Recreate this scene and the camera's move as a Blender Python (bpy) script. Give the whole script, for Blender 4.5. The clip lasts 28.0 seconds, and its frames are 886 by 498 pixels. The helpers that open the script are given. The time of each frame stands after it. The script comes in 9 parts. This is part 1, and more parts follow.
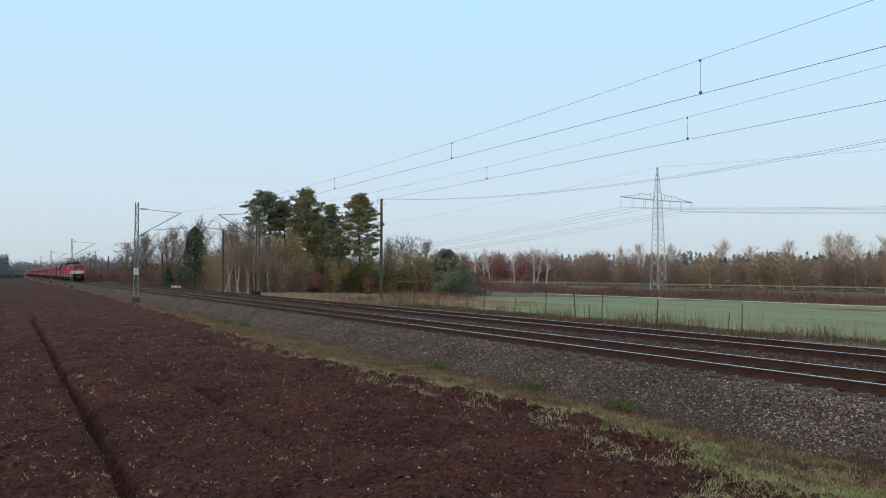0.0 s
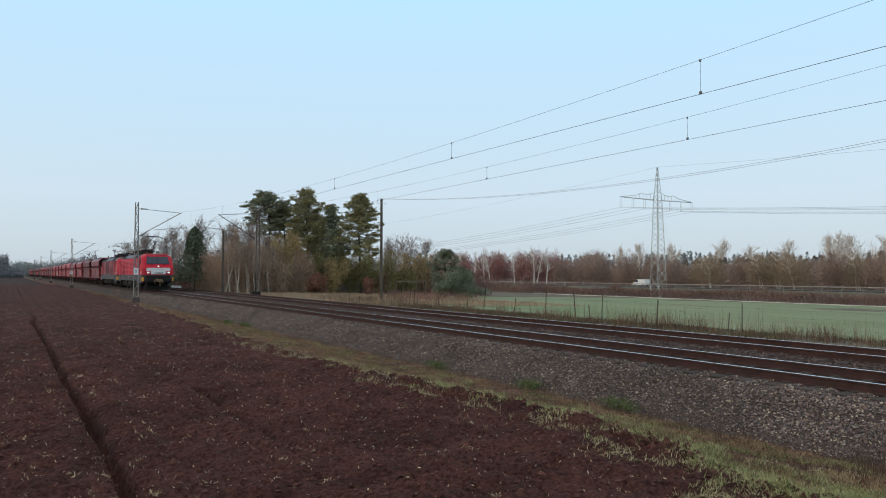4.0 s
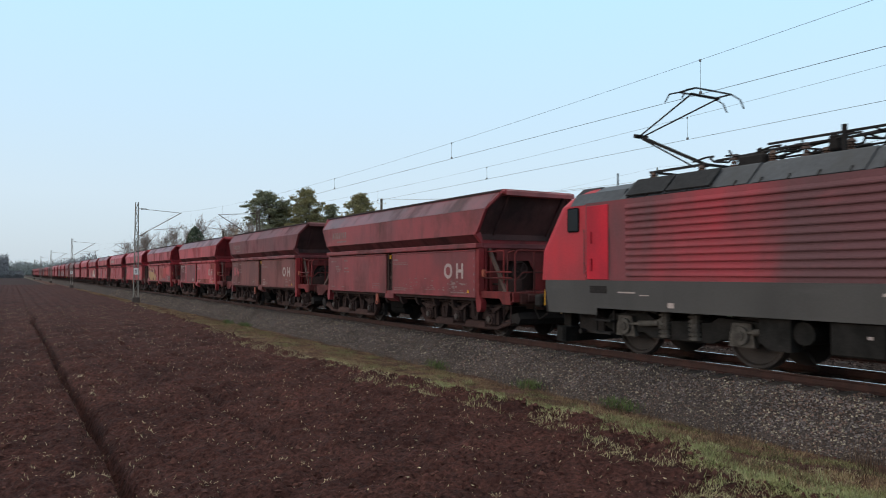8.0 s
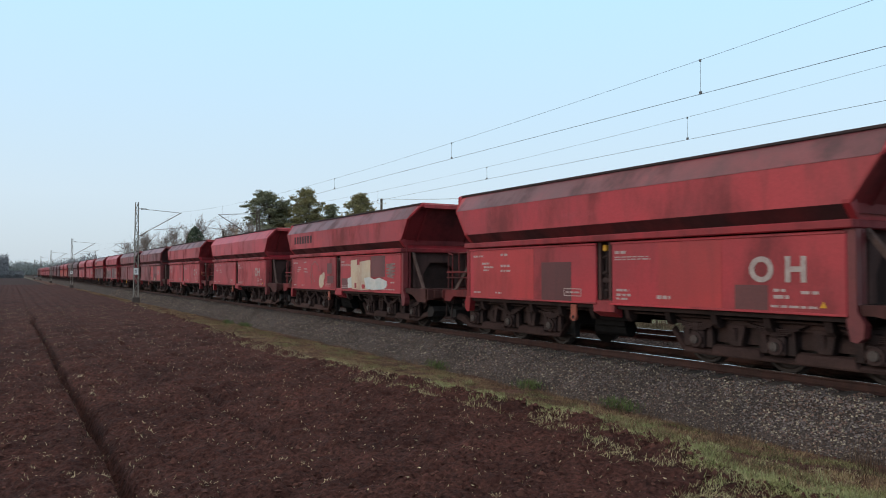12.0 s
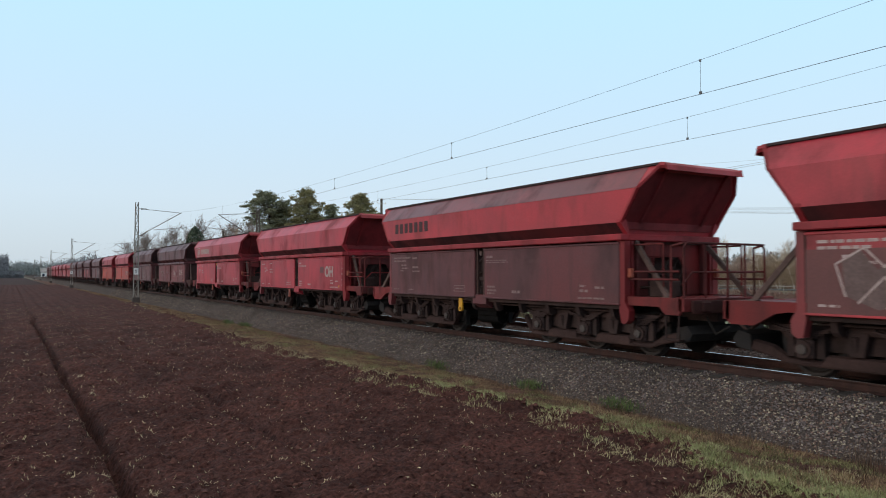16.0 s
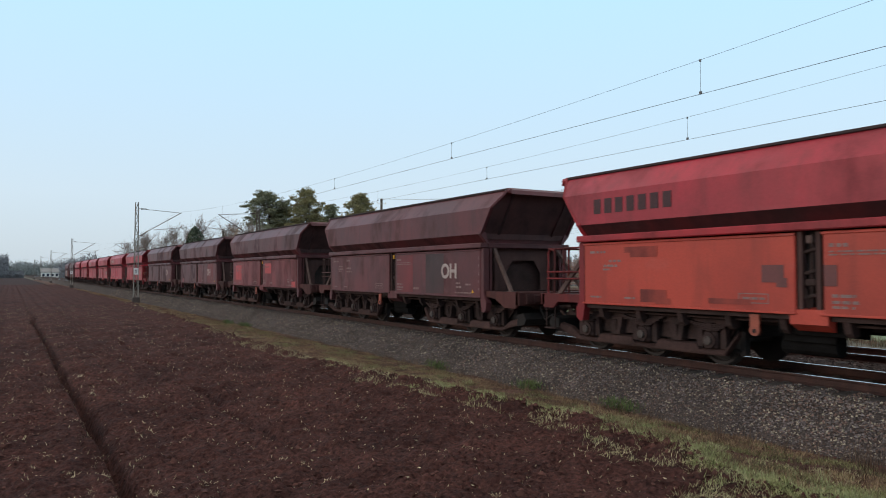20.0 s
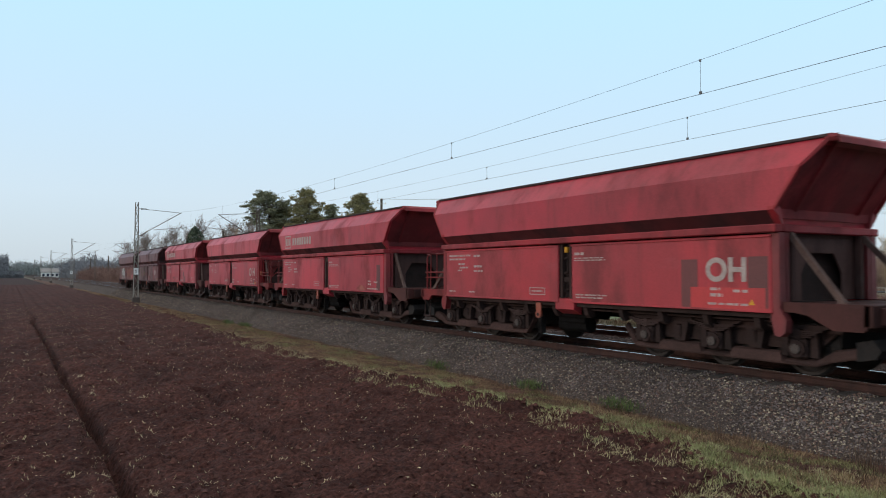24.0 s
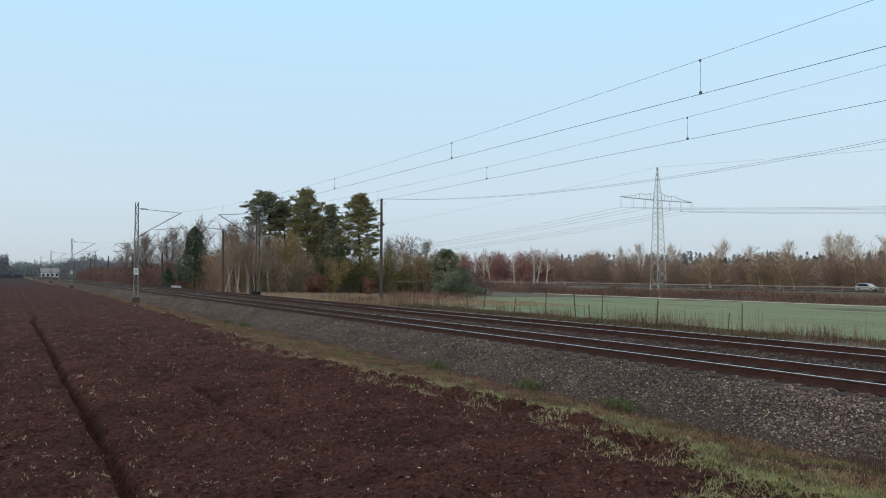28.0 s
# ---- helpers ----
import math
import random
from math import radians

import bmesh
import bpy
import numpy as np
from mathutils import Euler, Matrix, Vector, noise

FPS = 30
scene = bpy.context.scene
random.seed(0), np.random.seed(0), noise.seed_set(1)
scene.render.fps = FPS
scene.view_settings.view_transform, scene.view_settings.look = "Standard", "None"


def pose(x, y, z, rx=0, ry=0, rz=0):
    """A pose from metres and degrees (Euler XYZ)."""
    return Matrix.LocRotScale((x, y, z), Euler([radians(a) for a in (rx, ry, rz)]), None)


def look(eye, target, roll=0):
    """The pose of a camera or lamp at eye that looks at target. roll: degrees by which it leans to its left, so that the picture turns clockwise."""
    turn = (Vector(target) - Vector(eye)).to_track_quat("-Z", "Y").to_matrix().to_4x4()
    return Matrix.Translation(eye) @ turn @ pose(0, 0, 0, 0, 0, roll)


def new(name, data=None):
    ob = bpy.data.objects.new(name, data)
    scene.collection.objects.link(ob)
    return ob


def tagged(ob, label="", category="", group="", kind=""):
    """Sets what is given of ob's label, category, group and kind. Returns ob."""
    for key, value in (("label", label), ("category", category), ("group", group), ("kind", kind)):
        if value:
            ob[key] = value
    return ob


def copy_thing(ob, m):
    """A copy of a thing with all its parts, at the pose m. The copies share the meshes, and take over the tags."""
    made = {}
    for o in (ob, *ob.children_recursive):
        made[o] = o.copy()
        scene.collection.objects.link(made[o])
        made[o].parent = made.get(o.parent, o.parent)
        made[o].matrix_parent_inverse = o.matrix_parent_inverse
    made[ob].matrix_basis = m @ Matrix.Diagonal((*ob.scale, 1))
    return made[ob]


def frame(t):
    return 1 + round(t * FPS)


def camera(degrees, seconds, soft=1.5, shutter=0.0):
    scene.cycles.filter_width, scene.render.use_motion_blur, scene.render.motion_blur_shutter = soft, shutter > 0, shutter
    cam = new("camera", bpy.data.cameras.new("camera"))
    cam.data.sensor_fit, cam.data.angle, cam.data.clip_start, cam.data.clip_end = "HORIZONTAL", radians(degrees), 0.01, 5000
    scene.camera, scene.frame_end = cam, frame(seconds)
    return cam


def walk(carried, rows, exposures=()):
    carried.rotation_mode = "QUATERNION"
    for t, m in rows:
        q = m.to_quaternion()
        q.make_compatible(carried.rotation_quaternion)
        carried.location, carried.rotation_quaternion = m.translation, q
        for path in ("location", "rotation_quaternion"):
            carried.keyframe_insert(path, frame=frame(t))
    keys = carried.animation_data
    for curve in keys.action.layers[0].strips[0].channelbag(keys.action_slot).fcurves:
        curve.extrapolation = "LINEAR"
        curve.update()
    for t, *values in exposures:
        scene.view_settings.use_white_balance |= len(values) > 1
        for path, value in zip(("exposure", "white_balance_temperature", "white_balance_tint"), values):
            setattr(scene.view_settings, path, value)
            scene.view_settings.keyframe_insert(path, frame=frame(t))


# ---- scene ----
# x runs across the line, y along it (the train comes from +y), z = 0 is the top of the rails
TRACK_X = (12.65, 16.65)
EYE = (0.0, 0.0, 1.756)
cam = camera(62.58, 28.0, soft=1.0, shutter=0.07)
AIM = pose(*EYE, 91.91, 0, -30.7)
walk(cam, [(0.0, AIM), (28.0, AIM)], [(0.0, 0.03), (5.5, 0.03), (6.5, 0.09), (7.0, 0.15), (7.6, 0.13), (8.5, 0.10), (26.5, 0.10), (28.0, 0.0)])

# ---- world, sun ----
SUN_EL, SUN_AZ = radians(14), radians(286)          # azimuth clockwise from +y
world = bpy.data.worlds.new("sky")
scene.world = world
world.use_nodes = True
wn, wl = world.node_tree.nodes, world.node_tree.links
bg = wn["Background"]
sky = wn.new("ShaderNodeTexSky")
sky.sky_type, sky.sun_disc = "NISHITA", False
sky.sun_elevation, sky.sun_rotation = SUN_EL, SUN_AZ
sky.air_density, sky.dust_density, sky.ozone_density = 1.0, 1.5, 1.5
# a thin layer of winter mist over the horizon
tc = wn.new("ShaderNodeTexCoord")
sep = wn.new("ShaderNodeSeparateXYZ")
wl.new(tc.outputs["Generated"], sep.inputs[0])
ramp = wn.new("ShaderNodeValToRGB")
el = ramp.color_ramp.elements
el[0].position, el[0].color = 0.0, (0.53, 0.61, 0.675, 1)
el[1].position, el[1].color = 0.36, (0.50, 0.78, 1.0, 1)
el.new(0.10).color = (0.58, 0.705, 0.810, 1)
el.new(0.75).color = (0.86, 0.86, 0.82, 1)
lift = wn.new("ShaderNodeVectorMath")
lift.operation = "SCALE"
lift.inputs["Scale"].default_value = 11.6
wl.new(sep.outputs["Z"], ramp.inputs[0])
mist = wn.new("ShaderNodeMix")
mist.data_type = "RGBA"
wl.new(ramp.outputs[0], lift.inputs[0])
mist.inputs["Factor"].default_value = 0.85
wl.new(sky.outputs[0], mist.inputs["A"])
wl.new(lift.outputs[0], mist.inputs["B"])
wl.new(mist.outputs["Result"], bg.inputs["Color"])
bg.inputs["Strength"].default_value = 0.1

sun = new("sun", bpy.data.lights.new("sun", "SUN"))
sun.data.energy, sun.data.angle, sun.data.color = 0.7, radians(20), (1.0, 0.85, 0.68)
sd = Vector((math.sin(SUN_AZ) * math.cos(SUN_EL), math.cos(SUN_AZ) * math.cos(SUN_EL), math.sin(SUN_EL)))
sun.matrix_world = look(sd * 100, (0, 0, 0))
scene.view_settings.exposure = 0.0

# ---- materials ----
def mat(name, c1, c2=None, rough=0.7, metal=0.0, scale=2.0, fine=30.0, bump=0.15, dist=0.01, stretch=(1, 1, 1),
        vary=0.0, island=0.0, dirt=None, dirt_at=(0.5, 0.75), dirt_scale=0.8, mottle=0.25, spec=0.4, coord="Object", spots=None):
    """A painted or natural surface: two colours mixed by a large noise, a fine grain that also makes relief, and optional dirt."""
    m = bpy.data.materials.new(name)
    m.use_nodes = True
    n, l = m.node_tree.nodes, m.node_tree.links
    b = n["Principled BSDF"]
    b.inputs["Roughness"].default_value, b.inputs["Metallic"].default_value = rough, metal
    b.inputs["Specular IOR Level"].default_value = spec
    t = n.new("ShaderNodeTexCoord")
    mp = n.new("ShaderNodeMapping")
    mp.inputs["Scale"].default_value = stretch
    l.new(t.outputs[coord], mp.inputs[0])

    def nz(s, detail=4.0, rgh=0.6):
        k = n.new("ShaderNodeTexNoise")
        k.inputs["Scale"].default_value, k.inputs["Detail"].default_value, k.inputs["Roughness"].default_value = s, detail, rgh
        l.new(mp.outputs[0], k.inputs["Vector"])
        return k.outputs["Fac"]

    def blend(fac, a, bcol, mode="MIX"):
        k = n.new("ShaderNodeMix")
        k.data_type, k.blend_type = "RGBA", mode
        for sock, v in (("Factor", fac), ("A", a), ("B", bcol)):
            if isinstance(v, tuple):
                k.inputs[sock].default_value = (*v, 1)
            elif isinstance(v, (int, float)):
                k.inputs[sock].default_value = v
            else:
                l.new(v, k.inputs[sock])
        return k.outputs["Result"]

    def ramped(src, lo, hi):
        k = n.new("ShaderNodeMapRange")
        k.inputs["From Min"].default_value, k.inputs["From Max"].default_value = lo, hi
        l.new(src, k.inputs["Value"])
        return k.outputs["Result"]

    c2 = c2 or tuple(x * 0.75 for x in c1)
    grain = nz(fine, 5.0, 0.65)
    col = blend(ramped(nz(scale), 0.35, 0.65), c1, c2)
    if mottle:
        k = n.new("ShaderNodeMapRange")
        k.inputs["To Min"].default_value, k.inputs["To Max"].default_value = 1 - mottle, 1 + mottle
        k.inputs["From Min"].default_value, k.inputs["From Max"].default_value = 0.3, 0.7
        l.new(grain, k.inputs["Value"])
        col = blend(1.0, col, k.outputs["Result"], "MULTIPLY")
    if dirt:
        col = blend(ramped(nz(dirt_scale, 6.0, 0.7), *dirt_at), col, dirt)
    if spots:
        col = blend(ramped(nz(4.5, 3.0, 0.75), 0.64, 0.85), col, spots)
    for amount, node, socket in ((vary, "ShaderNodeObjectInfo", "Random"), (island, "ShaderNodeNewGeometry", "Random Per Island")):
        if amount:
            k = n.new("ShaderNodeMapRange")
            k.inputs["To Min"].default_value, k.inputs["To Max"].default_value = 1 - amount, 1 + amount
            l.new(n.new(node).outputs[socket], k.inputs["Value"])
            col = blend(1.0, col, k.outputs["Result"], "MULTIPLY")
    l.new(col, b.inputs["Base Color"])
    if bump:
        k = n.new("ShaderNodeBump")
        k.inputs["Strength"].default_value, k.inputs["Distance"].default_value = bump, dist
        l.new(grain, k.inputs["Height"])
        l.new(k.outputs[0], b.inputs["Normal"])
    return m


def glow(name, c, strength):
    m = bpy.data.materials.new(name)
    m.use_nodes = True
    b = m.node_tree.nodes["Principled BSDF"]
    b.inputs["Base Color"].default_value = (*c, 1)
    b.inputs["Emission Color"].default_value, b.inputs["Emission Strength"].default_value = (*c, 1), strength
    return m


M_SOIL = mat("ploughed_soil", (0.079, 0.0320, 0.0262), (0.0435, 0.0175, 0.0148), 0.95, scale=0.8, fine=17, bump=1.0, dist=0.06, mottle=0.8, spec=0.12)
M_CLOD = mat("soil_clod", (0.102, 0.044, 0.035), (0.055, 0.024, 0.019), 0.95, scale=5, fine=40, bump=0.6, island=0.45, spec=0.15)
M_STRAW = mat("straw", (0.52, 0.42, 0.27), (0.32, 0.25, 0.15), 0.8, scale=3, fine=60, bump=0, island=0.35)
M_LAND = mat("rough_land", (0.125, 0.100, 0.068), (0.088, 0.074, 0.050), 0.95, scale=0.15, fine=6, bump=0.4, dist=0.05)
# soil colour greyed a little, the mist over it being part of the colour
M_MIST = mat("misted_plough", (0.060, 0.040, 0.039), (0.048, 0.033, 0.033), 0.95, scale=0.05, fine=2, bump=0, spec=0.05)
M_ROUGH = mat("withered_grass", (0.46, 0.325, 0.215), (0.31, 0.215, 0.145), 0.9, scale=0.3, fine=20, bump=0, island=0.4)
M_VERGE = mat("verge_earth", (0.150, 0.082, 0.060), (0.085, 0.046, 0.036), 0.95, scale=1.6, fine=30, bump=1.0, dist=0.04, spec=0.12, mottle=0.6)
M_MEADOW = mat("frosty_meadow", (0.150, 0.204, 0.104), (0.198, 0.226, 0.132), 0.95, scale=0.06, fine=4, bump=0.3, dist=0.05, spec=0.2, mottle=0.18, dirt=(0.19, 0.165, 0.10), dirt_at=(0.54, 0.80), dirt_scale=0.05)
M_BALLAST = mat("ballast_bed", (0.098, 0.076, 0.068), (0.062, 0.049, 0.045), 0.95, scale=1.2, fine=26, bump=0.9, dist=0.04, mottle=0.6, spec=0.06)
M_STONE = mat("grey_ballast_stone", (0.1500, 0.1237, 0.1201), (0.0919, 0.0750, 0.0732), 0.9, scale=0.5, fine=50, bump=0.3, island=0.7, spec=0.12)
M_STONE_B = mat("brown_ballast_stone", (0.1688, 0.1064, 0.0870), (0.1003, 0.0665, 0.0563), 0.9, scale=0.5, fine=50, bump=0.3, island=0.6, spec=0.12)
M_STONE_P = mat("pale_ballast_stone", (0.36, 0.305, 0.225), (0.25, 0.21, 0.155), 0.85, scale=0.5, fine=50, bump=0.2, island=0.35, spec=0.2)
M_STONE_R = mat("rusty_ballast_stone", (0.115, 0.084, 0.076), (0.075, 0.057, 0.052), 0.95, scale=0.9, fine=50, bump=0.3, island=0.7, spec=0.06)
M_RUST = mat("rusty_rail", (0.064, 0.030, 0.024), (0.040, 0.021, 0.018), 0.85, scale=4, fine=60, bump=0.3, dist=0.004, spec=0.2)
M_STEEL = mat("polished_rail", (0.62, 0.64, 0.67), (0.5, 0.52, 0.55), 0.22, 1.0, scale=3, fine=80, bump=0.02, dist=0.002, mottle=0.08)
M_SLEEPER = mat("tarred_sleeper", (0.055, 0.040, 0.034), (0.038, 0.029, 0.026), 0.9, scale=4, fine=50, bump=0.4, vary=0.3)
M_GRASS = mat("dry_grass", (0.300, 0.205, 0.120), (0.180, 0.120, 0.072), 0.9, scale=0.7, fine=20, bump=0, island=0.45, spec=0.15)
M_GREEN = mat("frosted_grass", (0.345, 0.335, 0.160), (0.215, 0.225, 0.095), 0.9, scale=0.9, fine=20, bump=0, island=0.4, spec=0.15)
M_PALEGRASS = mat("bleached_grass", (0.46, 0.405, 0.245), (0.32, 0.285, 0.155), 0.9, scale=0.9, fine=20, bump=0, island=0.35, spec=0.15)
M_OLIVEGRASS = mat("olive_grass", (0.230, 0.215, 0.105), (0.150, 0.140, 0.065), 0.9, scale=0.9, fine=20, bump=0, island=0.4, spec=0.15)
M_CLUMP = mat("frosted_grass_clump", (0.34, 0.345, 0.175), (0.22, 0.232, 0.105), 0.9, scale=1.5, fine=20, bump=0, island=0.35, spec=0.15)
M_SPRIG = mat("green_plant", (0.105, 0.135, 0.042), (0.065, 0.090, 0.030), 0.9, scale=3, fine=20, bump=0, island=0.4)
M_REED = mat("brown_weeds", (0.20, 0.12, 0.075), (0.09, 0.054, 0.037), 0.95, scale=0.5, fine=20, bump=0, island=0.4)
M_WEED = mat("withered_olive_weeds", (0.150, 0.120, 0.070), (0.085, 0.066, 0.042), 0.95, scale=0.5, fine=20, bump=0, island=0.4, spec=0.15)
M_GALV = mat("galvanised_steel", (0.52, 0.53, 0.51), (0.42, 0.43, 0.41), 0.55, 0.6, scale=2, fine=30, bump=0.1)
M_OLDGALV = mat("dull_galvanised_steel", (0.40, 0.36, 0.32), (0.30, 0.27, 0.24), 0.7, 0.2, scale=2, fine=30, bump=0.1)
M_REDTWIG = mat("red_scrub_twigs", (0.30, 0.15, 0.115), (0.20, 0.105, 0.085), 0.95, scale=0.4, fine=10, bump=0, island=0.35)
M_WHITEBARK = mat("white_birch_bark", (0.62, 0.56, 0.51), (0.50, 0.45, 0.40), 0.85, scale=1.5, fine=12, bump=0.2, dirt=(0.12, 0.10, 0.09), dirt_at=(0.6, 0.75), dirt_scale=3)
M_CONC = mat("weathered_concrete", (0.11, 0.085, 0.076), (0.08, 0.062, 0.056), 0.9, scale=3, fine=40, bump=0.3)
M_TWIG_G = mat("grey_twigs", (0.31, 0.245, 0.215), (0.22, 0.175, 0.155), 0.95, scale=0.4, fine=10, bump=0, island=0.3)
M_MAST = mat("weathered_mast_steel", (0.27, 0.25, 0.225), (0.19, 0.175, 0.155), 0.7, 0.2, scale=2, fine=30, bump=0.1)
# mast steel again, browned and darkened for the shade on the far masts
M_MAST_SHADE = mat("shaded_mast_steel", (0.165, 0.128, 0.108), (0.120, 0.095, 0.082), 0.8, 0.1, scale=2, fine=30, bump=0.1)
M_WIRE = mat("copper_wire", (0.13, 0.135, 0.14), (0.10, 0.10, 0.105), 0.6, 0.3, bump=0)
M_PWIRE = mat("aluminium_conductor", (0.30, 0.31, 0.32), None, 0.6, 0.4, bump=0)
M_INSUL = mat("glazed_insulator", (0.10, 0.055, 0.04), None, 0.25, bump=0)
M_POLE = mat("weathered_timber", (0.11, 0.085, 0.065), (0.075, 0.06, 0.048), 0.9, scale=3, fine=40, bump=0.4, stretch=(4, 4, 0.4))
M_BARK = mat("bark", (0.10, 0.078, 0.06), (0.07, 0.055, 0.045), 0.95, scale=2, fine=25, bump=0.5, dist=0.03)
M_BIRCH = mat("birch_bark", (0.52, 0.44, 0.36), (0.36, 0.30, 0.245), 0.85, scale=1.5, fine=12, bump=0.2, dirt=(0.07, 0.06, 0.055), dirt_at=(0.55, 0.68), dirt_scale=3, stretch=(1, 1, 0.5))
M_TWIG = mat("bare_twigs", (0.42, 0.285, 0.20), (0.29, 0.200, 0.145), 0.95, scale=0.4, fine=10, bump=0, island=0.3)
M_TWIG_R = mat("reddish_birch_twigs", (0.37, 0.190, 0.172), (0.27, 0.155, 0.142), 0.95, scale=0.2, fine=10, bump=0, island=0.3, spec=0.1)
M_TWIG_P = mat("pale_twigs", (0.66, 0.57, 0.49), (0.52, 0.45, 0.38), 0.95, scale=0.3, fine=10, bump=0, island=0.3)
M_PINE = mat("pine_needles", (0.320, 0.275, 0.140), (0.235, 0.215, 0.115), 0.95, scale=0.35, fine=8, bump=0, island=0.28, spec=0.1)
M_PINE_D = mat("dark_pine_needles", (0.250, 0.245, 0.155), (0.195, 0.205, 0.135), 0.95, scale=0.35, fine=8, bump=0, island=0.28, spec=0.1)
M_SPRUCE = mat("spruce_needles", (0.085, 0.11, 0.075), (0.10, 0.12, 0.075), 0.9, scale=0.6, fine=8, bump=0, island=0.4)
M_JUNI = mat("evergreen_bush_needles", (0.175, 0.190, 0.130), (0.210, 0.220, 0.145), 0.9, scale=0.6, fine=8, bump=0, island=0.4)
M_THUJA = mat("thuja_foliage", (0.190, 0.165, 0.078), (0.235, 0.195, 0.090), 0.95, scale=0.4, fine=8, bump=0, island=0.3, spec=0.1)
M_OLIVE = mat("olive_leaves", (0.40, 0.285, 0.140), (0.30, 0.22, 0.112), 0.95, scale=0.4, fine=8, bump=0, island=0.3, spec=0.1)
M_REDLEAF = mat("russet_leaves", (0.30, 0.135, 0.095), (0.22, 0.105, 0.08), 0.95, scale=0.6, fine=8, bump=0, island=0.3)
M_HEDGE = mat("brown_hedge_twigs", (0.2244, 0.1276, 0.1038), (0.1452, 0.0836, 0.0704), 0.95, scale=0.08, fine=6, bump=0, island=0.35)
# twig colour made paler and greyer in place of haze before the wood
M_TWIG_F = mat("haze_paled_twigs", (0.375, 0.265, 0.215), (0.275, 0.200, 0.165), 0.95, scale=0.1, fine=10, bump=0, island=0.3, spec=0.1)
M_TWIG_O = mat("olive_brown_twigs", (0.39, 0.285, 0.195), (0.285, 0.215, 0.155), 0.95, scale=0.1, fine=10, bump=0, island=0.3, spec=0.1)
M_TRACKWAY = mat("bleached_field_edge", (0.60, 0.52, 0.42), (0.48, 0.41, 0.32), 0.95, scale=0.4, fine=6, bump=0.2, spec=0.1)
# far woods: base colours paled and greyed to hold the haze of distance
M_FARWOOD = mat("hazed_conifers", (0.235, 0.255, 0.255), (0.285, 0.300, 0.300), 0.95, scale=0.05, fine=1, bump=0, island=0.2, spec=0.05)
# olive-brown lightened by the haze painted into it
M_WOODDARK = mat("haze_paled_conifers", (0.225, 0.190, 0.158), (0.265, 0.218, 0.178), 0.95, scale=0.06, fine=2, bump=0, island=0.25, spec=0.05)
M_DARKWOOD = mat("hazed_far_wood", (0.175, 0.180, 0.200), (0.205, 0.205, 0.222), 0.95, scale=0.05, fine=1, bump=0, island=0.25)
M_ROAD = mat("asphalt", (0.055, 0.055, 0.056), None, 0.9, scale=0.5, fine=30, bump=0.2)
M_WHITE = mat("white_paint", (0.75, 0.75, 0.74), (0.68, 0.68, 0.67), 0.5, scale=3, fine=40, bump=0.03, mottle=0.05)
M_DARKMARK = mat("black_print", (0.03, 0.03, 0.03), None, 0.7, bump=0)
M_GLASS = mat("tinted_window", (0.022, 0.036, 0.066), (0.016, 0.027, 0.050), 0.08, bump=0, mottle=0, spec=0.5)
M_GLASS_D = mat("dark_side_window", (0.010, 0.012, 0.015), (0.008, 0.010, 0.012), 0.2, bump=0, mottle=0, spec=0.15)
M_BEDDARK = mat("oily_track_bed", (0.0806, 0.0585, 0.0520), (0.0520, 0.0403, 0.0377), 0.95, scale=1.2, fine=26, bump=0.9, dist=0.04, mottle=0.6, spec=0.04)
M_RUBBER = mat("black_rubber", (0.02, 0.02, 0.02), None, 0.8, bump=0.1)
M_ROOF = mat("roof_tiles", (0.32, 0.30, 0.29), (0.26, 0.24, 0.23), 0.85, scale=1, fine=6, bump=0.3)
M_HOUSE = mat("house_plaster", (0.86, 0.85, 0.81), (0.80, 0.78, 0.74), 0.85, scale=1, fine=20, bump=0.1, mottle=0.06)

# ---- mesh helpers ----
def link(name, bm_or_mesh, material, parent=None, label=""):
    if isinstance(bm_or_mesh, bmesh.types.BMesh):
        me = bpy.data.meshes.new(name)
        bm_or_mesh.to_mesh(me)
        bm_or_mesh.free()
    else:
        me = bm_or_mesh
    if material and not me.materials:
        me.materials.append(material)
    ob = new(name, me)
    ob.parent = parent
    if label:
        ob["label"] = label
    return ob


part = link


def pydata(name, verts, faces, smooth=False):
    """A mesh from arrays: verts (n, 3), faces (m, 3 or 4)."""
    v, f = np.asarray(verts, np.float32), np.asarray(faces, np.int32)
    me = bpy.data.meshes.new(name)
    k = f.shape[1]
    me.vertices.add(len(v))
    me.vertices.foreach_set("co", v.ravel())
    me.loops.add(f.size)
    me.loops.foreach_set("vertex_index", f.ravel())
    me.polygons.add(len(f))
    me.polygons.foreach_set("loop_start", np.arange(0, f.size, k, dtype=np.int32))
    me.update(calc_edges=True)
    if smooth:
        me.polygons.foreach_set("use_smooth", np.ones(len(f), bool))
    me.validate()
    return me


def empty(name, m, label="", category="", group="", kind=""):
    ob = new(name)
    ob.matrix_world = m
    return tagged(ob, label, category, group, kind)


def box(bm, x0, x1, y0, y1, z0, z1, bevel=0.0, m=None):
    mt = Matrix.Translation(((x0 + x1) / 2, (y0 + y1) / 2, (z0 + z1) / 2)) @ Matrix.Diagonal((abs(x1 - x0), abs(y1 - y0), abs(z1 - z0), 1))
    r = bmesh.ops.create_cube(bm, size=1, matrix=(m or Matrix()) @ mt)
    if bevel:
        es = {e for v in r["verts"] for e in v.link_edges}
        bmesh.ops.bevel(bm, geom=list(es), offset=bevel, segments=1, affect="EDGES")
    return bm


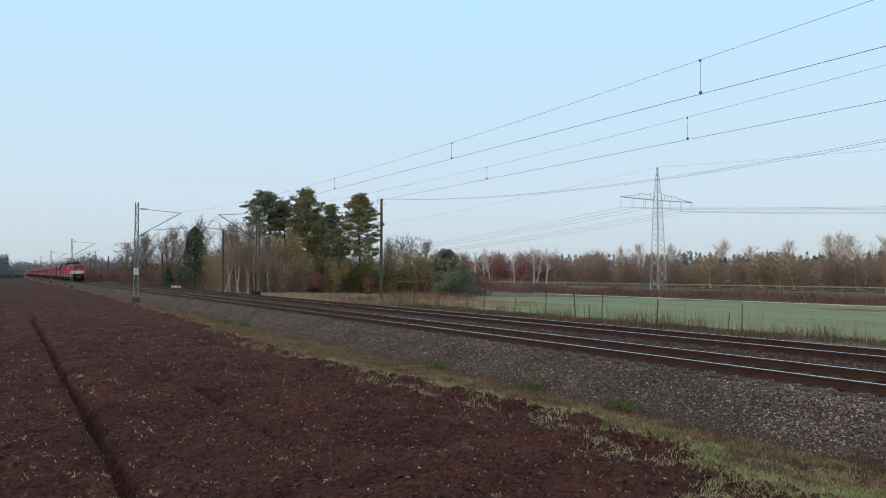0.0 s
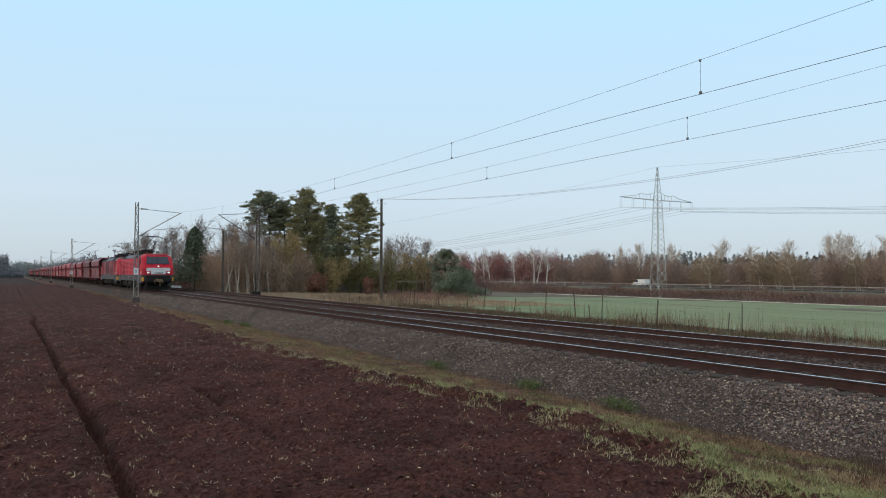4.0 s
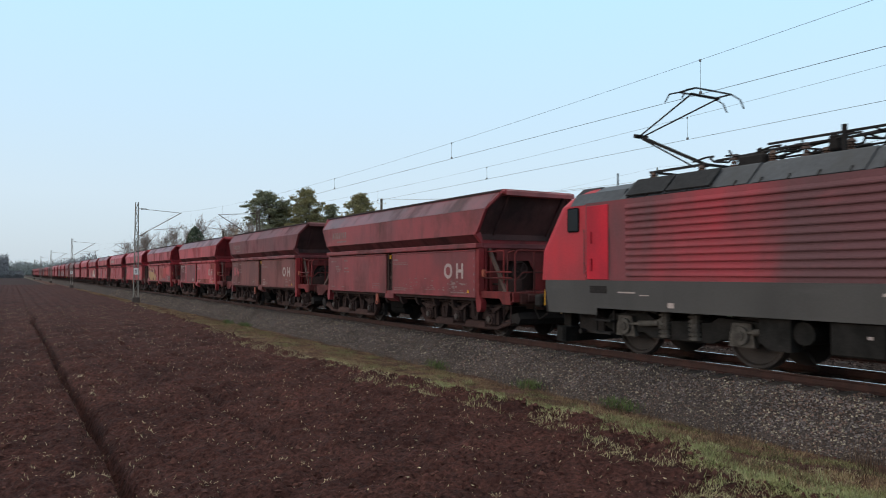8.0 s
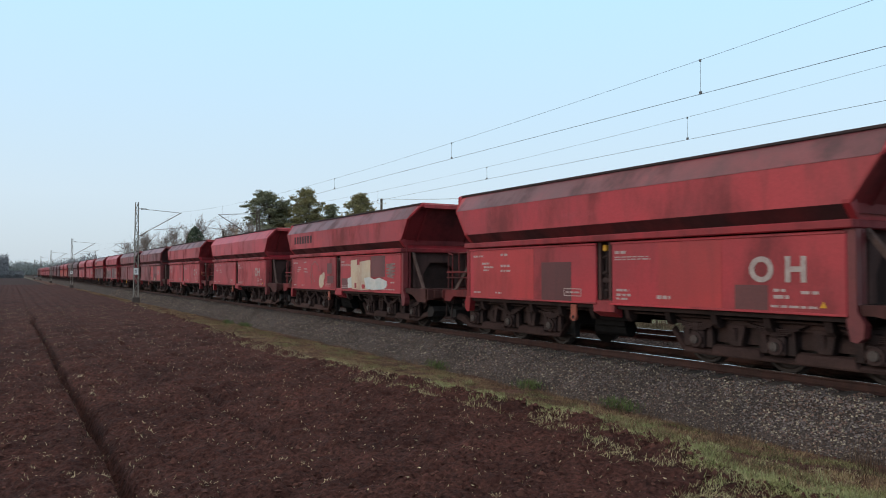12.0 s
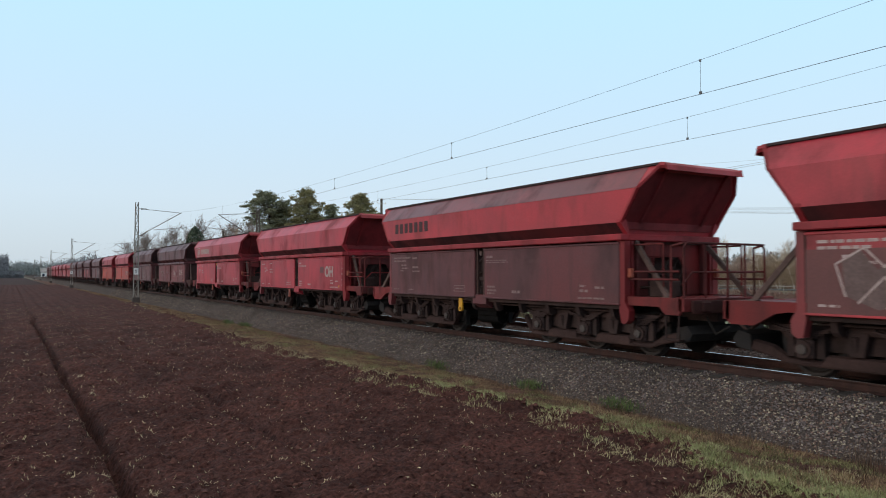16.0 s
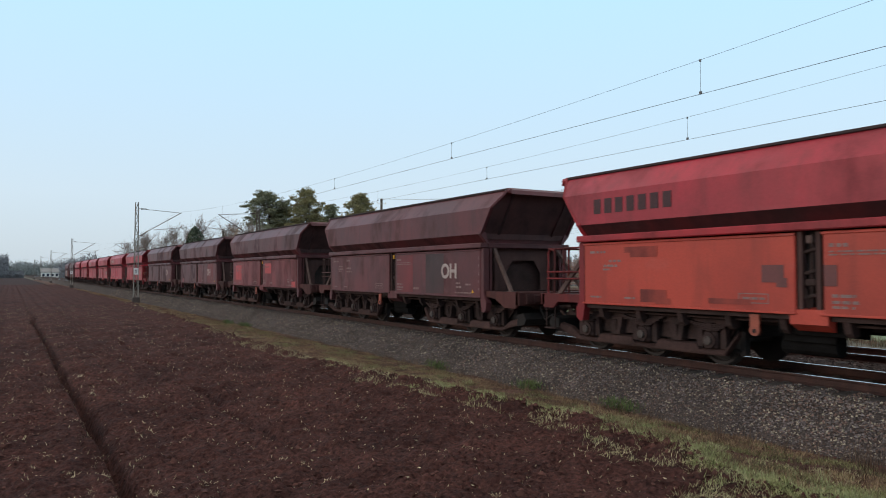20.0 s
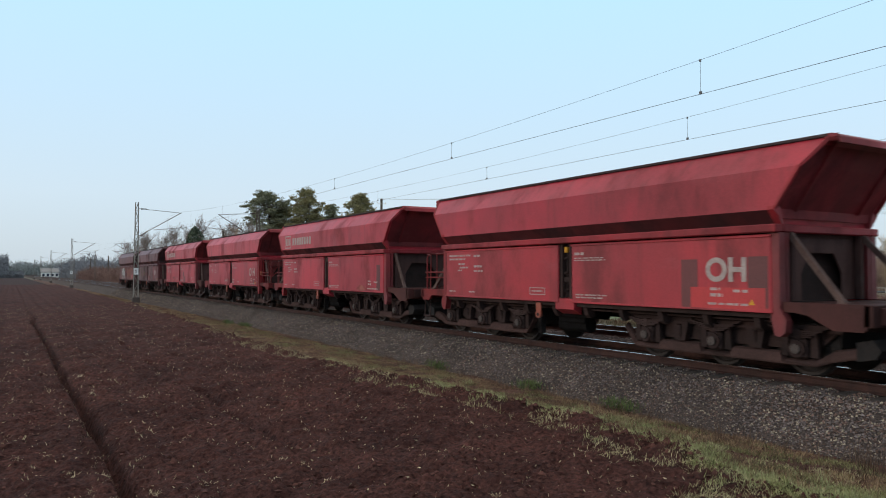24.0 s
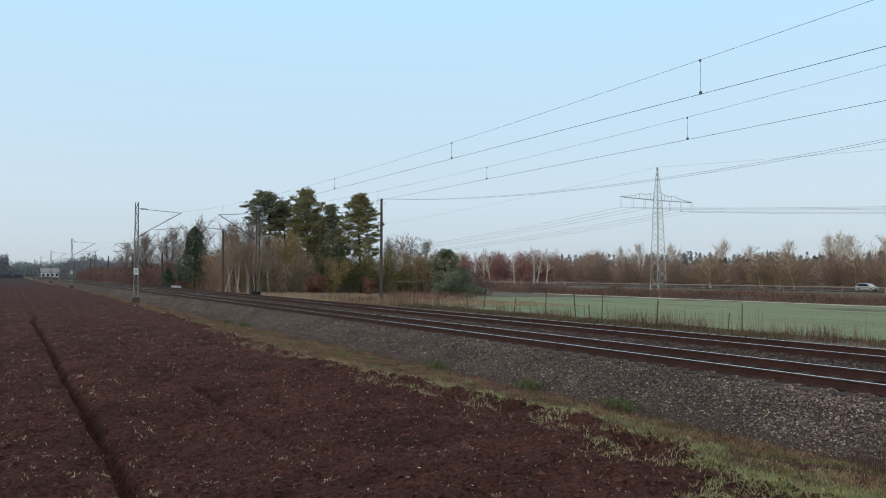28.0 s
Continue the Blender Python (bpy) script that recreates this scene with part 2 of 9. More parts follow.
def rod(bm, a, b, r, seg=6, r2=None):
    """A rod from a to b."""
    a, b = Vector(a), Vector(b)
    d = b - a
    q = d.to_track_quat("Z", "Y").to_matrix().to_4x4()
    bmesh.ops.create_cone(bm, cap_ends=True, segments=seg, radius1=r, radius2=r if r2 is None else r2, depth=d.length,
                          matrix=Matrix.Translation((a + b) / 2) @ q)
    return bm


def bar(bm, a, b, w, h):
    """A square bar from a to b, w across and h in its own upright."""
    a, b = Vector(a), Vector(b)
    d = b - a
    q = d.to_track_quat("Z", "Y").to_matrix().to_4x4()
    bmesh.ops.create_cube(bm, size=1, matrix=Matrix.Translation((a + b) / 2) @ q @ Matrix.Diagonal((w, h, d.length, 1)))
    return bm


def extrude(bm, pts, axis, a, b):
    """A closed polygon (two coordinates in the plane across axis) pushed from a to b along the axis."""
    def at(p, t):
        return {"x": (t, p[0], p[1]), "y": (p[0], t, p[1]), "z": (p[0], p[1], t)}[axis]
    lo, hi = [bm.verts.new(at(p, a)) for p in pts], [bm.verts.new(at(p, b)) for p in pts]
    n = len(pts)
    fs = [bm.faces.new(lo), bm.faces.new(hi[::-1])] + [bm.faces.new((lo[i], hi[i], hi[(i + 1) % n], lo[(i + 1) % n])) for i in range(n)]
    bmesh.ops.recalc_face_normals(bm, faces=fs)
    return bm


def segs_mesh(name, p0, p1, r0, r1, sides=3):
    """Many tapered rods as one mesh."""
    p0, p1 = np.asarray(p0, float), np.asarray(p1, float)
    r0, r1 = np.broadcast_to(r0, len(p0))[:, None], np.broadcast_to(r1, len(p0))[:, None]
    d = p1 - p0
    d = d / np.maximum(np.linalg.norm(d, axis=1, keepdims=True), 1e-6)
    ref = np.where(np.abs(d[:, 2:3]) > 0.9, [[1.0, 0, 0]], [[0, 0, 1.0]])
    u = np.cross(d, ref)
    u /= np.linalg.norm(u, axis=1, keepdims=True)
    w = np.cross(d, u)
    vs = []
    for p, r in ((p0, r0), (p1, r1)):
        for k in range(sides):
            a = 2 * math.pi * k / sides
            vs.append(p + r * (math.cos(a) * u + math.sin(a) * w))
    n = len(p0)
    v = np.stack(vs, 1).reshape(-1, 3)
    base = (np.arange(n) * 2 * sides)[:, None]
    fs = [base + np.array([[k, (k + 1) % sides, sides + (k + 1) % sides, sides + k]]) for k in range(sides)]
    return pydata(name, v, np.concatenate(fs))


def cards(name, c, size, rng, aspect=1.0, up=0.0):
    """Many small leaf-shaped blades round the points c, each one turned its own way."""
    n = len(c)
    a = rng.normal(size=(n, 3))
    a[:, 2] = a[:, 2] * (1 - up) + up * 1.5
    a /= np.linalg.norm(a, axis=1, keepdims=True)
    b = np.cross(a, rng.normal(size=(n, 3)))
    b /= np.linalg.norm(b, axis=1, keepdims=True)
    s = (size * rng.uniform(0.6, 1.4, n))[:, None]
    a, b = a * s * aspect, b * s
    v = np.stack([c - a, c + 0.5 * b, c + a, c - 0.5 * b], 1).reshape(-1, 3)
    return pydata(name, v, np.arange(4 * n).reshape(-1, 4))


def vnoise(x, y, seed=0):
    """Smooth lattice noise in -1..1."""
    xi, yi = np.floor(x).astype(np.int64), np.floor(y).astype(np.int64)
    fx, fy = x - xi, y - yi
    fx, fy = fx * fx * (3 - 2 * fx), fy * fy * (3 - 2 * fy)

    def h(i, j):
        k = (i * 374761393 + j * 668265263 + seed * 974634777) & 0xFFFFFFFF
        k = ((k ^ (k >> 13)) * 1274126177) & 0xFFFFFFFF
        return ((k ^ (k >> 16)) & 0xFFFF) / 32767.5 - 1
    return (h(xi, yi) * (1 - fx) + h(xi + 1, yi) * fx) * (1 - fy) + (h(xi, yi + 1) * (1 - fx) + h(xi + 1, yi + 1) * fx) * fy


def sheet(name, xs, ys, zf, smooth=True):
    gx, gy = np.meshgrid(xs, ys)
    gz = zf(gx, gy)
    n, m = len(xs), len(ys)
    i = (np.arange(m - 1)[:, None] * n + np.arange(n - 1)[None]).ravel()
    return pydata(name, np.stack([gx, gy, gz], -1).reshape(-1, 3), np.stack([i, i + 1, i + n + 1, i + n], 1), smooth)


def steps(stops):
    """Grid lines: (from, to, step at from, step at to) runs joined."""
    out = []
    for a, b, s0, s1 in stops:
        t = a
        while t < b:
            out.append(t)
            t += s0 + (s1 - s0) * (t - a) / (b - a)
    out.append(stops[-1][1])
    return np.array(out)


# ---- land ----
LAND_X = [-3000, -400, -60, 7.6, 9.0, 10.1, 19.3, 20.3, 31, 70, 113, 128, 134, 144, 150, 260, 600, 3500]
LAND_Z = [-1.1, -1.1, -1.1, -1.1, -0.95, -0.90, -0.90, -0.95, -1.10, -2.2, -3.25, -3.0, -1.75, -1.75, -2.3, -2.0, -2.0, -2.0]


def land_z(x):
    return np.interp(x, LAND_X, LAND_Z)


def land_h(x, y):
    return land_z(x) + 0.04 * vnoise(x * 0.3, y * 0.3, 5) * (np.abs(x - 60) < 50)


gx = np.unique(np.concatenate([LAND_X, np.arange(5, 40, 1.0), np.arange(40, 160, 5.0)]))
gy = np.unique(np.concatenate([[-3000, -800, -300, -100], np.arange(-60, 260, 4.0), [300, 400, 600, 900, 1500, 2600, 4200]]))
tagged(link("ground", sheet("ground", gx, gy, land_h), M_LAND), "rough winter grassland and earth reaching the horizon", "ground", kind="structure")


def rut(x, y, cx, w, d):
    cx = cx + 0.10 * vnoise(y * 0.15, y * 0, 3) + 0.04 * vnoise(y * 0.9, y * 0, 4)
    return -d * np.exp(-((x - cx) / w) ** 2) * (0.75 + 0.35 * vnoise(x * 3, y * 1.1, 9))


EDGE_Y = [2.0, 5.2, 6.3, 7.6, 9.2, 11.0, 13.0, 16.4, 25.0, 40.0, 60.0, 180.0]
EDGE_X = [7.3, 7.4, 7.55, 7.9, 8.42, 8.08, 7.75, 7.4, 7.35, 7.7, 8.3, 8.6]


def soil_edge(y):
    """Where the ploughed soil stops, a wavering line along the verge."""
    return np.interp(y, EDGE_Y, EDGE_X) + 0.10 * vnoise(y * 0.9, y * 0, 15) + 0.06 * vnoise(y * 2.7, y * 0, 16)


def field_h(x, y):
    far = np.clip(1.2 - np.hypot(x, y) / 90, 0.75, 1)
    z = -0.66 + 0.035 * vnoise(x * 0.35, y * 0.35, 1) + 0.030 * vnoise(x * 1.4, y * 0.8, 2)
    z = z + far * (0.058 * vnoise(x * 3.1, y * 2.6, 3) + 0.060 * np.abs(vnoise(x * 6.5, y * 6, 4)) + 0.045 * np.abs(vnoise(x * 12, y * 11, 7)) + 0.012 * vnoise(x * 24, y * 23, 6))
    z = z + 0.02 * np.sin(x * 2 * math.pi / 0.75 + 0.8 * vnoise(x * .2, y * .1, 8))
    z = z + rut(x, y, 1.12, 0.092, 0.42) * np.clip((60 - y) / 20, 0.15, 1) + rut(x, y, 3.35, 0.11, 0.20) * (vnoise(x * 0, y * 0.35, 77) > 0.0) + rut(x, y, -0.9, 0.12, 0.06)
    e = x - soil_edge(y)
    z = z + (0.05 + 0.05 * vnoise(x * 5, y * 4, 17)) * np.exp(-((e + 0.22) / 0.20) ** 2) * (y < 45)
    return z - np.clip(e, 0, 1) * 0.55


fx = steps([(-90, -12, 3.0, 0.35), (-12, -3, 0.35, 0.07), (-3, 9.3, 0.055, 0.055)])
fy = steps([(-30, 2, 2.0, 0.3), (2, 5, 0.2, 0.06), (5, 16, 0.055, 0.065), (16, 60, 0.07, 0.45), (60, 176, 0.6, 3.0)])
tagged(link("field", sheet("field", fx, fy, field_h), M_SOIL), "dark brown freshly ploughed field with wheel ruts", "field", kind="structure")

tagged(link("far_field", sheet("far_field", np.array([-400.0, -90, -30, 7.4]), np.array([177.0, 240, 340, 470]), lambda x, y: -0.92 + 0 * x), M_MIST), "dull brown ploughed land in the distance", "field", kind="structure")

rng = np.random.default_rng(3)


def lumps(name, c, size, rng, squash=0.7, smooth=False):
    """Irregular eight-sided lumps, one at each point."""
    n = len(c)
    o = np.array([[1, 0, 0], [-1, 0, 0], [0, 1, 0], [0, -1, 0], [0, 0, 1], [0, 0, -1]], float)
    v = o[None] * rng.uniform(0.55, 1.25, (n, 6, 1)) + rng.normal(0, 0.22, (n, 6, 3))
    v[..., 2] *= squash
    a = rng.uniform(0, 6.28, n)
    ca, sa = np.cos(a)[:, None], np.sin(a)[:, None]
    x, y = v[..., 0] * ca - v[..., 1] * sa, v[..., 0] * sa + v[..., 1] * ca
    v = np.stack([x, y, v[..., 2]], -1) * np.broadcast_to(size, n)[:, None, None] + c[:, None]
    f = np.array([[0, 2, 4], [2, 1, 4], [1, 3, 4], [3, 0, 4]])
    return pydata(name, v.reshape(-1, 3), (np.arange(n)[:, None, None] * 6 + f[None]).reshape(-1, 3), smooth)


def spread(n, x0, x1, y0, y1, rng, power=1.6):
    """Points over a strip, thinning out along y."""
    return rng.uniform(x0, x1, n), y0 + (y1 - y0) * rng.uniform(0, 1, n) ** power


cx, cy = spread(30000, -7, 8.6, 4.5, 50, rng, 1.6)
cs = 0.010 + 0.028 * rng.uniform(0, 1, 30000) ** 3 + 0.045 * rng.uniform(0, 1, 30000) ** 24
tagged(link("soil_clods", lumps("soil_clods", np.stack([cx, cy, field_h(cx, cy) + cs * 0.3], 1), cs, rng, 0.7, True), M_CLOD), "crumbly brown clods of ploughed soil", "soil", kind="stuff")


cx, cy = spread(1500, -6, 7.8, 4.4, 26, rng, 1.5)
cs = 0.020 + 0.034 * rng.uniform(0, 1, 1500) ** 3
ok = cx < soil_edge(cy) + 0.05
cx, cy, cs = cx[ok], cy[ok], cs[ok]
tagged(link("large_clods", lumps("large_clods", np.stack([cx, cy, field_h(cx, cy) + cs * 0.15], 1), cs, rng, 0.8, True), M_CLOD), "large broken clods of turned soil", "soil", kind="stuff")


ey = 4.2 + 40 * rng.uniform(0, 1, 2600) ** 1.7
ex = soil_edge(ey) - np.abs(rng.normal(0.12, 0.16, 2600))
es = 0.018 + 0.045 * rng.uniform(0, 1, 2600) ** 2.5
tagged(link("edge_clods", lumps("edge_clods", np.stack([ex, ey, field_h(ex, ey) + es * 0.15], 1), es, rng, 0.85, True), M_CLOD), "heaped clods thrown up along the field's edge", "soil", kind="stuff")


def blades(name, x, y, z, h, w, rng, lean=0.5, flat=None):
    """Upright grass blades of one bent quad each."""
    n = len(x)
    a = rng.uniform(0, 6.28, n)
    l = np.minimum(np.abs(rng.normal(0, lean, n)), 1.35) if flat is None else rng.uniform(*flat, n)
    hh = h * rng.uniform(0.5, 1.4, n)
    ww = np.broadcast_to(w, n) * 0.5
    px, py = -np.sin(a), np.cos(a)
    p = np.stack([x, y, z], 1)
    side = np.stack([px * ww, py * ww, np.zeros(n)], 1)
    top = p + np.stack([np.cos(a) * np.sin(l) * hh, np.sin(a) * np.sin(l) * hh, np.cos(l) * hh], 1)
    v = np.stack([p - side, p + side, top + side * 0.25, top - side * 0.25], 1).reshape(-1, 3)
    return pydata(name, v, np.arange(4 * n).reshape(-1, 4))


# straw and old stubble turned up by the plough, in loose tufts
tx, ty = spread(1700, -8, 7.6, 4.8, 60, rng, 1.8)
tn = 1 + (16 * rng.uniform(0, 1, 1700) ** 5).astype(int)
bx = np.repeat(tx, tn)
by = np.repeat(ty, tn)
bx, by = bx + rng.normal(0, 0.03, len(bx)), by + rng.normal(0, 0.04, len(by))
tagged(link("stubble", blades("stubble", bx, by, field_h(bx, by) + 0.012, 0.045, 0.009, rng, flat=(0.7, 1.5)), M_STRAW), "pale straw and stubble lying in the soil", "straw", kind="stuff")


tx, ty = spread(230, -7, 2.2, 4.6, 24, rng, 1.5)
tn = 5 + (22 * rng.uniform(0, 1, 230) ** 3).astype(int)
bx = np.repeat(tx, tn) + rng.normal(0, 0.035, tn.sum())
by = np.repeat(ty, tn) + rng.normal(0, 0.04, tn.sum())
tagged(link("straw_tufts", blades("straw_tufts", bx, by, field_h(bx, by) + 0.015, 0.060, 0.013, rng, flat=(0.6, 1.5)), M_STRAW), "bleached straw tufts turned up by the plough", "straw", kind="stuff")
ty = 4.6 + 9.0 * rng.uniform(0, 1, 45) ** 1.2
bx = np.repeat(0.98 + 0.10 * vnoise(ty * 0.15, ty * 0, 3) + rng.normal(0, 0.05, 45), 8) + rng.normal(0, 0.02, 360)
by = np.repeat(ty, 8) + rng.normal(0, 0.05, 360)
tagged(link("rut_grass", blades("rut_grass", bx, by, field_h(bx, by), 0.045, 0.007, rng, flat=(0.5, 1.5)), M_STRAW), "sparse pale grass along the wheel rut", "grass", kind="stuff")


fx_, fy2 = spread(9000, -8, 7.7, 4.6, 60, rng, 1.2)
tagged(link("straw_scraps", cards("straw_scraps", np.stack([fx_, fy2, field_h(fx_, fy2) + 0.012], 1), 0.013, rng, 1.8), M_STRAW), "scraps of pale straw strewn over the soil", "straw", kind="stuff")


# ---- verge between field and railway ----
def verge_h(x, y):
    return np.interp(x, [7.2, 7.8, 8.6, 9.6, 10.5], [-0.72, -0.68, -0.72, -0.80, -0.86]) + 0.03 * vnoise(x * 2, y * 1.5, 12)


tagged(link("verge", sheet("verge", np.arange(7.2, 10.6, 0.12), steps([(-20, 3, 1, 0.2), (3, 40, 0.12, 0.5), (40, 320, 0.6, 6)]), verge_h), M_VERGE),
       "earthy grass verge beside the ballast", "verge", kind="structure")


vx, vy = spread(15000, 7.5, 10.1, 3.3, 60, rng, 1.8)
vs = 0.008 + 0.022 * rng.uniform(0, 1, 15000) ** 3
tagged(link("verge_crumbs", lumps("verge_crumbs", np.stack([vx, vy, verge_h(vx, vy) + vs * 0.3], 1), vs, rng), M_CLOD), "crumbs of brown earth and gravel on the verge", "soil", kind="stuff")


def tufts(n, x0, x1, y0, y1, per, r, rng, power=1.7, keep=None):
    tx, ty = spread(n, x0, x1, y0, y1, rng, power)
    if keep is not None:
        ok = keep(tx, ty)
        tx, ty = tx[ok], ty[ok]
    return np.repeat(tx, per) + rng.normal(0, r, len(tx) * per), np.repeat(ty, per) + rng.normal(0, r, len(ty) * per)


def turf(x, y):
    """How thick the green turf stands: in clumps along the soil's edge, thinning with the distance."""
    e = x - soil_edge(y)
    return 1.1 * vnoise(x * 2.3, y * 1.5, 21) + 0.8 * vnoise(x * 5.5, y * 4.2, 22) - 1.5 * np.clip(e - 0.45, 0, 2) - 2.6 * np.clip(-e - 0.1, 0, 2) - 0.9 * np.clip((y - 9) / 12, 0, 1.3) + 0.55 * np.clip((7.5 - y) / 2.5, 0, 1)


def ground_z(x, y):
    return np.maximum(verge_h(x, y), field_h(x, y))


gx_, gy_ = tufts(15000, 6.9, 9.4, 3.4, 46, 34, 0.05, rng, 1.9, lambda x, y: turf(x, y) > 0.42)
tagged(link("frosted_grass", blades("frosted_grass", gx_, gy_, ground_z(gx_, gy_), 0.058, 0.008, rng, flat=(0.5, 1.5)), M_GREEN), "frosted green turf along the field edge", "grass", kind="stuff")
ty = 4.2 + 10.0 * rng.uniform(0, 1, 95) ** 2.0
tx = soil_edge(ty) + rng.normal(0.25, 0.36, 95)
gx_, gy_ = np.repeat(tx, 70) + rng.normal(0, 0.07, 6650), np.repeat(ty, 70) + rng.normal(0, 0.09, 6650)
tagged(link("grass_clumps", blades("grass_clumps", gx_, gy_, ground_z(gx_, gy_) + 0.01, 0.10 * np.repeat(rng.uniform(0.5, 1.1, 95), 70), 0.008, rng, flat=(0.2, 1.4)), M_CLUMP), "thick frosted clumps of grass along the field edge", "grass", kind="stuff")
gx_, gy_ = tufts(6000, 6.9, 9.6, 3.4, 70, 14, 0.05, rng, 1.8, lambda x, y: (turf(x, y) > -0.35 - 0.7 * np.clip((y - 12) / 16, 0, 1)) & (vnoise(x * 7, y * 5, 29) > -0.1))
tagged(link("bleached_grass", blades("bleached_grass", gx_, gy_, ground_z(gx_, gy_), 0.065, 0.008, rng, flat=(0.5, 1.5)), M_PALEGRASS), "bleached and frosted blades among the turf", "grass", kind="stuff")
gx_, gy_ = tufts(4600, 5.6, 8.6, 4.0, 34, 10, 0.075, rng, 1.6, lambda x, y: (x < soil_edge(y) + 0.1) & (x > soil_edge(y) - 1.4 + 0.03 * y) & (vnoise(x * 3.1, y * 1.9, 28) > -0.05 + 0.9 * vnoise(x * 7.0, y * 5.0, 27) ** 2 + 0.30 * np.clip(soil_edge(y) - 0.5 - x, 0, 1)))
tagged(link("uprooted_grass", blades("uprooted_grass", gx_, gy_, field_h(gx_, gy_) + 0.012, 0.075, 0.007, rng, flat=(0.4, 1.5)), M_PALEGRASS), "pale tufts of uprooted grass in the turned soil", "grass", kind="stuff")
gx_, gy_ = tufts(16000, 7.6, 9.9, 3.2, 130, 16, 0.05, rng, 1.7, lambda x, y: (x > soil_edge(y) + 0.05) & (vnoise(x * 1.5, y * 0.7, 25) + 0.7 * vnoise(x * 4, y * 2.4, 26) > -0.45 + 0.9 * np.clip(x - 9.3, 0, 1)))
tagged(link("dry_grass", blades("dry_grass", gx_, gy_, verge_h(gx_, gy_), 0.060, 0.008, rng, flat=(0.5, 1.5)), M_GRASS), "dry straw-brown grass on the verge", "grass", kind="stuff")
gx_, gy_ = tufts(5200, 8.0, 10.05, 3.2, 60, 14, 0.06, rng, 1.7, lambda x, y: (x > soil_edge(y) + 0.45) & (vnoise(x * 2.1, y * 1.1, 45) + 0.6 * vnoise(x * 5, y * 3.1, 46) > -0.1))
tagged(link("russet_grass", blades("russet_grass", gx_, gy_, verge_h(gx_, gy_), 0.065, 0.008, rng, flat=(0.4, 1.5)), M_REED), "withered russet grass at the foot of the ballast", "grass", kind="stuff")
gx_, gy_ = tufts(4200, 7.6, 9.7, 3.2, 40, 20, 0.06, rng, 1.7, lambda x, y: (x > soil_edge(y) + 0.05) & (vnoise(x * 2.6, y * 1.6, 47) > 0.02))
tagged(link("olive_grass", blades("olive_grass", gx_, gy_, verge_h(gx_, gy_), 0.060, 0.008, rng, flat=(0.4, 1.5)), M_OLIVEGRASS), "dull olive winter grass on the verge", "grass", kind="stuff")
for px, py in ((9.55, 5.35), (9.45, 5.15), (9.75, 5.55), (9.35, 7.5)):
    k = 26
    qx, qy = px + rng.normal(0, 0.05, k), py + rng.normal(0, 0.06, k)
    tagged(link("withered_weed", blades("withered_weed", qx, qy, verge_h(qx, qy), 0.30, 0.007, rng, 0.35), M_REED), "withered brown weed with stiff stalks at the foot of the ballast", "plant", "withered weeds along the ballast", "stuff")
for px, py in ((9.95, 17.0), (9.95, 13.0), (9.9, 10.2), (9.6, 34.4), (9.5, 37.3)):
    k = 420
    qx, qy = px + rng.normal(0, 0.13, k), py + rng.normal(0, 0.22, k)
    tagged(link("weed", blades("weed", qx, qy, np.maximum(verge_h(qx, qy), -0.84) + 0.16 * rng.uniform(0, 1, k), 0.10, 0.014, rng, 0.9), M_SPRIG), "small bushy green weed at the foot of the ballast", "plant", "weeds along the ballast", "stuff")

# ---- meadow, hedge strip, road ----
tagged(link("meadow", sheet("meadow", np.arange(31.5, 111.5, 2.5), np.arange(-60, 104, 3.0), lambda x, y: land_h(x, y) + 0.03 + 0.05 * vnoise(x * .08, y * .08, 31)), M_MEADOW),
       "pale green frost-covered meadow", "meadow", kind="structure")
tagged(link("field_way", sheet("field_way", np.array([106.0, 108.0, 110.0, 112.0]), np.arange(-60, 140, 3.0), lambda x, y: land_h(x, y) + 0.085 + 0.01 * vnoise(x * .3, y * .3, 33)), M_TRACKWAY), "pale bleached way along the far edge of the meadow", "track", kind="structure")
bm = bmesh.new()
box(bm, 135.5, 142.5, -300, 700, -1.95, -1.6)
tagged(link("road", bm, M_ROAD), "asphalt country road behind the hedge", "road", kind="structure")

# ---- railway ----
def bed_h(x, y):
    z = np.interp(x, [9.95, 10.9, 11.15, 18.2, 18.5, 19.6], [-0.86, -0.30, -0.20, -0.20, -0.34, -0.95])
    heap = 0.055 * np.clip(np.cos((y - 2.3) * 2 * math.pi / 0.6), -0.4, 1) * np.exp(-((x - 11.5) / 0.32) ** 2) * ((y > 2) & (y < 60))
    heap = heap + 0.050 * np.clip(np.cos((y - 2.3) * 2 * math.pi / 0.6), -0.4, 1) * (np.exp(-((x - 15.15) / 0.22) ** 2) + np.exp(-((x - 13.98) / 0.2) ** 2)) * ((y > 2) & (y < 60))
    return z + heap + 0.018 * vnoise(x * 5, y * 5, 41) * (np.abs(y) < 90)


tagged(link("ballast_bed", sheet("ballast_bed", np.concatenate([np.arange(9.95, 11.4, 0.12), np.arange(11.4, 18.0, 0.5), np.arange(18.0, 19.7, 0.2)]),
            steps([(-540, -60, 12, 3), (-60, 2, 2, 0.25), (2, 16, 0.1, 0.1), (16, 40, 0.15, 0.4), (40, 780, 0.6, 12)]), bed_h), M_BALLAST), "grey crushed-stone railway ballast bed", "ballast", kind="structure")
n = 120000
sx, sy = spread(n, 9.75, 11.75, 3.4, 95, rng, 2.2)
ok = rng.uniform(0, 1, n) < np.clip((sx - 9.7) / 0.45, 0.12, 1)
sx, sy = sx[ok], sy[ok]
n = len(sx)
ss = (0.012 + 0.020 * rng.uniform(0, 1, n) ** 1.4) * np.clip(0.65 + (sx - 9.9) * 0.6, 0.6, 1.0)
pick = rng.uniform(0, 1, n)
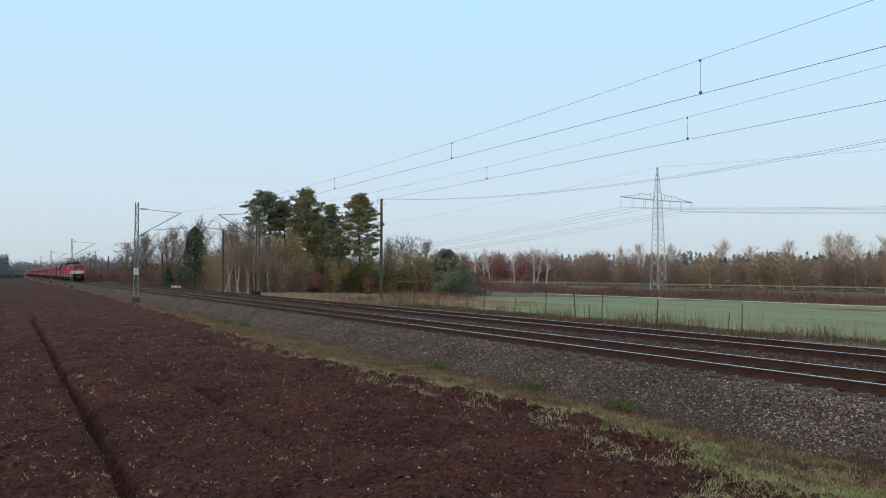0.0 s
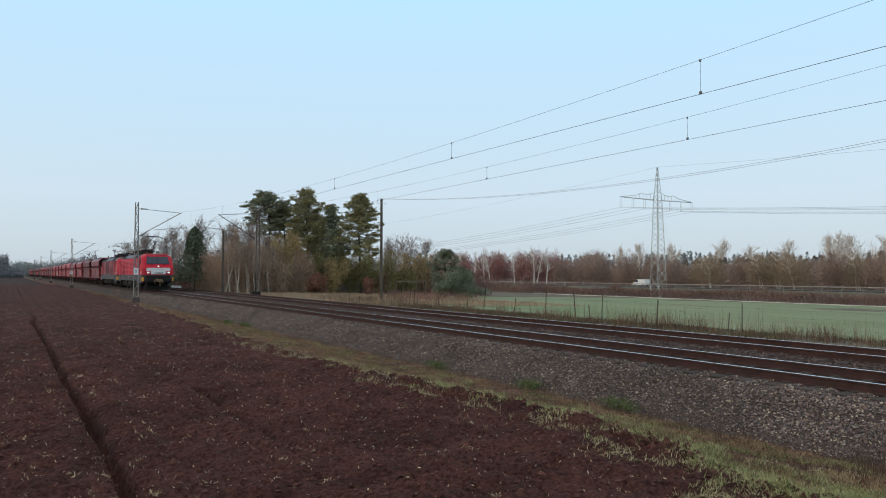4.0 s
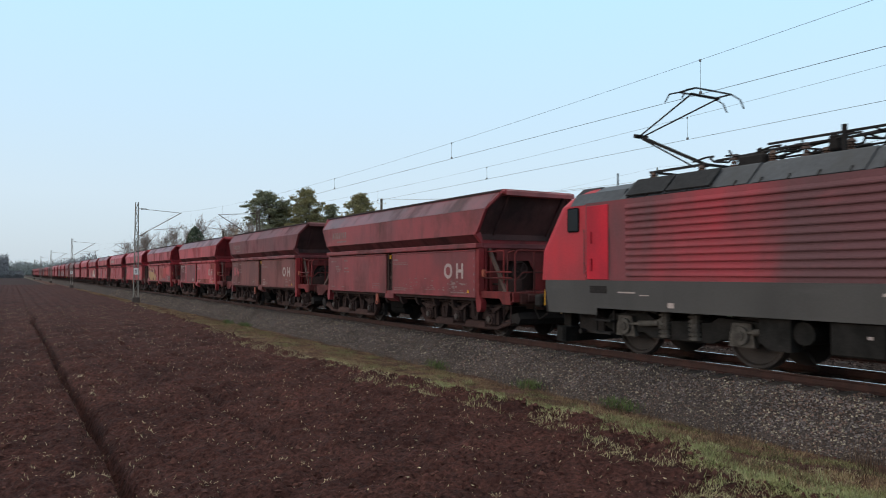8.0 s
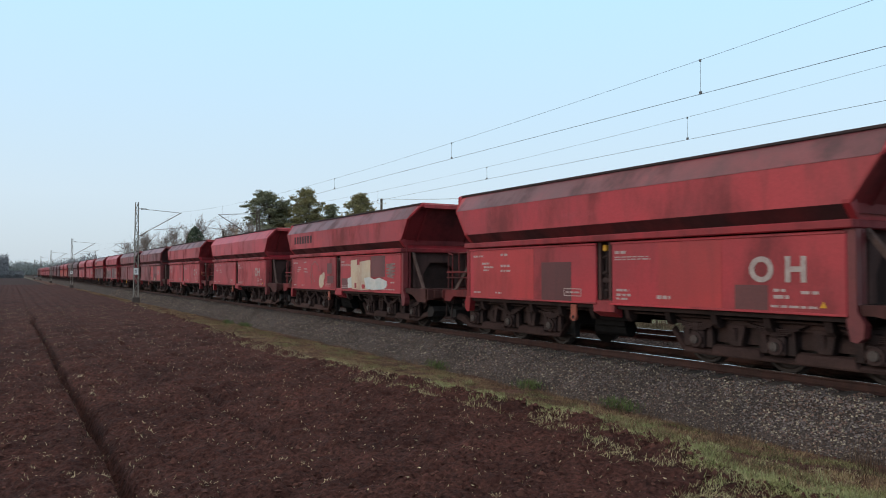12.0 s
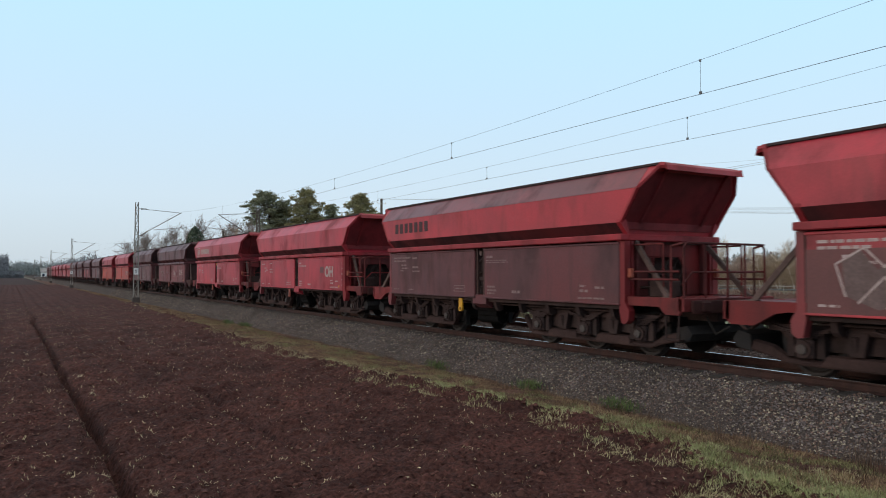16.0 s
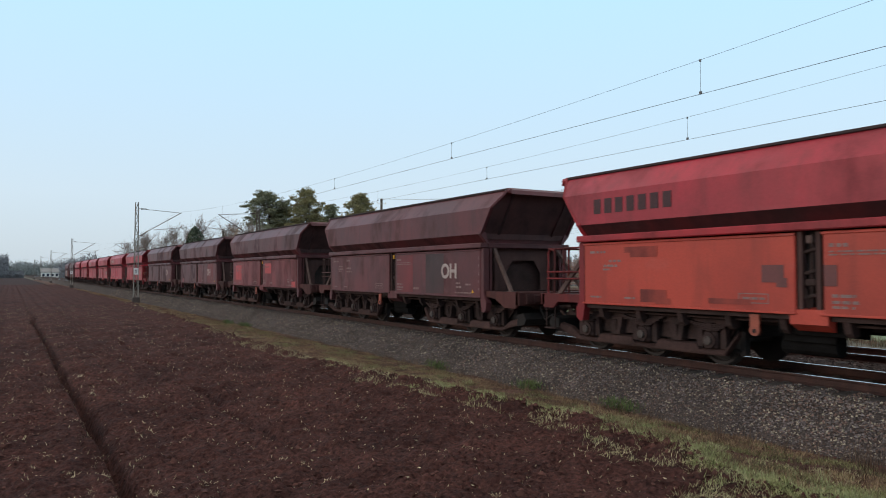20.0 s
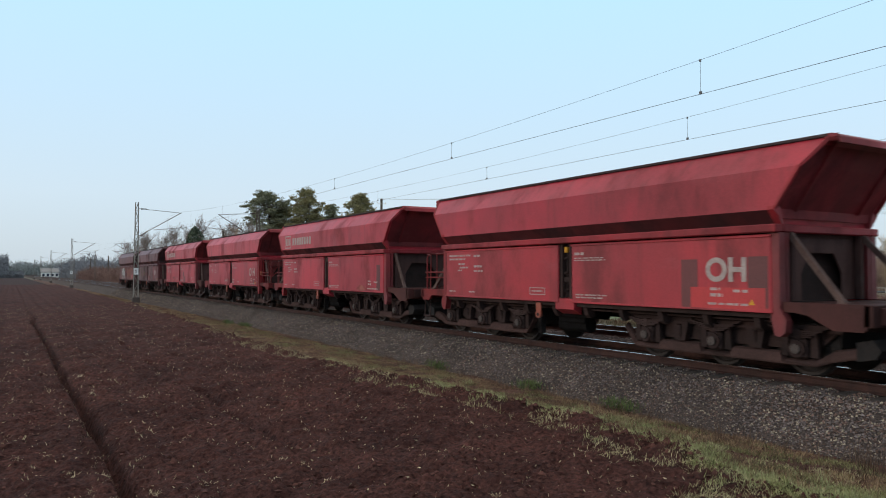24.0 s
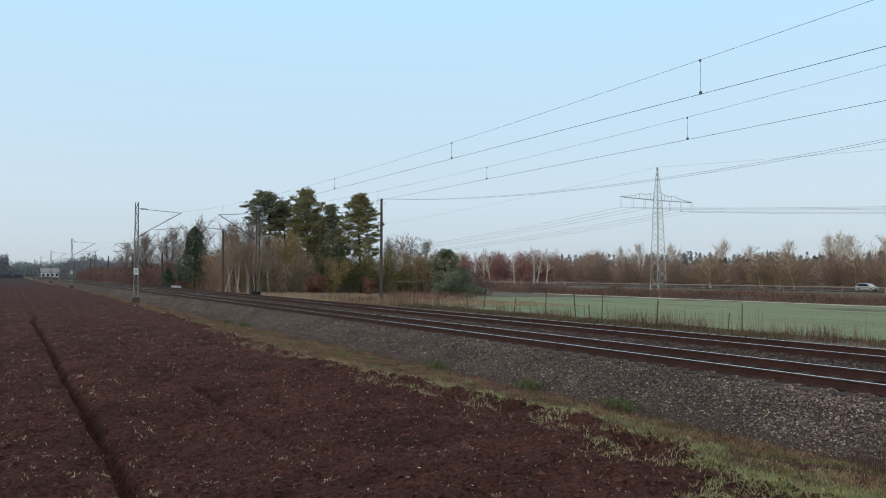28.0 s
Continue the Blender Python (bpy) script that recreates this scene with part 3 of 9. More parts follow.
for nm, a, b, mt, lb in (("grey_stones", 0.0, 0.58, M_STONE, "loose grey ballast stones on the shoulder"), ("brown_stones", 0.58, 0.88, M_STONE_B, "rusty brown ballast stones on the shoulder"), ("pale_stones", 0.88, 1.0, M_STONE_P, "pale broken ballast stones on the shoulder")):
    k = (pick >= a) & (pick < b)
    tagged(link(nm, lumps(nm, np.stack([sx[k], sy[k], bed_h(sx[k], sy[k]) + ss[k] * 0.25], 1), ss[k], rng, 0.85), mt), lb, "stones", kind="stuff")
n = 30000
sx, sy = spread(n, 13.6, 18.6, 3.2, 70, rng, 1.8)
ss = 0.022 + 0.024 * rng.uniform(0, 1, n)
tagged(link("rusty_ballast_stones", lumps("rusty_ballast_stones", np.stack([sx, sy, bed_h(sx, sy) + ss * 0.2 + 0.02], 1), ss, rng, 0.85), M_STONE_R), "rust-stained ballast stones between the tracks", "stones", kind="stuff")

tagged(link("track_bed", sheet("track_bed", np.concatenate([np.arange(11.95, 13.6, 0.4), np.arange(13.6, 15.7, 0.1), np.arange(15.7, 18.0, 0.4)]), steps([(-540, -60, 12, 3), (-60, 2, 2, 0.25), (2, 40, 0.12, 0.3), (40, 780, 0.8, 14)]), lambda x, y: bed_h(x, y) + 0.022), M_BEDDARK), "dark oily stones between and under the rails", "ballast", kind="structure")

RAIL = [(-0.075, -0.172), (0.075, -0.172), (0.075, -0.160), (0.012, -0.135), (0.010, -0.045), (0.036, -0.035), (0.036, -0.004), (-0.036, -0.004), (-0.036, -0.035), (-0.010, -0.045), (-0.012, -0.135), (-0.075, -0.160)]
sleeper_me = bpy.data.meshes.new("sleeper")
bm = bmesh.new()
box(bm, -1.3, 1.3, -0.13, 0.13, -0.34, -0.165, 0.012)
for k in (-0.7525, 0.7525):
    box(bm, k - 0.17, k + 0.17, -0.075, 0.075, -0.167, -0.152)
bm.to_mesh(sleeper_me)
bm.free()
sleeper_me.materials.append(M_SLEEPER)
for ti, txc in enumerate(TRACK_X):
    track = empty("track", pose(txc, 0, 0), "railway track with rusty rails, bright running edges and dark sleepers", "railway track", "railway tracks", "structure")
    for k in (-0.7525, 0.7525):
        bm = bmesh.new()
        extrude(bm, [(p[0] + k, p[1]) for p in RAIL], "y", -540, 780)
        r = part("rail", bm, M_RUST, track)
        bm = bmesh.new()
        box(bm, k - 0.031, k + 0.031, -540, 780, -0.0045, 0.0)
        part("running_surface", bm, M_STEEL, r, "polished steel running surface")
    for i in range(150):
        s = new("sleeper", sleeper_me)
        s.parent = track
        s.location = (0, 2.0 + i * 0.6, 0)
    fv, ff = [], []
    o = np.array([[-1.3, -0.13, -0.165], [1.3, -0.13, -0.165], [1.3, 0.13, -0.165], [-1.3, 0.13, -0.165], [-1.3, -0.13, -0.34], [1.3, -0.13, -0.34], [1.3, 0.13, -0.34], [-1.3, 0.13, -0.34]])
    ys_ = np.concatenate([np.arange(-538, 1.9, 0.6), np.arange(92, 400, 0.6)])
    v = o[None] + np.stack([0 * ys_, ys_, 0 * ys_], 1)[:, None]
    q = np.array([[0, 1, 2, 3], [4, 5, 1, 0], [7, 3, 2, 6], [4, 0, 3, 7], [5, 6, 2, 1]])
    tagged(part("sleepers", pydata("sleepers", v.reshape(-1, 3), (np.arange(len(ys_))[:, None, None] * 8 + q).reshape(-1, 4)), M_SLEEPER, track), kind="stuff")


# ---- overhead line ----
MAST_Y = (67.6, 144.0, 220.0, 296.0, 372.0)
NEXT_Y = -9.0


def overhead_mast(x, y, side, steel=M_MAST):
    """A lattice mast with its cantilever; side +1 reaches towards +x."""
    tx_ = TRACK_X[0] if side > 0 else TRACK_X[1]
    reach = (tx_ - x) * side
    ob = empty("overhead_line_mast", pose(x, y, -0.6), "grey steel lattice mast carrying the overhead wire beside the track", "mast", "overhead line masts")
    bm = bmesh.new()
    for k in (-1, 1):
        for j in (-1, 1):
            bar(bm, (k * 0.20, j * 0.13, 0), (k * 0.11, j * 0.09, 8.5), 0.05, 0.05)
    for k in range(12):
        z0, z1 = k * 0.7 + 0.1, k * 0.7 + 0.75
        for j in (-0.12, 0.12):
            bar(bm, (-0.18 + z0 * 0.01, j, z0), (0.18 - z1 * 0.01, j, z0 + 0.02), 0.04, 0.03)
            bar(bm, (-0.18 + z0 * 0.01, j, z0) if k % 2 else (0.18 - z0 * 0.01, j, z0), (0.18 - z1 * 0.01, j, z1) if k % 2 else (-0.18 + z1 * 0.01, j, z1), 0.03, 0.03)
    part("lattice_post", bm, steel, ob)
    bm = bmesh.new()
    box(bm, -0.3, 0.3, -0.28, 0.28, -0.4, 0.3, 0.03)
    part("foundation", bm, M_CONC, ob, "concrete mast footing")
    bm = bmesh.new()
    rod(bm, (side * 0.15, 0, 5.55), (side * (reach + 0.4), 0, 7.75), 0.035)
    part("cantilever_tube", bm, steel, ob)
    bm = bmesh.new()
    rod(bm, (side * 0.15, 0, 7.95), (side * (reach + 0.3), 0, 7.72), 0.022)
    part("top_tie", bm, steel, ob)
    bm = bmesh.new()
    rod(bm, (side * 1.4, 0, 6.15), (side * (reach + 0.9), 0, 6.45), 0.022)
    rod(bm, (side * (reach + 0.9), 0, 6.45), (side * (reach + 0.1), 0, 6.22), 0.014)
    part("steady_arm", bm, steel, ob)
    for z0, z1, o in ((5.6, 5.85, 0.35), (7.95, 7.92, 0.35)):
        bm = bmesh.new()
        for k in range(5):
            f = k * 0.09
            rod(bm, (side * (o + f), 0, z0 + f * 0.6 * (z0 < 6)), (side * (o + f + 0.04), 0, z0 + (f + 0.04) * 0.6 * (z0 < 6)), 0.075, 8)
        part("insulator", bm, M_INSUL, ob, "brown ribbed insulator")
    return ob


for y in MAST_Y:
    overhead_mast(9.35, y, 1)
    overhead_mast(19.95, y, -1, M_MAST_SHADE)
overhead_mast(9.35, NEXT_Y, 1)
overhead_mast(19.95, NEXT_Y, -1, M_MAST_SHADE)


def tube_run(name, pts, r, material, parent=None):
    cu = bpy.data.curves.new(name, "CURVE")
    cu.dimensions, cu.bevel_depth, cu.bevel_resolution = "3D", r, 1
    sp = cu.splines.new("POLY")
    sp.points.add(len(pts) - 1)
    for p, q in zip(sp.points, pts):
        p.co = (*q, 1)
    cu.materials.append(material)
    ob = new(name, cu)
    ob.parent = parent
    return ob


def messenger_z(y):
    ends = sorted((NEXT_Y - 76, NEXT_Y) + MAST_Y)
    for a, b in zip(ends, ends[1:]):
        if a <= y <= b:
            f = (y - a) / (b - a)
            return 7.15 - 4 * 1.08 * f * (1 - f)
    return 7.15


for ti, txc in enumerate(TRACK_X):
    line = empty("overhead_line", pose(txc, 0, 0), "thin overhead contact wire hung by droppers from a sagging catenary wire", "overhead line", "overhead lines")
    tube_run("contact_wire", [(0.0, -80, 5.59), (0.0, 372, 5.59)], 0.0056, M_WIRE, line)
    tube_run("catenary_wire", [(0.0, float(y), messenger_z(y)) for y in np.linspace(-80, 372, 227)], 0.0038, M_WIRE, line)
    for k in range(-2, 34):
        y = (10.5 if ti == 0 else 14.3) + k * 10.24
        bm = bmesh.new()
        rod(bm, (0, y, 5.59), (0, y, messenger_z(y)), 0.0048, 4)
        box(bm, -0.015, 0.015, y - 0.03, y + 0.03, 5.585, 5.65)
        box(bm, -0.012, 0.012, y - 0.02, y + 0.02, messenger_z(y) - 0.04, messenger_z(y) + 0.012)
        part("dropper", bm, M_WIRE, line)


def marker_board(x, y):
    ob = empty("kilometre_board", pose(x, y, -0.75), "small white line-side number board bracketed to a mast", "sign", "line-side boards")
    bm = bmesh.new()
    box(bm, -0.16, 0.16, -0.036, 0.12, 2.62, 2.68)
    part("bracket", bm, M_MAST, ob)
    bm = bmesh.new()
    box(bm, -0.19, 0.19, -0.06, -0.035, 2.4, 2.95, 0.006)
    part("board", bm, M_WHITE, ob, "white enamel board")
    bm = bmesh.new()
    box(bm, -0.03, 0.03, -0.066, -0.061, 2.5, 2.85)
    box(bm, -0.09, -0.03, -0.066, -0.061, 2.74, 2.79)
    part("figure", bm, M_DARKMARK, ob, "illegible black figure")


marker_board(9.3, 67.32)
marker_board(9.3, 143.7)

# ---- trees ----
def skeleton_of(rng, h, spread=0.5, levels=4, kids=5, r0=0.16, lean=(0, 0), first=0.3, droop=0.0, up=0.25, shrink=0.55):
    """Branches of a bare tree, level by level: lists of (start, end, radius, radius)."""
    out = []
    trunk = [Vector((0, 0, 0))]
    d = Vector((lean[0], lean[1], 1)).normalized()
    n = 7
    for i in range(n):
        d = (d + Vector((rng.normal(0, 0.05), rng.normal(0, 0.05), 0.05))).normalized()
        trunk.append(trunk[-1] + d * h * 0.85 / n)
    rad = [r0 * (1 - 0.85 * i / n) for i in range(n + 1)]
    out.append([(trunk[i], trunk[i + 1], rad[i], rad[i + 1]) for i in range(n)])
    heads = []
    for i in range(n * kids):
        f = first + (1 - first) * (i + 0.5) / (n * kids)
        k = min(int(f * n), n - 1)
        p = trunk[k].lerp(trunk[k + 1], f * n - k)
        a = rng.uniform(0, 6.28)
        ln = h * spread * (1.15 - f * 0.75) * rng.uniform(0.5, 1.1)
        el = rng.uniform(0.15, 0.9) + 0.4 * f
        heads.append((p, Vector((math.cos(a) * math.cos(el), math.sin(a) * math.cos(el), math.sin(el))), ln, rad[k] * 0.45))
    for lv in range(1, levels):
        segs, nxt = [], []
        for p, dr, ln, r in heads:
            m = 3 if lv == 1 else 2
            q = p
            for i in range(m):
                dr = (dr + Vector((rng.normal(0, 0.16), rng.normal(0, 0.16), rng.normal(0.06 + up * 0.3, 0.10) - droop * (lv > 1)))).normalized()
                e = q + dr * ln / m
                segs.append((q, e, r * (1 - 0.7 * i / m), r * (1 - 0.7 * (i + 1) / m)))
                for _ in range(3 if lv < levels - 1 else 0):
                    side = (dr + Vector(rng.normal(0, 0.55, 3))).normalized()
                    nxt.append((q.lerp(e, rng.uniform(0.2, 1)), side, ln * shrink * rng.uniform(0.6, 1.1), max(r * 0.5, 0.006)))
                q = e
        out.append(segs)
        heads = nxt
    return out


def ribbons(name, segs, thick):
    """Thin twigs, one flat tapering blade each, turned at random."""
    rng = np.random.default_rng(len(segs))
    a, b = np.array([s[0] for s in segs]), np.array([s[1] for s in segs])
    q = np.cross(b - a, rng.normal(size=a.shape))
    q /= np.linalg.norm(q, axis=1, keepdims=True)
    r0, r1 = np.maximum([s[2] for s in segs], thick)[:, None], np.maximum([s[3] for s in segs], thick * 0.6)[:, None]
    v = np.stack([a - q * r0, a + q * r0, b + q * r1, b - q * r1], 1).reshape(-1, 3)
    return pydata(name, v, np.arange(len(v)).reshape(-1, 4))


def branch_mesh(name, segs, thick=0.012, sides=3):
    a = np.array([s[0] for s in segs])
    b = np.array([s[1] for s in segs])
    return segs_mesh(name, a, b, np.maximum([s[2] for s in segs], thick), np.maximum([s[3] for s in segs], thick * 0.7), sides)


TREES = {}


def bare_tree(kind, seed, at, h, label, wood, twig, twig_r=0.014, name="bare_tree", group="", turn=0.0, size=1.0, **kw):
    """A leafless tree; trees of one kind and seed share their meshes."""
    key = (kind, seed)
    if key not in TREES:
        lv = skeleton_of(np.random.default_rng(seed), h, **kw)
        TREES[key] = (branch_mesh("trunk", lv[0], sides=7), branch_mesh("limbs", lv[1], 0.02, 4), ribbons("twigs", [s for l in lv[2:] for s in l], twig_r))
    ob = empty(name, pose(at[0], at[1], float(land_z(at[0])) - 0.05, 0, 0, turn), label, "tree", group)
    ob.scale = (size, size, size)
    for nm, me, m in zip(("trunk", "branching", "crown"), TREES[key], (wood, wood, twig)):
        part(nm, me, m, ob)
    return ob


def crown_points(rng, blobs, per):
    """Points packed in lumpy clumps: blobs are (x, y, z, rx, ry, rz)."""
    out = []
    for b in blobs:
        v = rng.normal(size=(per, 3))
        v /= np.linalg.norm(v, axis=1, keepdims=True)
        v *= rng.uniform(0.25, 1.0, (per, 1)) ** 0.5
        out.append(v * np.array(b[3:]) + np.array(b[:3]))
    return np.concatenate(out)


def pine(at, h, seed, label, width=3.6, low=0.42, lean=0.0, needles=M_PINE, boughs=34, flat=0.0):
    """A pine: bare lower trunk, limbs that reach out and up, each carrying flattened plumes of needles."""
    rng = np.random.default_rng(seed)
    ob = empty("pine_tree", pose(at[0], at[1], float(land_z(at[0])) - 0.05), label, "tree", "pines beside the line")
    bend = [Vector((lean * h * f + 0.25 * math.sin(f * 5 + seed), 0.25 * math.sin(f * 4 + 2 * seed), h * f * 0.97)) for f in np.linspace(0, 1, 9)]
    part("trunk", branch_mesh("trunk", [(bend[i], bend[i + 1], 0.26 * (1 - 0.85 * i / 8), 0.26 * (1 - 0.85 * (i + 1) / 8)) for i in range(8)], sides=8), M_BARK, ob, "reddish brown bark")
    limbs, blobs = [], []
    for i in range(int(boughs * 1.5)):
        f = low + (1 - low) * min(0.99, (i + rng.uniform(-1.5, 2.5)) / (boughs * 1.5) if i > 1 else 0.01) ** 0.85
        u = (f - low) / (1 - low)
        reach = width * (0.55 + 0.55 * math.sin(math.pi * min(1, u * 0.8 + 0.15))) * (1 - 0.55 * u ** 3 * (1 - flat)) * rng.uniform(0.45, 1.05) * (1.0 if u < 0.85 else 0.62)
        a = i * 2.4 + rng.uniform(-0.6, 0.6)
        p = bend[min(7, int(f * 8))].lerp(bend[min(8, int(f * 8) + 1)], f * 8 - int(f * 8)) if f < 1 else bend[8]
        rise = reach * rng.uniform(-0.05, 0.34) * (1.0 if u < 0.8 else 0.3) - (0.35 if u < 0.3 else 0.0)
        e = p + Vector((math.cos(a) * reach, math.sin(a) * reach, rise))
        mid = p.lerp(e, 0.5) + Vector((0, 0, -0.12 * reach * 0.5))
        limbs += [(p, mid, 0.07, 0.05), (mid, e, 0.05, 0.02)]
        for k in range(5):
            g = 0.40 + 0.62 * k / 4
            c = p.lerp(e, g) + Vector(rng.normal(0, 0.26, 3))
            r = rng.uniform(0.38, 0.80) * (0.75 + 0.25 * width / 4)
            blobs.append((c.x, c.y, c.z + 0.12, r * 1.25, r * 1.25, r * rng.uniform(0.40, 0.66)))
        for k in range(5):
            c = e + Vector((rng.normal(0, 0.42), rng.normal(0, 0.42), rng.normal(0, 0.2)))
            r = rng.uniform(0.12, 0.32)
            blobs.append((c.x, c.y, c.z + 0.15, r * 1.5, r * 1.5, r * 0.55))
    tagged(part("branching", branch_mesh("branching", limbs, 0.03, 4), M_BARK, ob), kind="stuff")
    c = crown_points(rng, blobs, 58)
    part("crown", cards("crown", c, 0.070, rng, 2.3, 0.1), needles, ob, "layered plumes of dull green needles")
    return ob


def spruce(at, h, w, seed, material, label, name="spruce_tree", per=5200, low=0.06, group=""):
    rng = np.random.default_rng(seed)
    ob = empty(name, pose(at[0], at[1], float(land_z(at[0])) - 0.05), label, "tree", group)
    bm = bmesh.new()
    rod(bm, (0, 0, 0), (0, 0, h * 0.95), 0.16, 7, 0.03)
    part("trunk", bm, M_BARK, ob)
    f = low + (1 - low) * rng.uniform(0, 1, per) ** 1.25
    a = rng.uniform(0, 6.28, per)
    tier = 0.42 + 0.42 * np.abs(np.sin(f * 13 + np.sin(a * 2) * 1.8)) + 1.05 * vnoise(a * 1.9, f * 7, seed)
    r = w * np.minimum(1.15 * (1 - f) ** 0.7, 1) * tier * rng.uniform(0.35, 1, per) ** 0.5
    c = np.stack([r * np.cos(a), r * np.sin(a), h * f - r * 0.22], 1)
    part("crown", cards("crown", c, 0.13, rng, 1.7), material, ob)
    return ob


def bush(at, rx, ry, h, seed, material, label, name="bush", n=2600, size=0.11, group="", ragged=0.35, cat="bush"):
    rng = np.random.default_rng(seed)
    ob = empty(name, pose(at[0], at[1], float(land_z(at[0])) - 0.05), label, cat, group)
    lv = skeleton_of(rng, h * 0.8, 0.5, 2, 3, 0.07, first=0.1)
    part("branching", branch_mesh("branching", lv[0] + lv[1], 0.015, 4), M_BARK, ob)
    k = 14
    blobs = [(rng.uniform(-1, 1) * rx * 0.7, rng.uniform(-1, 1) * ry * 0.7, h * rng.uniform(0.25, 0.85), rx * rng.uniform(0.25, 0.5), ry * rng.uniform(0.25, 0.5), h * rng.uniform(ragged * 0.5, ragged)) for _ in range(k)]
    part("crown", cards("crown", crown_points(rng, blobs, n // k), size, rng, 1.1), material, ob)
    return ob


def thicket(name, x0, x1, y0, y1, h, n, seed, material, label, twig=0.016, length=1.6, top=0.5, zf=None, cat="hedge", grain=0.22):
    """Dense leafless shrubs as one mass of thin shoots with an uneven top."""
    rng = np.random.default_rng(seed)
    x, y = rng.uniform(x0, x1, n), rng.uniform(y0, y1, n)
    hh = h * (1 - top + top * (0.5 + 0.5 * vnoise(x * grain, y * grain, seed) + 0.25 * vnoise(x * 0.9, y * 0.9, seed + 1)))
    z0 = (zf(x) if zf else land_z(x)) + hh * rng.uniform(0, 0.8, n) ** 1.1
    ln = length * rng.uniform(0.4, 1.0, n)
    d = rng.normal(0, 0.62, (n, 3))
    d[:, 2] = np.abs(d[:, 2]) + 0.35
    d /= np.linalg.norm(d, axis=1, keepdims=True)
    p = np.stack([x, y, z0], 1)
    q = np.cross(d, rng.normal(size=(n, 3)))
    q *= twig / np.linalg.norm(q, axis=1, keepdims=True)
    e = p + d * ln[:, None]
    m = p + d * ln[:, None] * 0.5 + rng.normal(0, 0.06, (n, 3)) * ln[:, None]
    v = np.stack([p - q, p + q, m + q * 0.8, m - q * 0.8, e], 1).reshape(-1, 3)
    b = np.arange(n)[:, None] * 5
    f = np.concatenate([b + np.array([[0, 1, 2]]), b + np.array([[0, 2, 3]]), b + np.array([[3, 2, 4]])])
    return tagged(link(name, pydata(name, v, f), material), label, cat, kind="stuff")


# wood and garden beside the line, beyond the far track
pine((36.6, 118.5), 16.6, 11, "tall scots pine with a broad flat-topped crown", 4.1, 0.58, 0.0, M_PINE_D, 40, 0.7)
pine((39.8, 119.6), 15.0, 12, "scots pine with a dense dull green crown", 3.2, 0.40, 0.0, M_PINE, 30)
pine((41.3, 112.6), 16.9, 13, "tall scots pine with a drooping olive crown", 3.3, 0.40, 0.0, M_PINE, 44)
pine((43.8, 116.0), 13.6, 18, "scots pine with an olive crown behind the others", 2.6, 0.36, 0.0, M_PINE, 28)
pine((47.0, 116.9), 15.2, 15, "dark slender pine standing behind the others", 2.8, 0.30, 0.0, M_PINE_D, 34)
pine((47.5, 105.8), 16.1, 14, "scots pine standing apart with a tall ragged crown", 3.2, 0.38, 0.0, M_PINE, 48)
pine((44.0, 108.5), 10.0, 17, "smaller dark pine behind the garden hedge", 2.6, 0.22, 0.0, M_PINE_D, 26)
spruce((23.9, 113.5), 9.8, 3.5, 21, M_SPRUCE, "dark green spruce at the line-side", per=5200, low=0.24)
spruce((20.3, 115.0), 3.6, 1.6, 22, M_SPRUCE, "small dark spruce at the edge of the wood", per=1500)
bush((57.6, 90.2), 3.3, 3.4, 4.3, 31, M_JUNI, "large rounded evergreen bush in the rough grass", "evergreen_bush", 15000, 0.085)
bush((53.0, 89.8), 2.7, 3.0, 3.6, 36, M_JUNI, "rounded evergreen bush in the rough grass", "evergreen_bush", 11000, 0.085)
pine((54.9, 91.8), 7.2, 32, "ragged young pine behind the evergreen bush", 2.3, 0.25, 0.0, M_JUNI, 13)
bush((60.0, 91.5), 3.0, 1.5, 1.7, 33, M_JUNI, "low spreading evergreen shrub", "shrub", 1800, 0.13)
for i, (bx_, by_, bw, bh, mt, lb) in enumerate((
        (36.0, 108.0, 2.6, 5.5, M_THUJA, "dense dark green thuja bush"), (39.5, 106.5, 2.6, 6.2, M_THUJA, "dense dark green thuja bush"), (43.5, 104.5, 2.6, 6.6, M_THUJA, "tall dense dark thuja bush"),
        (46.0, 102.0, 2.4, 6.4, M_THUJA, "tall dense dark thuja bush"), (48.3, 99.6, 2.3, 6.6, M_THUJA, "tall dense dark thuja bush"), (32.5, 108.0, 2.6, 7.6, M_OLIVE, "olive-brown leafy garden shrub"),
        (34.5, 112.0, 3.0, 9.0, M_OLIVE, "tall olive-brown shrub under the pines"), (41.8, 101.5, 1.7, 5.4, M_OLIVE, "olive-brown leafy garden shrub"), (58.5, 108.0, 3.0, 7.0, M_OLIVE, "yellowish bush in the wood edge"),
        (37.5, 98.5, 1.5, 2.9, M_REDLEAF, "small shrub with russet leaves"), (44.3, 95.5, 1.0, 2.6, M_REDLEAF, "low shrub with russet leaves"), (54.0, 103.0, 2.2, 4.2, M_THUJA, "dark dense evergreen bush"), (36.6, 105.5, 2.3, 9.4, M_OLIVE, "tall brownish willow-like shrub"), (33.4, 103.5, 2.2, 8.2, M_OLIVE, "tall brownish willow-like shrub"))):
    bush((bx_, by_), bw, bw, bh, 50 + i, mt, lb, n=11500, size=0.075, group="garden shrubs by the line")
thicket("undergrowth", 30.5, 54, 112, 128, 8.0, 20000, 71, M_TWIG_G, "dense grey-brown undergrowth beneath the pines", 0.03, 2.0)
thicket("line_side_wood", 20.6, 30, 120, 300, 5.4, 30000, 72, M_HEDGE, "dense leafless wood edge along the railway", 0.035, 2.0)
thicket("shrub_belt", 24.5, 34, 99, 121, 8.5, 34000, 73, M_TWIG, "bare brown shrubs beside the railway", 0.022, 1.6)
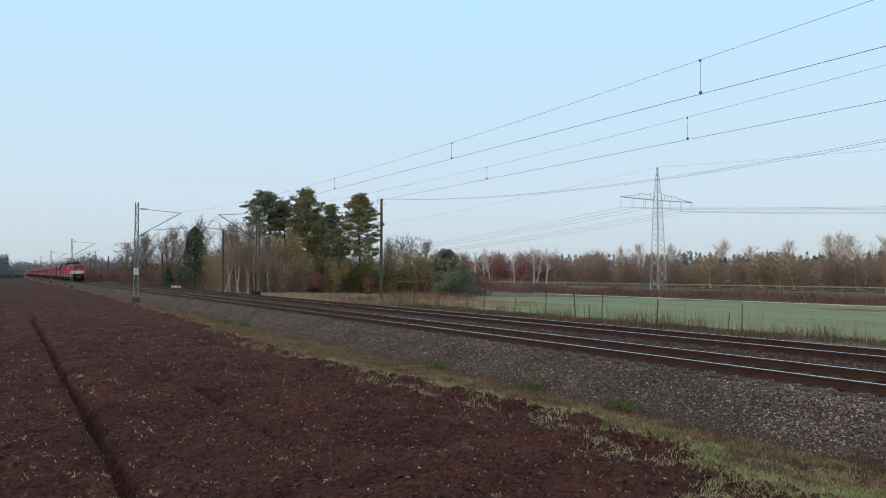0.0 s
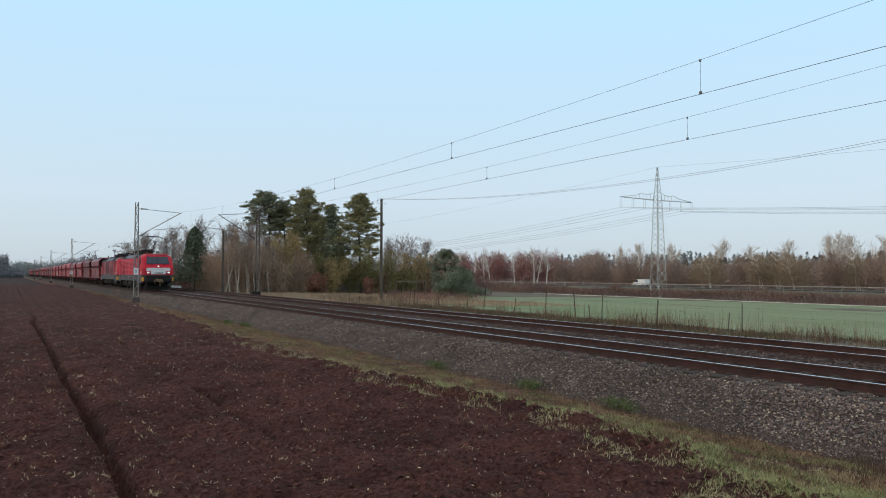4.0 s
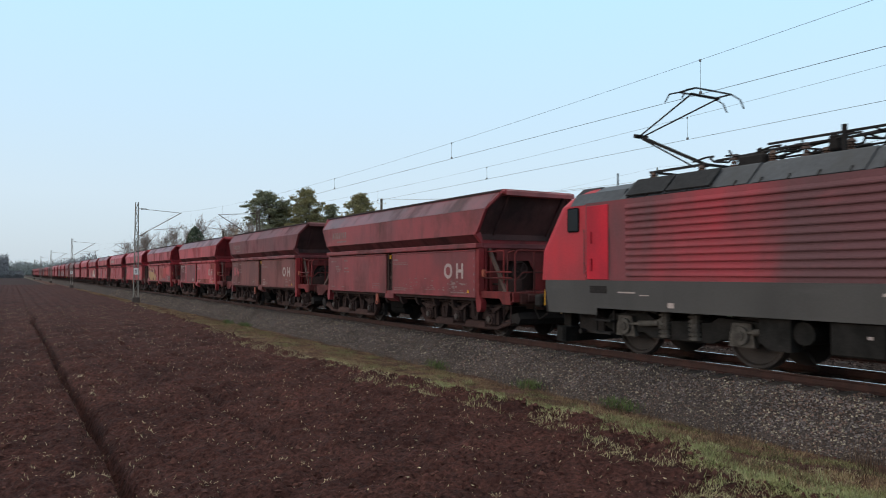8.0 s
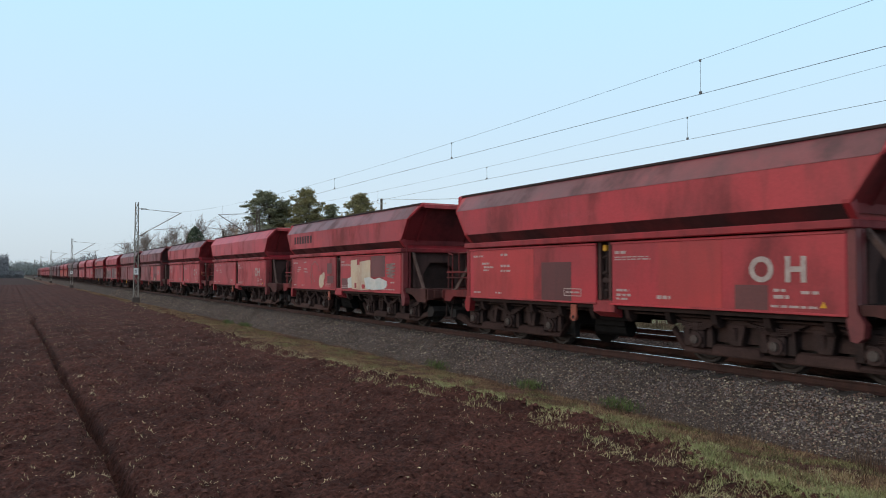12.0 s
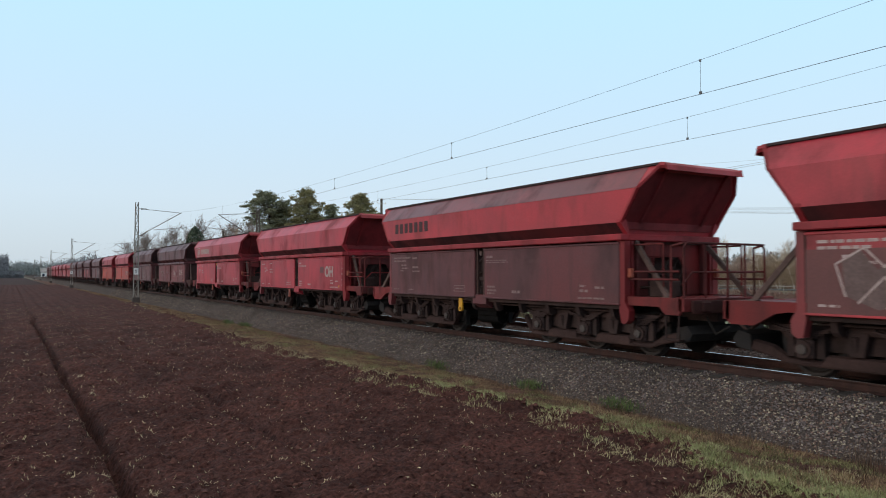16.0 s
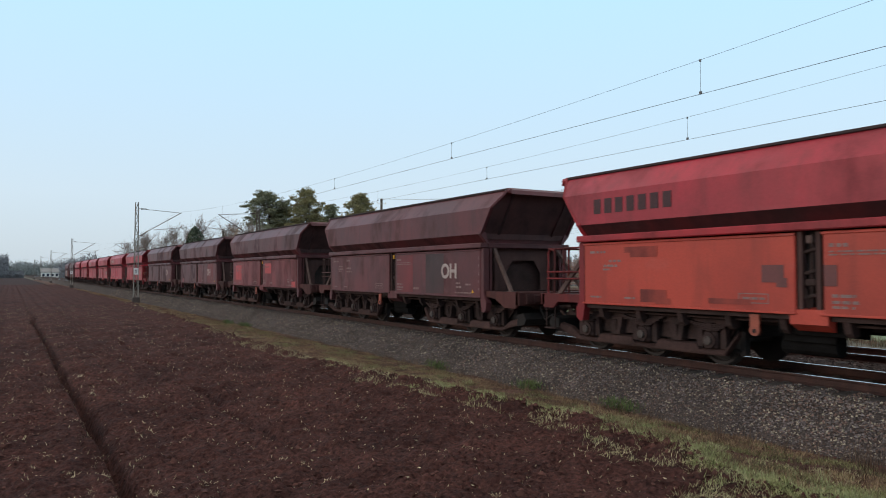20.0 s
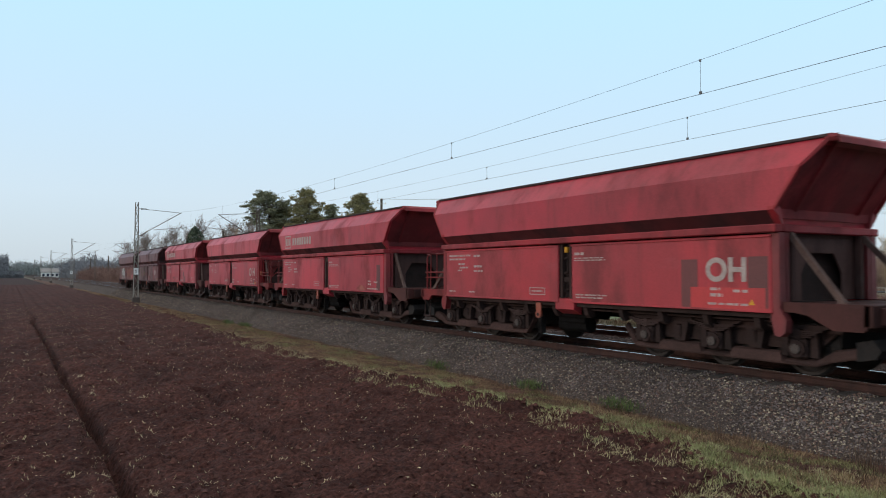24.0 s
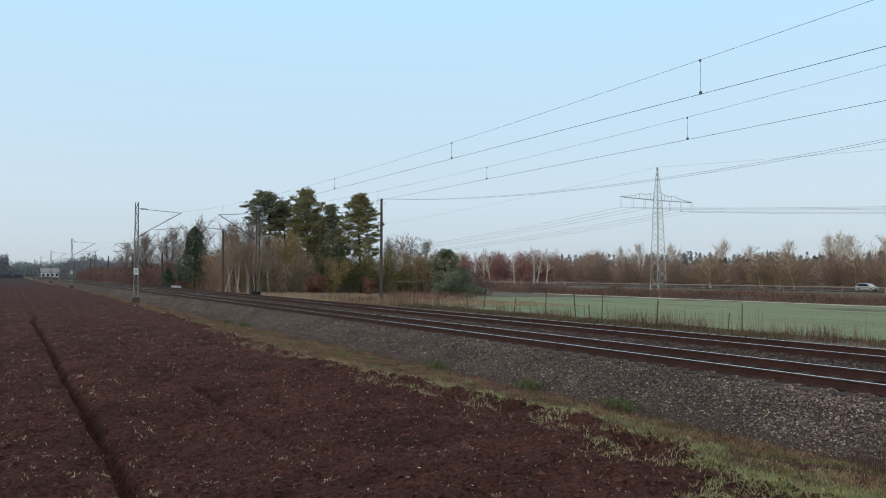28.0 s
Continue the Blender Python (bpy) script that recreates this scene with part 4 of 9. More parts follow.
thicket("brown_thicket", 33, 38.5, 101.5, 107, 7.6, 8000, 76, M_TWIG, "bare brown shrubs before the garden bushes", 0.022, 1.6)
thicket("russet_scrub", 36.5, 45, 66, 80, 1.5, 1600, 75, M_REDTWIG, "reddish leafless scrub round the wooden pole", 0.014, 1.0, 0.7)
thicket("far_shrub_belt", 52, 74, 106, 130, 5.5, 16000, 74, M_HEDGE, "dark leafless shrubs at the meadow corner", 0.035, 2.0)
for i, (tx_, ty_, s_) in enumerate(((24.1, 96.3, 1.0), (24.9, 97.0, 0.92), (26.0, 96.0, 0.8), (27.4, 96.8, 0.85), (28.8, 98.0, 0.78), (25.4, 95.2, 0.9), (26.7, 95.0, 0.72), (28.0, 95.8, 0.8), (30.2, 97.0, 0.7))):
    bare_tree("birch", 3 + i % 2, (tx_, ty_), 9.6, "slender leafless birch with pale stem", M_BIRCH, M_TWIG, 0.012, "birch_tree", "birches by the line", i * 77.0, s_, spread=0.26, r0=0.095, kids=4, lean=(0.16, 0.05), first=0.42)
for i, (tx_, ty_, s_) in enumerate(((27.5, 126, 1.2), (25.0, 122, 1.0), (31, 110, 1.05), (29.5, 104, 1.0), (25.5, 140, 1.15), (23.5, 133, 0.95), (22.6, 150, 1.05), (24.5, 165, 1.1), (23.0, 182, 1.0), (26.5, 101, 0.95), (30.8, 100, 0.85), (28.0, 107, 1.05), (63.5, 128, 1.05), (72.5, 130, 1.1))):
    bare_tree("broad", 7 + i % 3, (tx_, ty_), 10.2, "leafless tree with broad grey-brown crown", M_BARK, M_TWIG_G, 0.013, "bare_tree", "bare trees by the line", i * 61.0, s_, spread=0.44, r0=0.16, kids=6)

def crowned_tree(kind, seed, at, h, w, label, wood, twig, name="bare_tree", group="", size=1.0, turn=0.0, n=5200, stems=3, base=0.42, open_=0.55):
    """A leafless tree seen from far off: several stems under a rounded, finely twigged crown."""
    key = (kind, seed)
    if key not in TREES:
        rng = np.random.default_rng(seed)
        seg = []
        for k in range(stems):
            a, p = rng.uniform(0, 6.28), Vector((rng.normal(0, 0.4), rng.normal(0, 0.4), 0))
            for i in range(4):
                e = p + Vector((math.cos(a) * w * 0.13, math.sin(a) * w * 0.13, h * 0.19)) + Vector(rng.normal(0, 0.12, 3))
                seg.append((p, e, 0.17 * (1 - 0.2 * i), 0.17 * (0.8 - 0.2 * i)))
                for _ in range(3 if i > 0 else 0):
                    b = rng.uniform(0, 6.28)
                    seg.append((e, e + Vector((math.cos(b) * w * 0.4, math.sin(b) * w * 0.4, h * 0.16)), 0.07, 0.03))
                p = e
        d = rng.normal(size=(n, 3))
        d /= np.linalg.norm(d, axis=1, keepdims=True)
        lump = 0.86 + 0.20 * vnoise(np.arctan2(d[:, 1], d[:, 0]) * 1.6 + 20, d[:, 2] * 3.2, seed) + 0.10 * vnoise(np.arctan2(d[:, 1], d[:, 0]) * 5 + 20, d[:, 2] * 8, seed + 1)
        rho = rng.uniform(0.02, 1, n) ** open_ * lump
        p0 = np.stack([d[:, 0] * w * rho, d[:, 1] * w * rho, h * base + d[:, 2] * h * np.where(d[:, 2] > 0, 1.0 - base, base - 0.04) * rho], 1)
        q = d * 0.7 + np.array([0, 0, 0.55]) + rng.normal(0, 0.45, (n, 3))
        p1 = p0 + q / np.linalg.norm(q, axis=1, keepdims=True) * rng.uniform(0.35, 0.95, (n, 1))
        r = np.full(n, 0.032)
        TREES[key] = (branch_mesh("branching", seg, 0.03, 5), ribbons("crown", list(zip(p0, p1, r, r * 0.5)), 0.02))
    ob = empty(name, pose(at[0], at[1], float(land_z(at[0])) - 0.05, 0, 0, turn), label, "tree", group)
    ob.scale = (size, size, size)
    for nm, me, m in zip(("branching", "crown"), TREES[key], (wood, twig)):
        part(nm, me, m, ob)
    return ob


# hedge and woods behind the meadow
thicket("hedge_row", 112.2, 115.2, -40, 175, 3.0, 32000, 81, M_HEDGE, "brown leafless hedge along the far side of the meadow", 0.03, 1.0, 0.6)
thicket("russet_undergrowth", 122, 130, 60, 185, 1.6, 6000, 82, M_REED, "russet dry undergrowth below the road", 0.035, 0.9, 0.4)
rw = np.random.default_rng(5)
ROAD_TREES = [("red", y, h) for y, h in ((191, 12.2), (197.5, 12.8), (205, 12.0), (211, 12.8), (218, 12.2), (226, 13.4), (233, 13.0), (241, 12.6), (250, 13.6), (259, 13.0), (269, 13.5), (280, 12.5))]
ROAD_TREES += [("brown", y, h) for y, h in ((176.5, 10.8), (171, 11.9), (166.5, 10.4), (184, 9.4), (152, 9.6), (147.5, 10.2), (143, 9.2), (137, 8.6), (118, 8.8), (95, 9.4), (84, 9.0), (70, 9.2), (56, 9.4))]
ROAD_TREES += [("olive", y, h) for y, h in ((161, 6.0), (156.5, 6.6), (131, 8.8), (125, 9.2), (112, 9.2), (106, 9.8), (101, 8.8), (90, 9.0), (77, 9.2), (63, 8.8), (48, 9.0))]
for k, (kd, y, h) in enumerate(ROAD_TREES):
    x = 152 + rw.uniform(0, 6)
    twig, wood, lb = {"red": (M_TWIG_R, M_BIRCH, "leafless birch with reddish twigs behind the road"), "brown": (M_TWIG_F, M_TWIG_G, "leafless tree with a rounded brown crown behind the road"), "olive": (M_TWIG_O, M_TWIG_P, "leafless tree with an olive-brown crown behind the road")}[kd]
    crowned_tree(kd, 20 + k % 3 + 10 * len(kd), (x, y + rw.uniform(-1, 1)), 11.0, 3.9 if kd == "red" else 5.2, lb, wood, twig, "birch_tree" if kd == "red" else "bare_tree", "trees behind the road", h / 11.0, rw.uniform(0, 360), 5200 if kd == "red" else 6800)
for i, (y, s_) in enumerate(((181, 1.05), (187, 0.95), (190, 1.15), (198, 0.95), (214, 1.05), (219, 1.2), (223, 1.0), (237, 1.1), (246, 1.2))):
    bare_tree("white_birch", 61 + i % 3, (145.5 + (i % 3), y), 12.0, "leafless birch with bright white stem before the wood", M_WHITEBARK, M_TWIG_P, 0.03, "birch_tree", "white birches before the wood", i * 71.0, s_, spread=0.26, r0=0.2, kids=3, levels=3, first=0.35)
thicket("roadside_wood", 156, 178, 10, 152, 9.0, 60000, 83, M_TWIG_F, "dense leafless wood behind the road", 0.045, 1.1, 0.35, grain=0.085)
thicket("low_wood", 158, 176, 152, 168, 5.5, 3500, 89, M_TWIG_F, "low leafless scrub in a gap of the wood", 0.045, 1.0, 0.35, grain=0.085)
thicket("birch_wood", 157, 172, 168, 330, 11.2, 40000, 84, M_TWIG_R, "reddish leafless birch wood", 0.045, 1.1, 0.3, grain=0.1)
for i, (tx_, ty_, s_) in enumerate(((222, 134.5, 1.12), (214, 145, 1.05), (231, 124, 1.1), (200, 159, 1.05), (178, 173, 1.0), (206, 152, 0.9), (186, 166, 0.95), (184, 107, 1.0), (171, 101, 0.95), (192, 196, 0.95))):
    bare_tree("large", 41 + i % 3, (tx_, ty_), 14.5, "large leafless tree with a wide pale crown above the wood", M_TWIG_P, M_TWIG_P, 0.022, "bare_tree", "large trees above the wood", i * 47.0, s_, spread=0.42, r0=0.26, kids=4, levels=4, first=0.42, up=0.5)
crowned_tree("round", 77, (69.5, 133.0), 12.4, 4.6, "leafless tree with a fine rounded grey crown", M_TWIG_G, M_TWIG_G, "bare_tree", "bare trees by the line", 1.0, 0.0, 3400, 3, 0.55, 0.5)


def conifers(name, x0, x1, ys, heights, seed, w, per, size, material, label):
    """A belt of pointed conifers as one mass of needle tufts."""
    r = np.random.default_rng(seed)
    x = r.uniform(x0, x1, len(ys))
    h = heights * r.uniform(0.78, 1.06, len(ys))
    f = r.uniform(0, 1, (len(ys), per)) ** 0.9
    a = r.uniform(0, 6.28, f.shape)
    q = w * (1 - f) ** 0.8 * r.uniform(0.5, 1.0, f.shape) + 0.1
    pts = np.stack([x[:, None] + q * np.cos(a), ys[:, None] + q * np.sin(a), -2.0 + h[:, None] * (0.05 + 0.95 * f)], -1).reshape(-1, 3)
    tagged(link(name, cards(name, pts, size, r, 1.5), material), label, "forest", kind="stuff")


fy3 = np.arange(30.0, 215.0, 0.75)
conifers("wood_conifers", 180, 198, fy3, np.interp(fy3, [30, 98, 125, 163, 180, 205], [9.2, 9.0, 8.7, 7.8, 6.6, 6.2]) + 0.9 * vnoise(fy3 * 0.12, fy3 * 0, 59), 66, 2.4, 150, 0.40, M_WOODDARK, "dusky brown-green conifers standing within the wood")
fy3 = np.arange(20.0, 620.0, 1.3)
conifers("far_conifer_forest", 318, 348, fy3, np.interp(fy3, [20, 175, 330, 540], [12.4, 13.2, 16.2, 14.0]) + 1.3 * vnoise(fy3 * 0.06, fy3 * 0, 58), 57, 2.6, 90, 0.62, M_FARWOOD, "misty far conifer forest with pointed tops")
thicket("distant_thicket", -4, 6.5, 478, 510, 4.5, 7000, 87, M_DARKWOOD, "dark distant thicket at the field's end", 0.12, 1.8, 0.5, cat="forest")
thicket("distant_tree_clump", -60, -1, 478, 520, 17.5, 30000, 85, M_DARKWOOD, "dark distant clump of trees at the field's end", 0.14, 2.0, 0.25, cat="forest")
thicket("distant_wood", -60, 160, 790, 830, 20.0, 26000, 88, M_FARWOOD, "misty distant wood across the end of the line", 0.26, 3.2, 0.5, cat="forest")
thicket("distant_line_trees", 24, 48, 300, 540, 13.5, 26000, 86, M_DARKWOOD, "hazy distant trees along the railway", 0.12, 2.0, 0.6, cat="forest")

# dry weeds between the far track and the meadow
wx, wy = tufts(7500, 19.4, 21.8, 4, 112, 10, 0.12, rng, 1.0, lambda x, y: vnoise(x * 0.7, y * 0.5, 61) + 0.5 * vnoise(x * 2, y * 1.7, 62) > -0.5)
tagged(link("dry_weeds", blades("dry_weeds", wx, wy, land_h(wx, wy), 0.27 + 0.14 * vnoise(wx * 0.5, wy * 0.4, 63) + 0.10 * vnoise(wx * 2, wy * 1.6, 64), 0.020, rng, 0.7), M_REED), "dry brown weeds beside the far track", "weeds", kind="stuff")
wx, wy = tufts(420, 22.5, 32.0, 5, 80, 4, 0.12, rng, 1.0)
tagged(link("dead_stalks", blades("dead_stalks", wx, wy, land_h(wx, wy), 0.95, 0.012, rng, 0.22), M_REED), "tall dead weed stalks along the fence", "weeds", kind="stuff")
wx, wy = tufts(1500, 28.6, 31.6, 4, 80, 9, 0.16, rng, 1.0, lambda x, y: vnoise(x * 0.9, y * 0.45, 65) + 0.6 * vnoise(x * 2, y * 1.5, 66) > 0.1)
tagged(link("fence_weeds", blades("fence_weeds", wx, wy, land_h(wx, wy), 0.55 + 0.3 * vnoise(wx * 0.6, wy * 0.5, 67), 0.014, rng, 0.5), M_REED), "bushy brown-green weeds tangled in the fence", "weeds", kind="stuff")
wx, wy = tufts(9000, 19.5, 23.5, 4, 112, 10, 0.12, rng, 1.1, lambda x, y: vnoise(x * 0.8, y * 0.6, 68) > -0.45)
tagged(link("low_weeds", blades("low_weeds", wx, wy, land_h(wx, wy), 0.26, 0.024, rng, 0.8), M_WEED), "low olive weeds between the far track and the meadow", "weeds", kind="stuff")
wx, wy = tufts(9000, 22.5, 31.4, 4, 70, 9, 0.14, rng, 1.0, lambda x, y: vnoise(x * 0.5, y * 0.4, 69) > -0.6)
tagged(link("rough_weeds", blades("rough_weeds", wx, wy, land_h(wx, wy), 0.15 + 0.08 * vnoise(wx * 0.7, wy * 0.6, 70), 0.024, rng, 0.95), M_WEED), "rough brown-green weeds between the railway and the fence", "weeds", kind="stuff")
wx, wy = tufts(4600, 23, 50, 56, 116, 14, 0.2, rng, 0.9)
tagged(link("rough_grass", blades("rough_grass", wx, wy, land_h(wx, wy), 0.30, 0.024, rng, 0.5), M_ROUGH), "rough straw-coloured grass", "grass", kind="stuff")

# dead stalks along the foot of the ballast and a dry sapling in the verge
wx, wy = tufts(120, 9.2, 9.95, 3.6, 22, 9, 0.05, rng, 1.5)
tagged(link("brittle_stalks", blades("brittle_stalks", wx, wy, verge_h(wx, wy), 0.22, 0.006, rng, 0.5), M_REED), "brittle brown weed stalks at the foot of the ballast", "weeds", kind="stuff")
sap = empty("dry_sapling", pose(8.75, 4.55, float(verge_h(np.array(8.75), np.array(4.55))) - 0.02), "small leafless brown sapling in the verge", "plant")
lv = skeleton_of(np.random.default_rng(91), 0.75, 0.45, 3, 2, 0.011, (0.25, 0.1), 0.15)
part("stem", branch_mesh("stem", lv[0], 0.006, 5), M_REED, sap)
part("twigs", branch_mesh("twigs", lv[1] + lv[2], 0.0035, 3), M_REED, sap)

# ---- train: materials ----
def paint(name, c1, c2, dirt, at=(0.5, 0.8), rough=0.45, vary=0.10, spec=0.32, streak=0.5, whole=None):
    """Worn vehicle paint: faded fields, smoky grime, fine run marks and dust; the pattern differs from piece to piece, or runs on over a whole vehicle."""
    m = bpy.data.materials.new(name)
    m.use_nodes = True
    n, l = m.node_tree.nodes, m.node_tree.links
    b = n["Principled BSDF"]
    b.inputs["Specular IOR Level"].default_value = spec
    t, info = n.new("ShaderNodeTexCoord"), n.new("ShaderNodeObjectInfo")
    k = n.new("ShaderNodeCombineXYZ")
    jump = n.new("ShaderNodeMath")
    jump.operation = "MULTIPLY"
    jump.inputs[1].default_value = 170.0
    if whole is None:
        l.new(info.outputs["Random"], jump.inputs[0])
    else:
        jump.inputs[0].default_value = whole
    l.new(jump.outputs[0], k.inputs["Y"])
    l.new(jump.outputs[0], k.inputs["X"])
    add = n.new("ShaderNodeVectorMath")
    l.new(t.outputs["Object"], add.inputs[0])
    l.new(k.outputs[0], add.inputs[1])

    def nz(scale, detail, rgh, sx=1.0, sy=1.0, sz=1.0):
        mp = n.new("ShaderNodeMapping")
        mp.inputs["Scale"].default_value = (sx, sy, sz)
        l.new(add.outputs[0], mp.inputs[0])
        q = n.new("ShaderNodeTexNoise")
        q.inputs["Scale"].default_value, q.inputs["Detail"].default_value, q.inputs["Roughness"].default_value = scale, detail, rgh
        l.new(mp.outputs[0], q.inputs["Vector"])
        return q.outputs["Fac"]

    def ramped(src, lo, hi, a=0.0, z=1.0):
        q = n.new("ShaderNodeMapRange")
        q.interpolation_type = "SMOOTHSTEP"
        for sock, v in (("From Min", lo), ("From Max", hi), ("To Min", a), ("To Max", z)):
            q.inputs[sock].default_value = v
        l.new(src, q.inputs["Value"])
        return q.outputs["Result"]

    def blend(fac, a, c, mode="MIX"):
        q = n.new("ShaderNodeMix")
        q.data_type, q.blend_type = "RGBA", mode
        for sock, v in (("Factor", fac), ("A", a), ("B", c)):
            if isinstance(v, tuple):
                q.inputs[sock].default_value = (*v, 1)
            elif isinstance(v, (int, float)):
                q.inputs[sock].default_value = v
            else:
                l.new(v, q.inputs[sock])
        return q.outputs["Result"]

    col = blend(ramped(nz(0.55, 3.0, 0.5), 0.36, 0.66), c1, c2)
    smoke = ramped(nz(0.75, 5.0, 0.62, 1, 1, streak) if whole is None else nz(0.42, 3.5, 0.55, 1, 1, streak), at[0], at[1] + 0.04, 0.0, 0.85)
    col = blend(smoke, col, dirt)
    runs = ramped(nz(3.2, 3.0, 0.55, 1, 1, 0.16), 0.50, 0.76, 0.0, 0.50 if whole is None else 0.25)
    col = blend(runs, col, tuple(0.6 * d + 0.25 * c for d, c in zip(dirt, c2)))
    if whole is None:
        col = blend(ramped(nz(5.0, 4.0, 0.7), 0.66, 0.80, 0.0, 0.6), col, tuple(0.45 * a + 0.3 * d + 0.006 for a, d in zip(c2, dirt)))
    dust = tuple(min(1.0, 0.75 * c + 0.05) for c in c1)
    col = blend(ramped(nz(1.3, 4.0, 0.6, 1, 0.5, 1.4), 0.58, 0.85, 0.0, 0.45), col, dust)
    fine = nz(26.0, 3.0, 0.6)
    col = blend(1.0, col, ramped(fine, 0.3, 0.7, 0.93, 1.07), "MULTIPLY")
    q = n.new("ShaderNodeMapRange")
    q.inputs["To Min"].default_value, q.inputs["To Max"].default_value = 1 - vary, 1 + vary
    l.new(info.outputs["Random"], q.inputs["Value"])
    col = blend(1.0, col, q.outputs["Result"], "MULTIPLY")
    l.new(col, b.inputs["Base Color"])
    l.new(ramped(smoke, 0.0, 0.85, rough, min(0.9, rough + 0.3)), b.inputs["Roughness"])
    bp = n.new("ShaderNodeBump")
    bp.inputs["Strength"].default_value, bp.inputs["Distance"].default_value = 0.10, 0.02
    l.new(nz(1.6, 2.0, 0.5), bp.inputs["Height"])
    l.new(bp.outputs[0], b.inputs["Normal"])
    return m


SOOT = (0.06, 0.035, 0.034)
P_BRIGHT = paint("bright_red_wagon_paint", (0.450, 0.032, 0.050), (0.355, 0.032, 0.046), (0.15, 0.032, 0.036), (0.43, 0.72), 0.42, spec=0.32)
P_RED = paint("worn_red_wagon_paint", (0.430, 0.039, 0.050), (0.325, 0.037, 0.046), (0.14, 0.035, 0.036), (0.44, 0.70), 0.45, spec=0.3)
P_BROWNRED = paint("brownish_red_wagon_paint", (0.25, 0.036, 0.041), (0.17, 0.033, 0.037), (0.080, 0.036, 0.037), (0.42, 0.70), 0.45, spec=0.3)
P_DARK = paint("sooty_brown_wagon_paint", (0.128, 0.034, 0.037), (0.094, 0.031, 0.034), (0.055, 0.027, 0.028), (0.42, 0.70), 0.45, spec=0.3)
P_GREYBROWN = paint("grey_brown_wagon_paint", (0.075, 0.034, 0.035), (0.056, 0.029, 0.030), (0.038, 0.030, 0.031), (0.45, 0.75))
P_ORANGE = paint("faded_orange_red_paint", (0.43, 0.056, 0.036), (0.35, 0.045, 0.031), (0.17, 0.034, 0.028), (0.52, 0.82), 0.5)
P_END = paint("dark_red_end_paint", (0.2400, 0.0264, 0.0312), (0.1440, 0.0240, 0.0264), (0.045, 0.017, 0.018), (0.40, 0.70), 0.6, spec=0.2)
P_END_D = paint("dark_brown_end_paint", (0.0832, 0.0384, 0.0368), (0.0640, 0.0320, 0.0320), (0.024, 0.018, 0.018), (0.4, 0.65), 0.6, spec=0.2)
P_FRAME = paint("grimy_red_frame_paint", (0.20, 0.026, 0.027), (0.11, 0.024, 0.024), (0.042, 0.022, 0.021), (0.42, 0.64), 0.6, spec=0.15)
P_FASCIA = paint("grimy_brown_platform_paint", (0.090, 0.034, 0.031), (0.066, 0.027, 0.025), (0.040, 0.022, 0.021), (0.42, 0.68), 0.7, spec=0.12)
P_CORNER = paint("scuffed_red_post_paint", (0.2550, 0.0203, 0.0240), (0.1800, 0.0188, 0.0225), (0.10, 0.024, 0.025), (0.42, 0.72), 0.5, spec=0.25)
P_WALL = paint("grimy_brown_end_wall_paint", (0.0899, 0.0493, 0.0449), (0.0667, 0.0377, 0.0348), (0.034, 0.022, 0.021), (0.42, 0.7), 0.75, spec=0.10)
P_TOP = paint("sooty_top_paint", (0.20, 0.040, 0.048), (0.13, 0.037, 0.043), (0.065, 0.036, 0.038), (0.42, 0.70), 0.40, spec=0.4)
# tub's lower band: overhang shade painted into the colour, along with soot
P_BAND = paint("shaded_sooty_band_paint", (0.11, 0.020, 0.023), (0.070, 0.019, 0.021), (0.035, 0.018, 0.019), (0.4, 0.66), 0.6, spec=0.2)
P_STRUT = mat("dusty_grey_brown_strut", (0.125, 0.080, 0.071), (0.080, 0.050, 0.045), 0.8, scale=2, fine=30, bump=0.1, spec=0.15)
P_RIM = mat("sooty_rim_steel", (0.050, 0.030, 0.030), (0.034, 0.024, 0.025), 0.7, scale=2, fine=30, bump=0.1, spec=0.2)
P_DUST = mat("rust_dusted_bogie_chord", (0.0704, 0.0385, 0.0341), (0.0374, 0.0220, 0.0198), 0.9, scale=1.6, fine=26, bump=0.25, spec=0.12, vary=0.25)
P_OHF = mat("faded_pink_lettering", (0.44, 0.34, 0.32), (0.34, 0.24, 0.23), 0.8, scale=6, fine=30, bump=0, mottle=0.2)
P_UNDER = mat("grimy_underframe", (0.0540, 0.0324, 0.0300), (0.0300, 0.0204, 0.0192), 0.9, scale=2, fine=30, bump=0.3, spec=0.12, vary=0.25)
P_BLACK = mat("black_grime", (0.0275, 0.0225, 0.0213), (0.0187, 0.0163, 0.0163), 0.9, scale=3, fine=30, bump=0.2, spec=0.2)
# near-black base colour holds the deep shade under the wagon's middle
P_UNDERSHADE = mat("underside_shade_black", (0.013, 0.012, 0.012), (0.009, 0.008, 0.008), 0.95, scale=3, fine=30, bump=0.2, spec=0.05)
P_CAP = mat("dusty_axle_cap", (0.085, 0.064, 0.058), (0.050, 0.038, 0.035), 0.6, 0.2, scale=4, fine=40, bump=0.1)
P_WHEEL = mat("worn_wheel_steel", (0.0425, 0.0312, 0.0275), (0.0300, 0.0238, 0.0225), 0.7, 0.2, scale=4, fine=40, bump=0.1)
P_LETTER = mat("chalky_white_lettering", (0.44, 0.36, 0.33), (0.33, 0.25, 0.235), 0.8, scale=6, fine=30, bump=0, mottle=0.2)
P_FADED = mat("faded_grey_lettering", (0.25, 0.17, 0.16), (0.17, 0.10, 0.095), 0.8, scale=6, fine=30, bump=0, mottle=0.2)
P_DKLET = mat("dark_lettering", (0.07, 0.03, 0.035), (0.055, 0.028, 0.03), 0.8, scale=6, fine=30, bump=0)
P_PATCH = paint("brown_overpaint", (0.140, 0.040, 0.041), (0.108, 0.036, 0.037), SOOT)
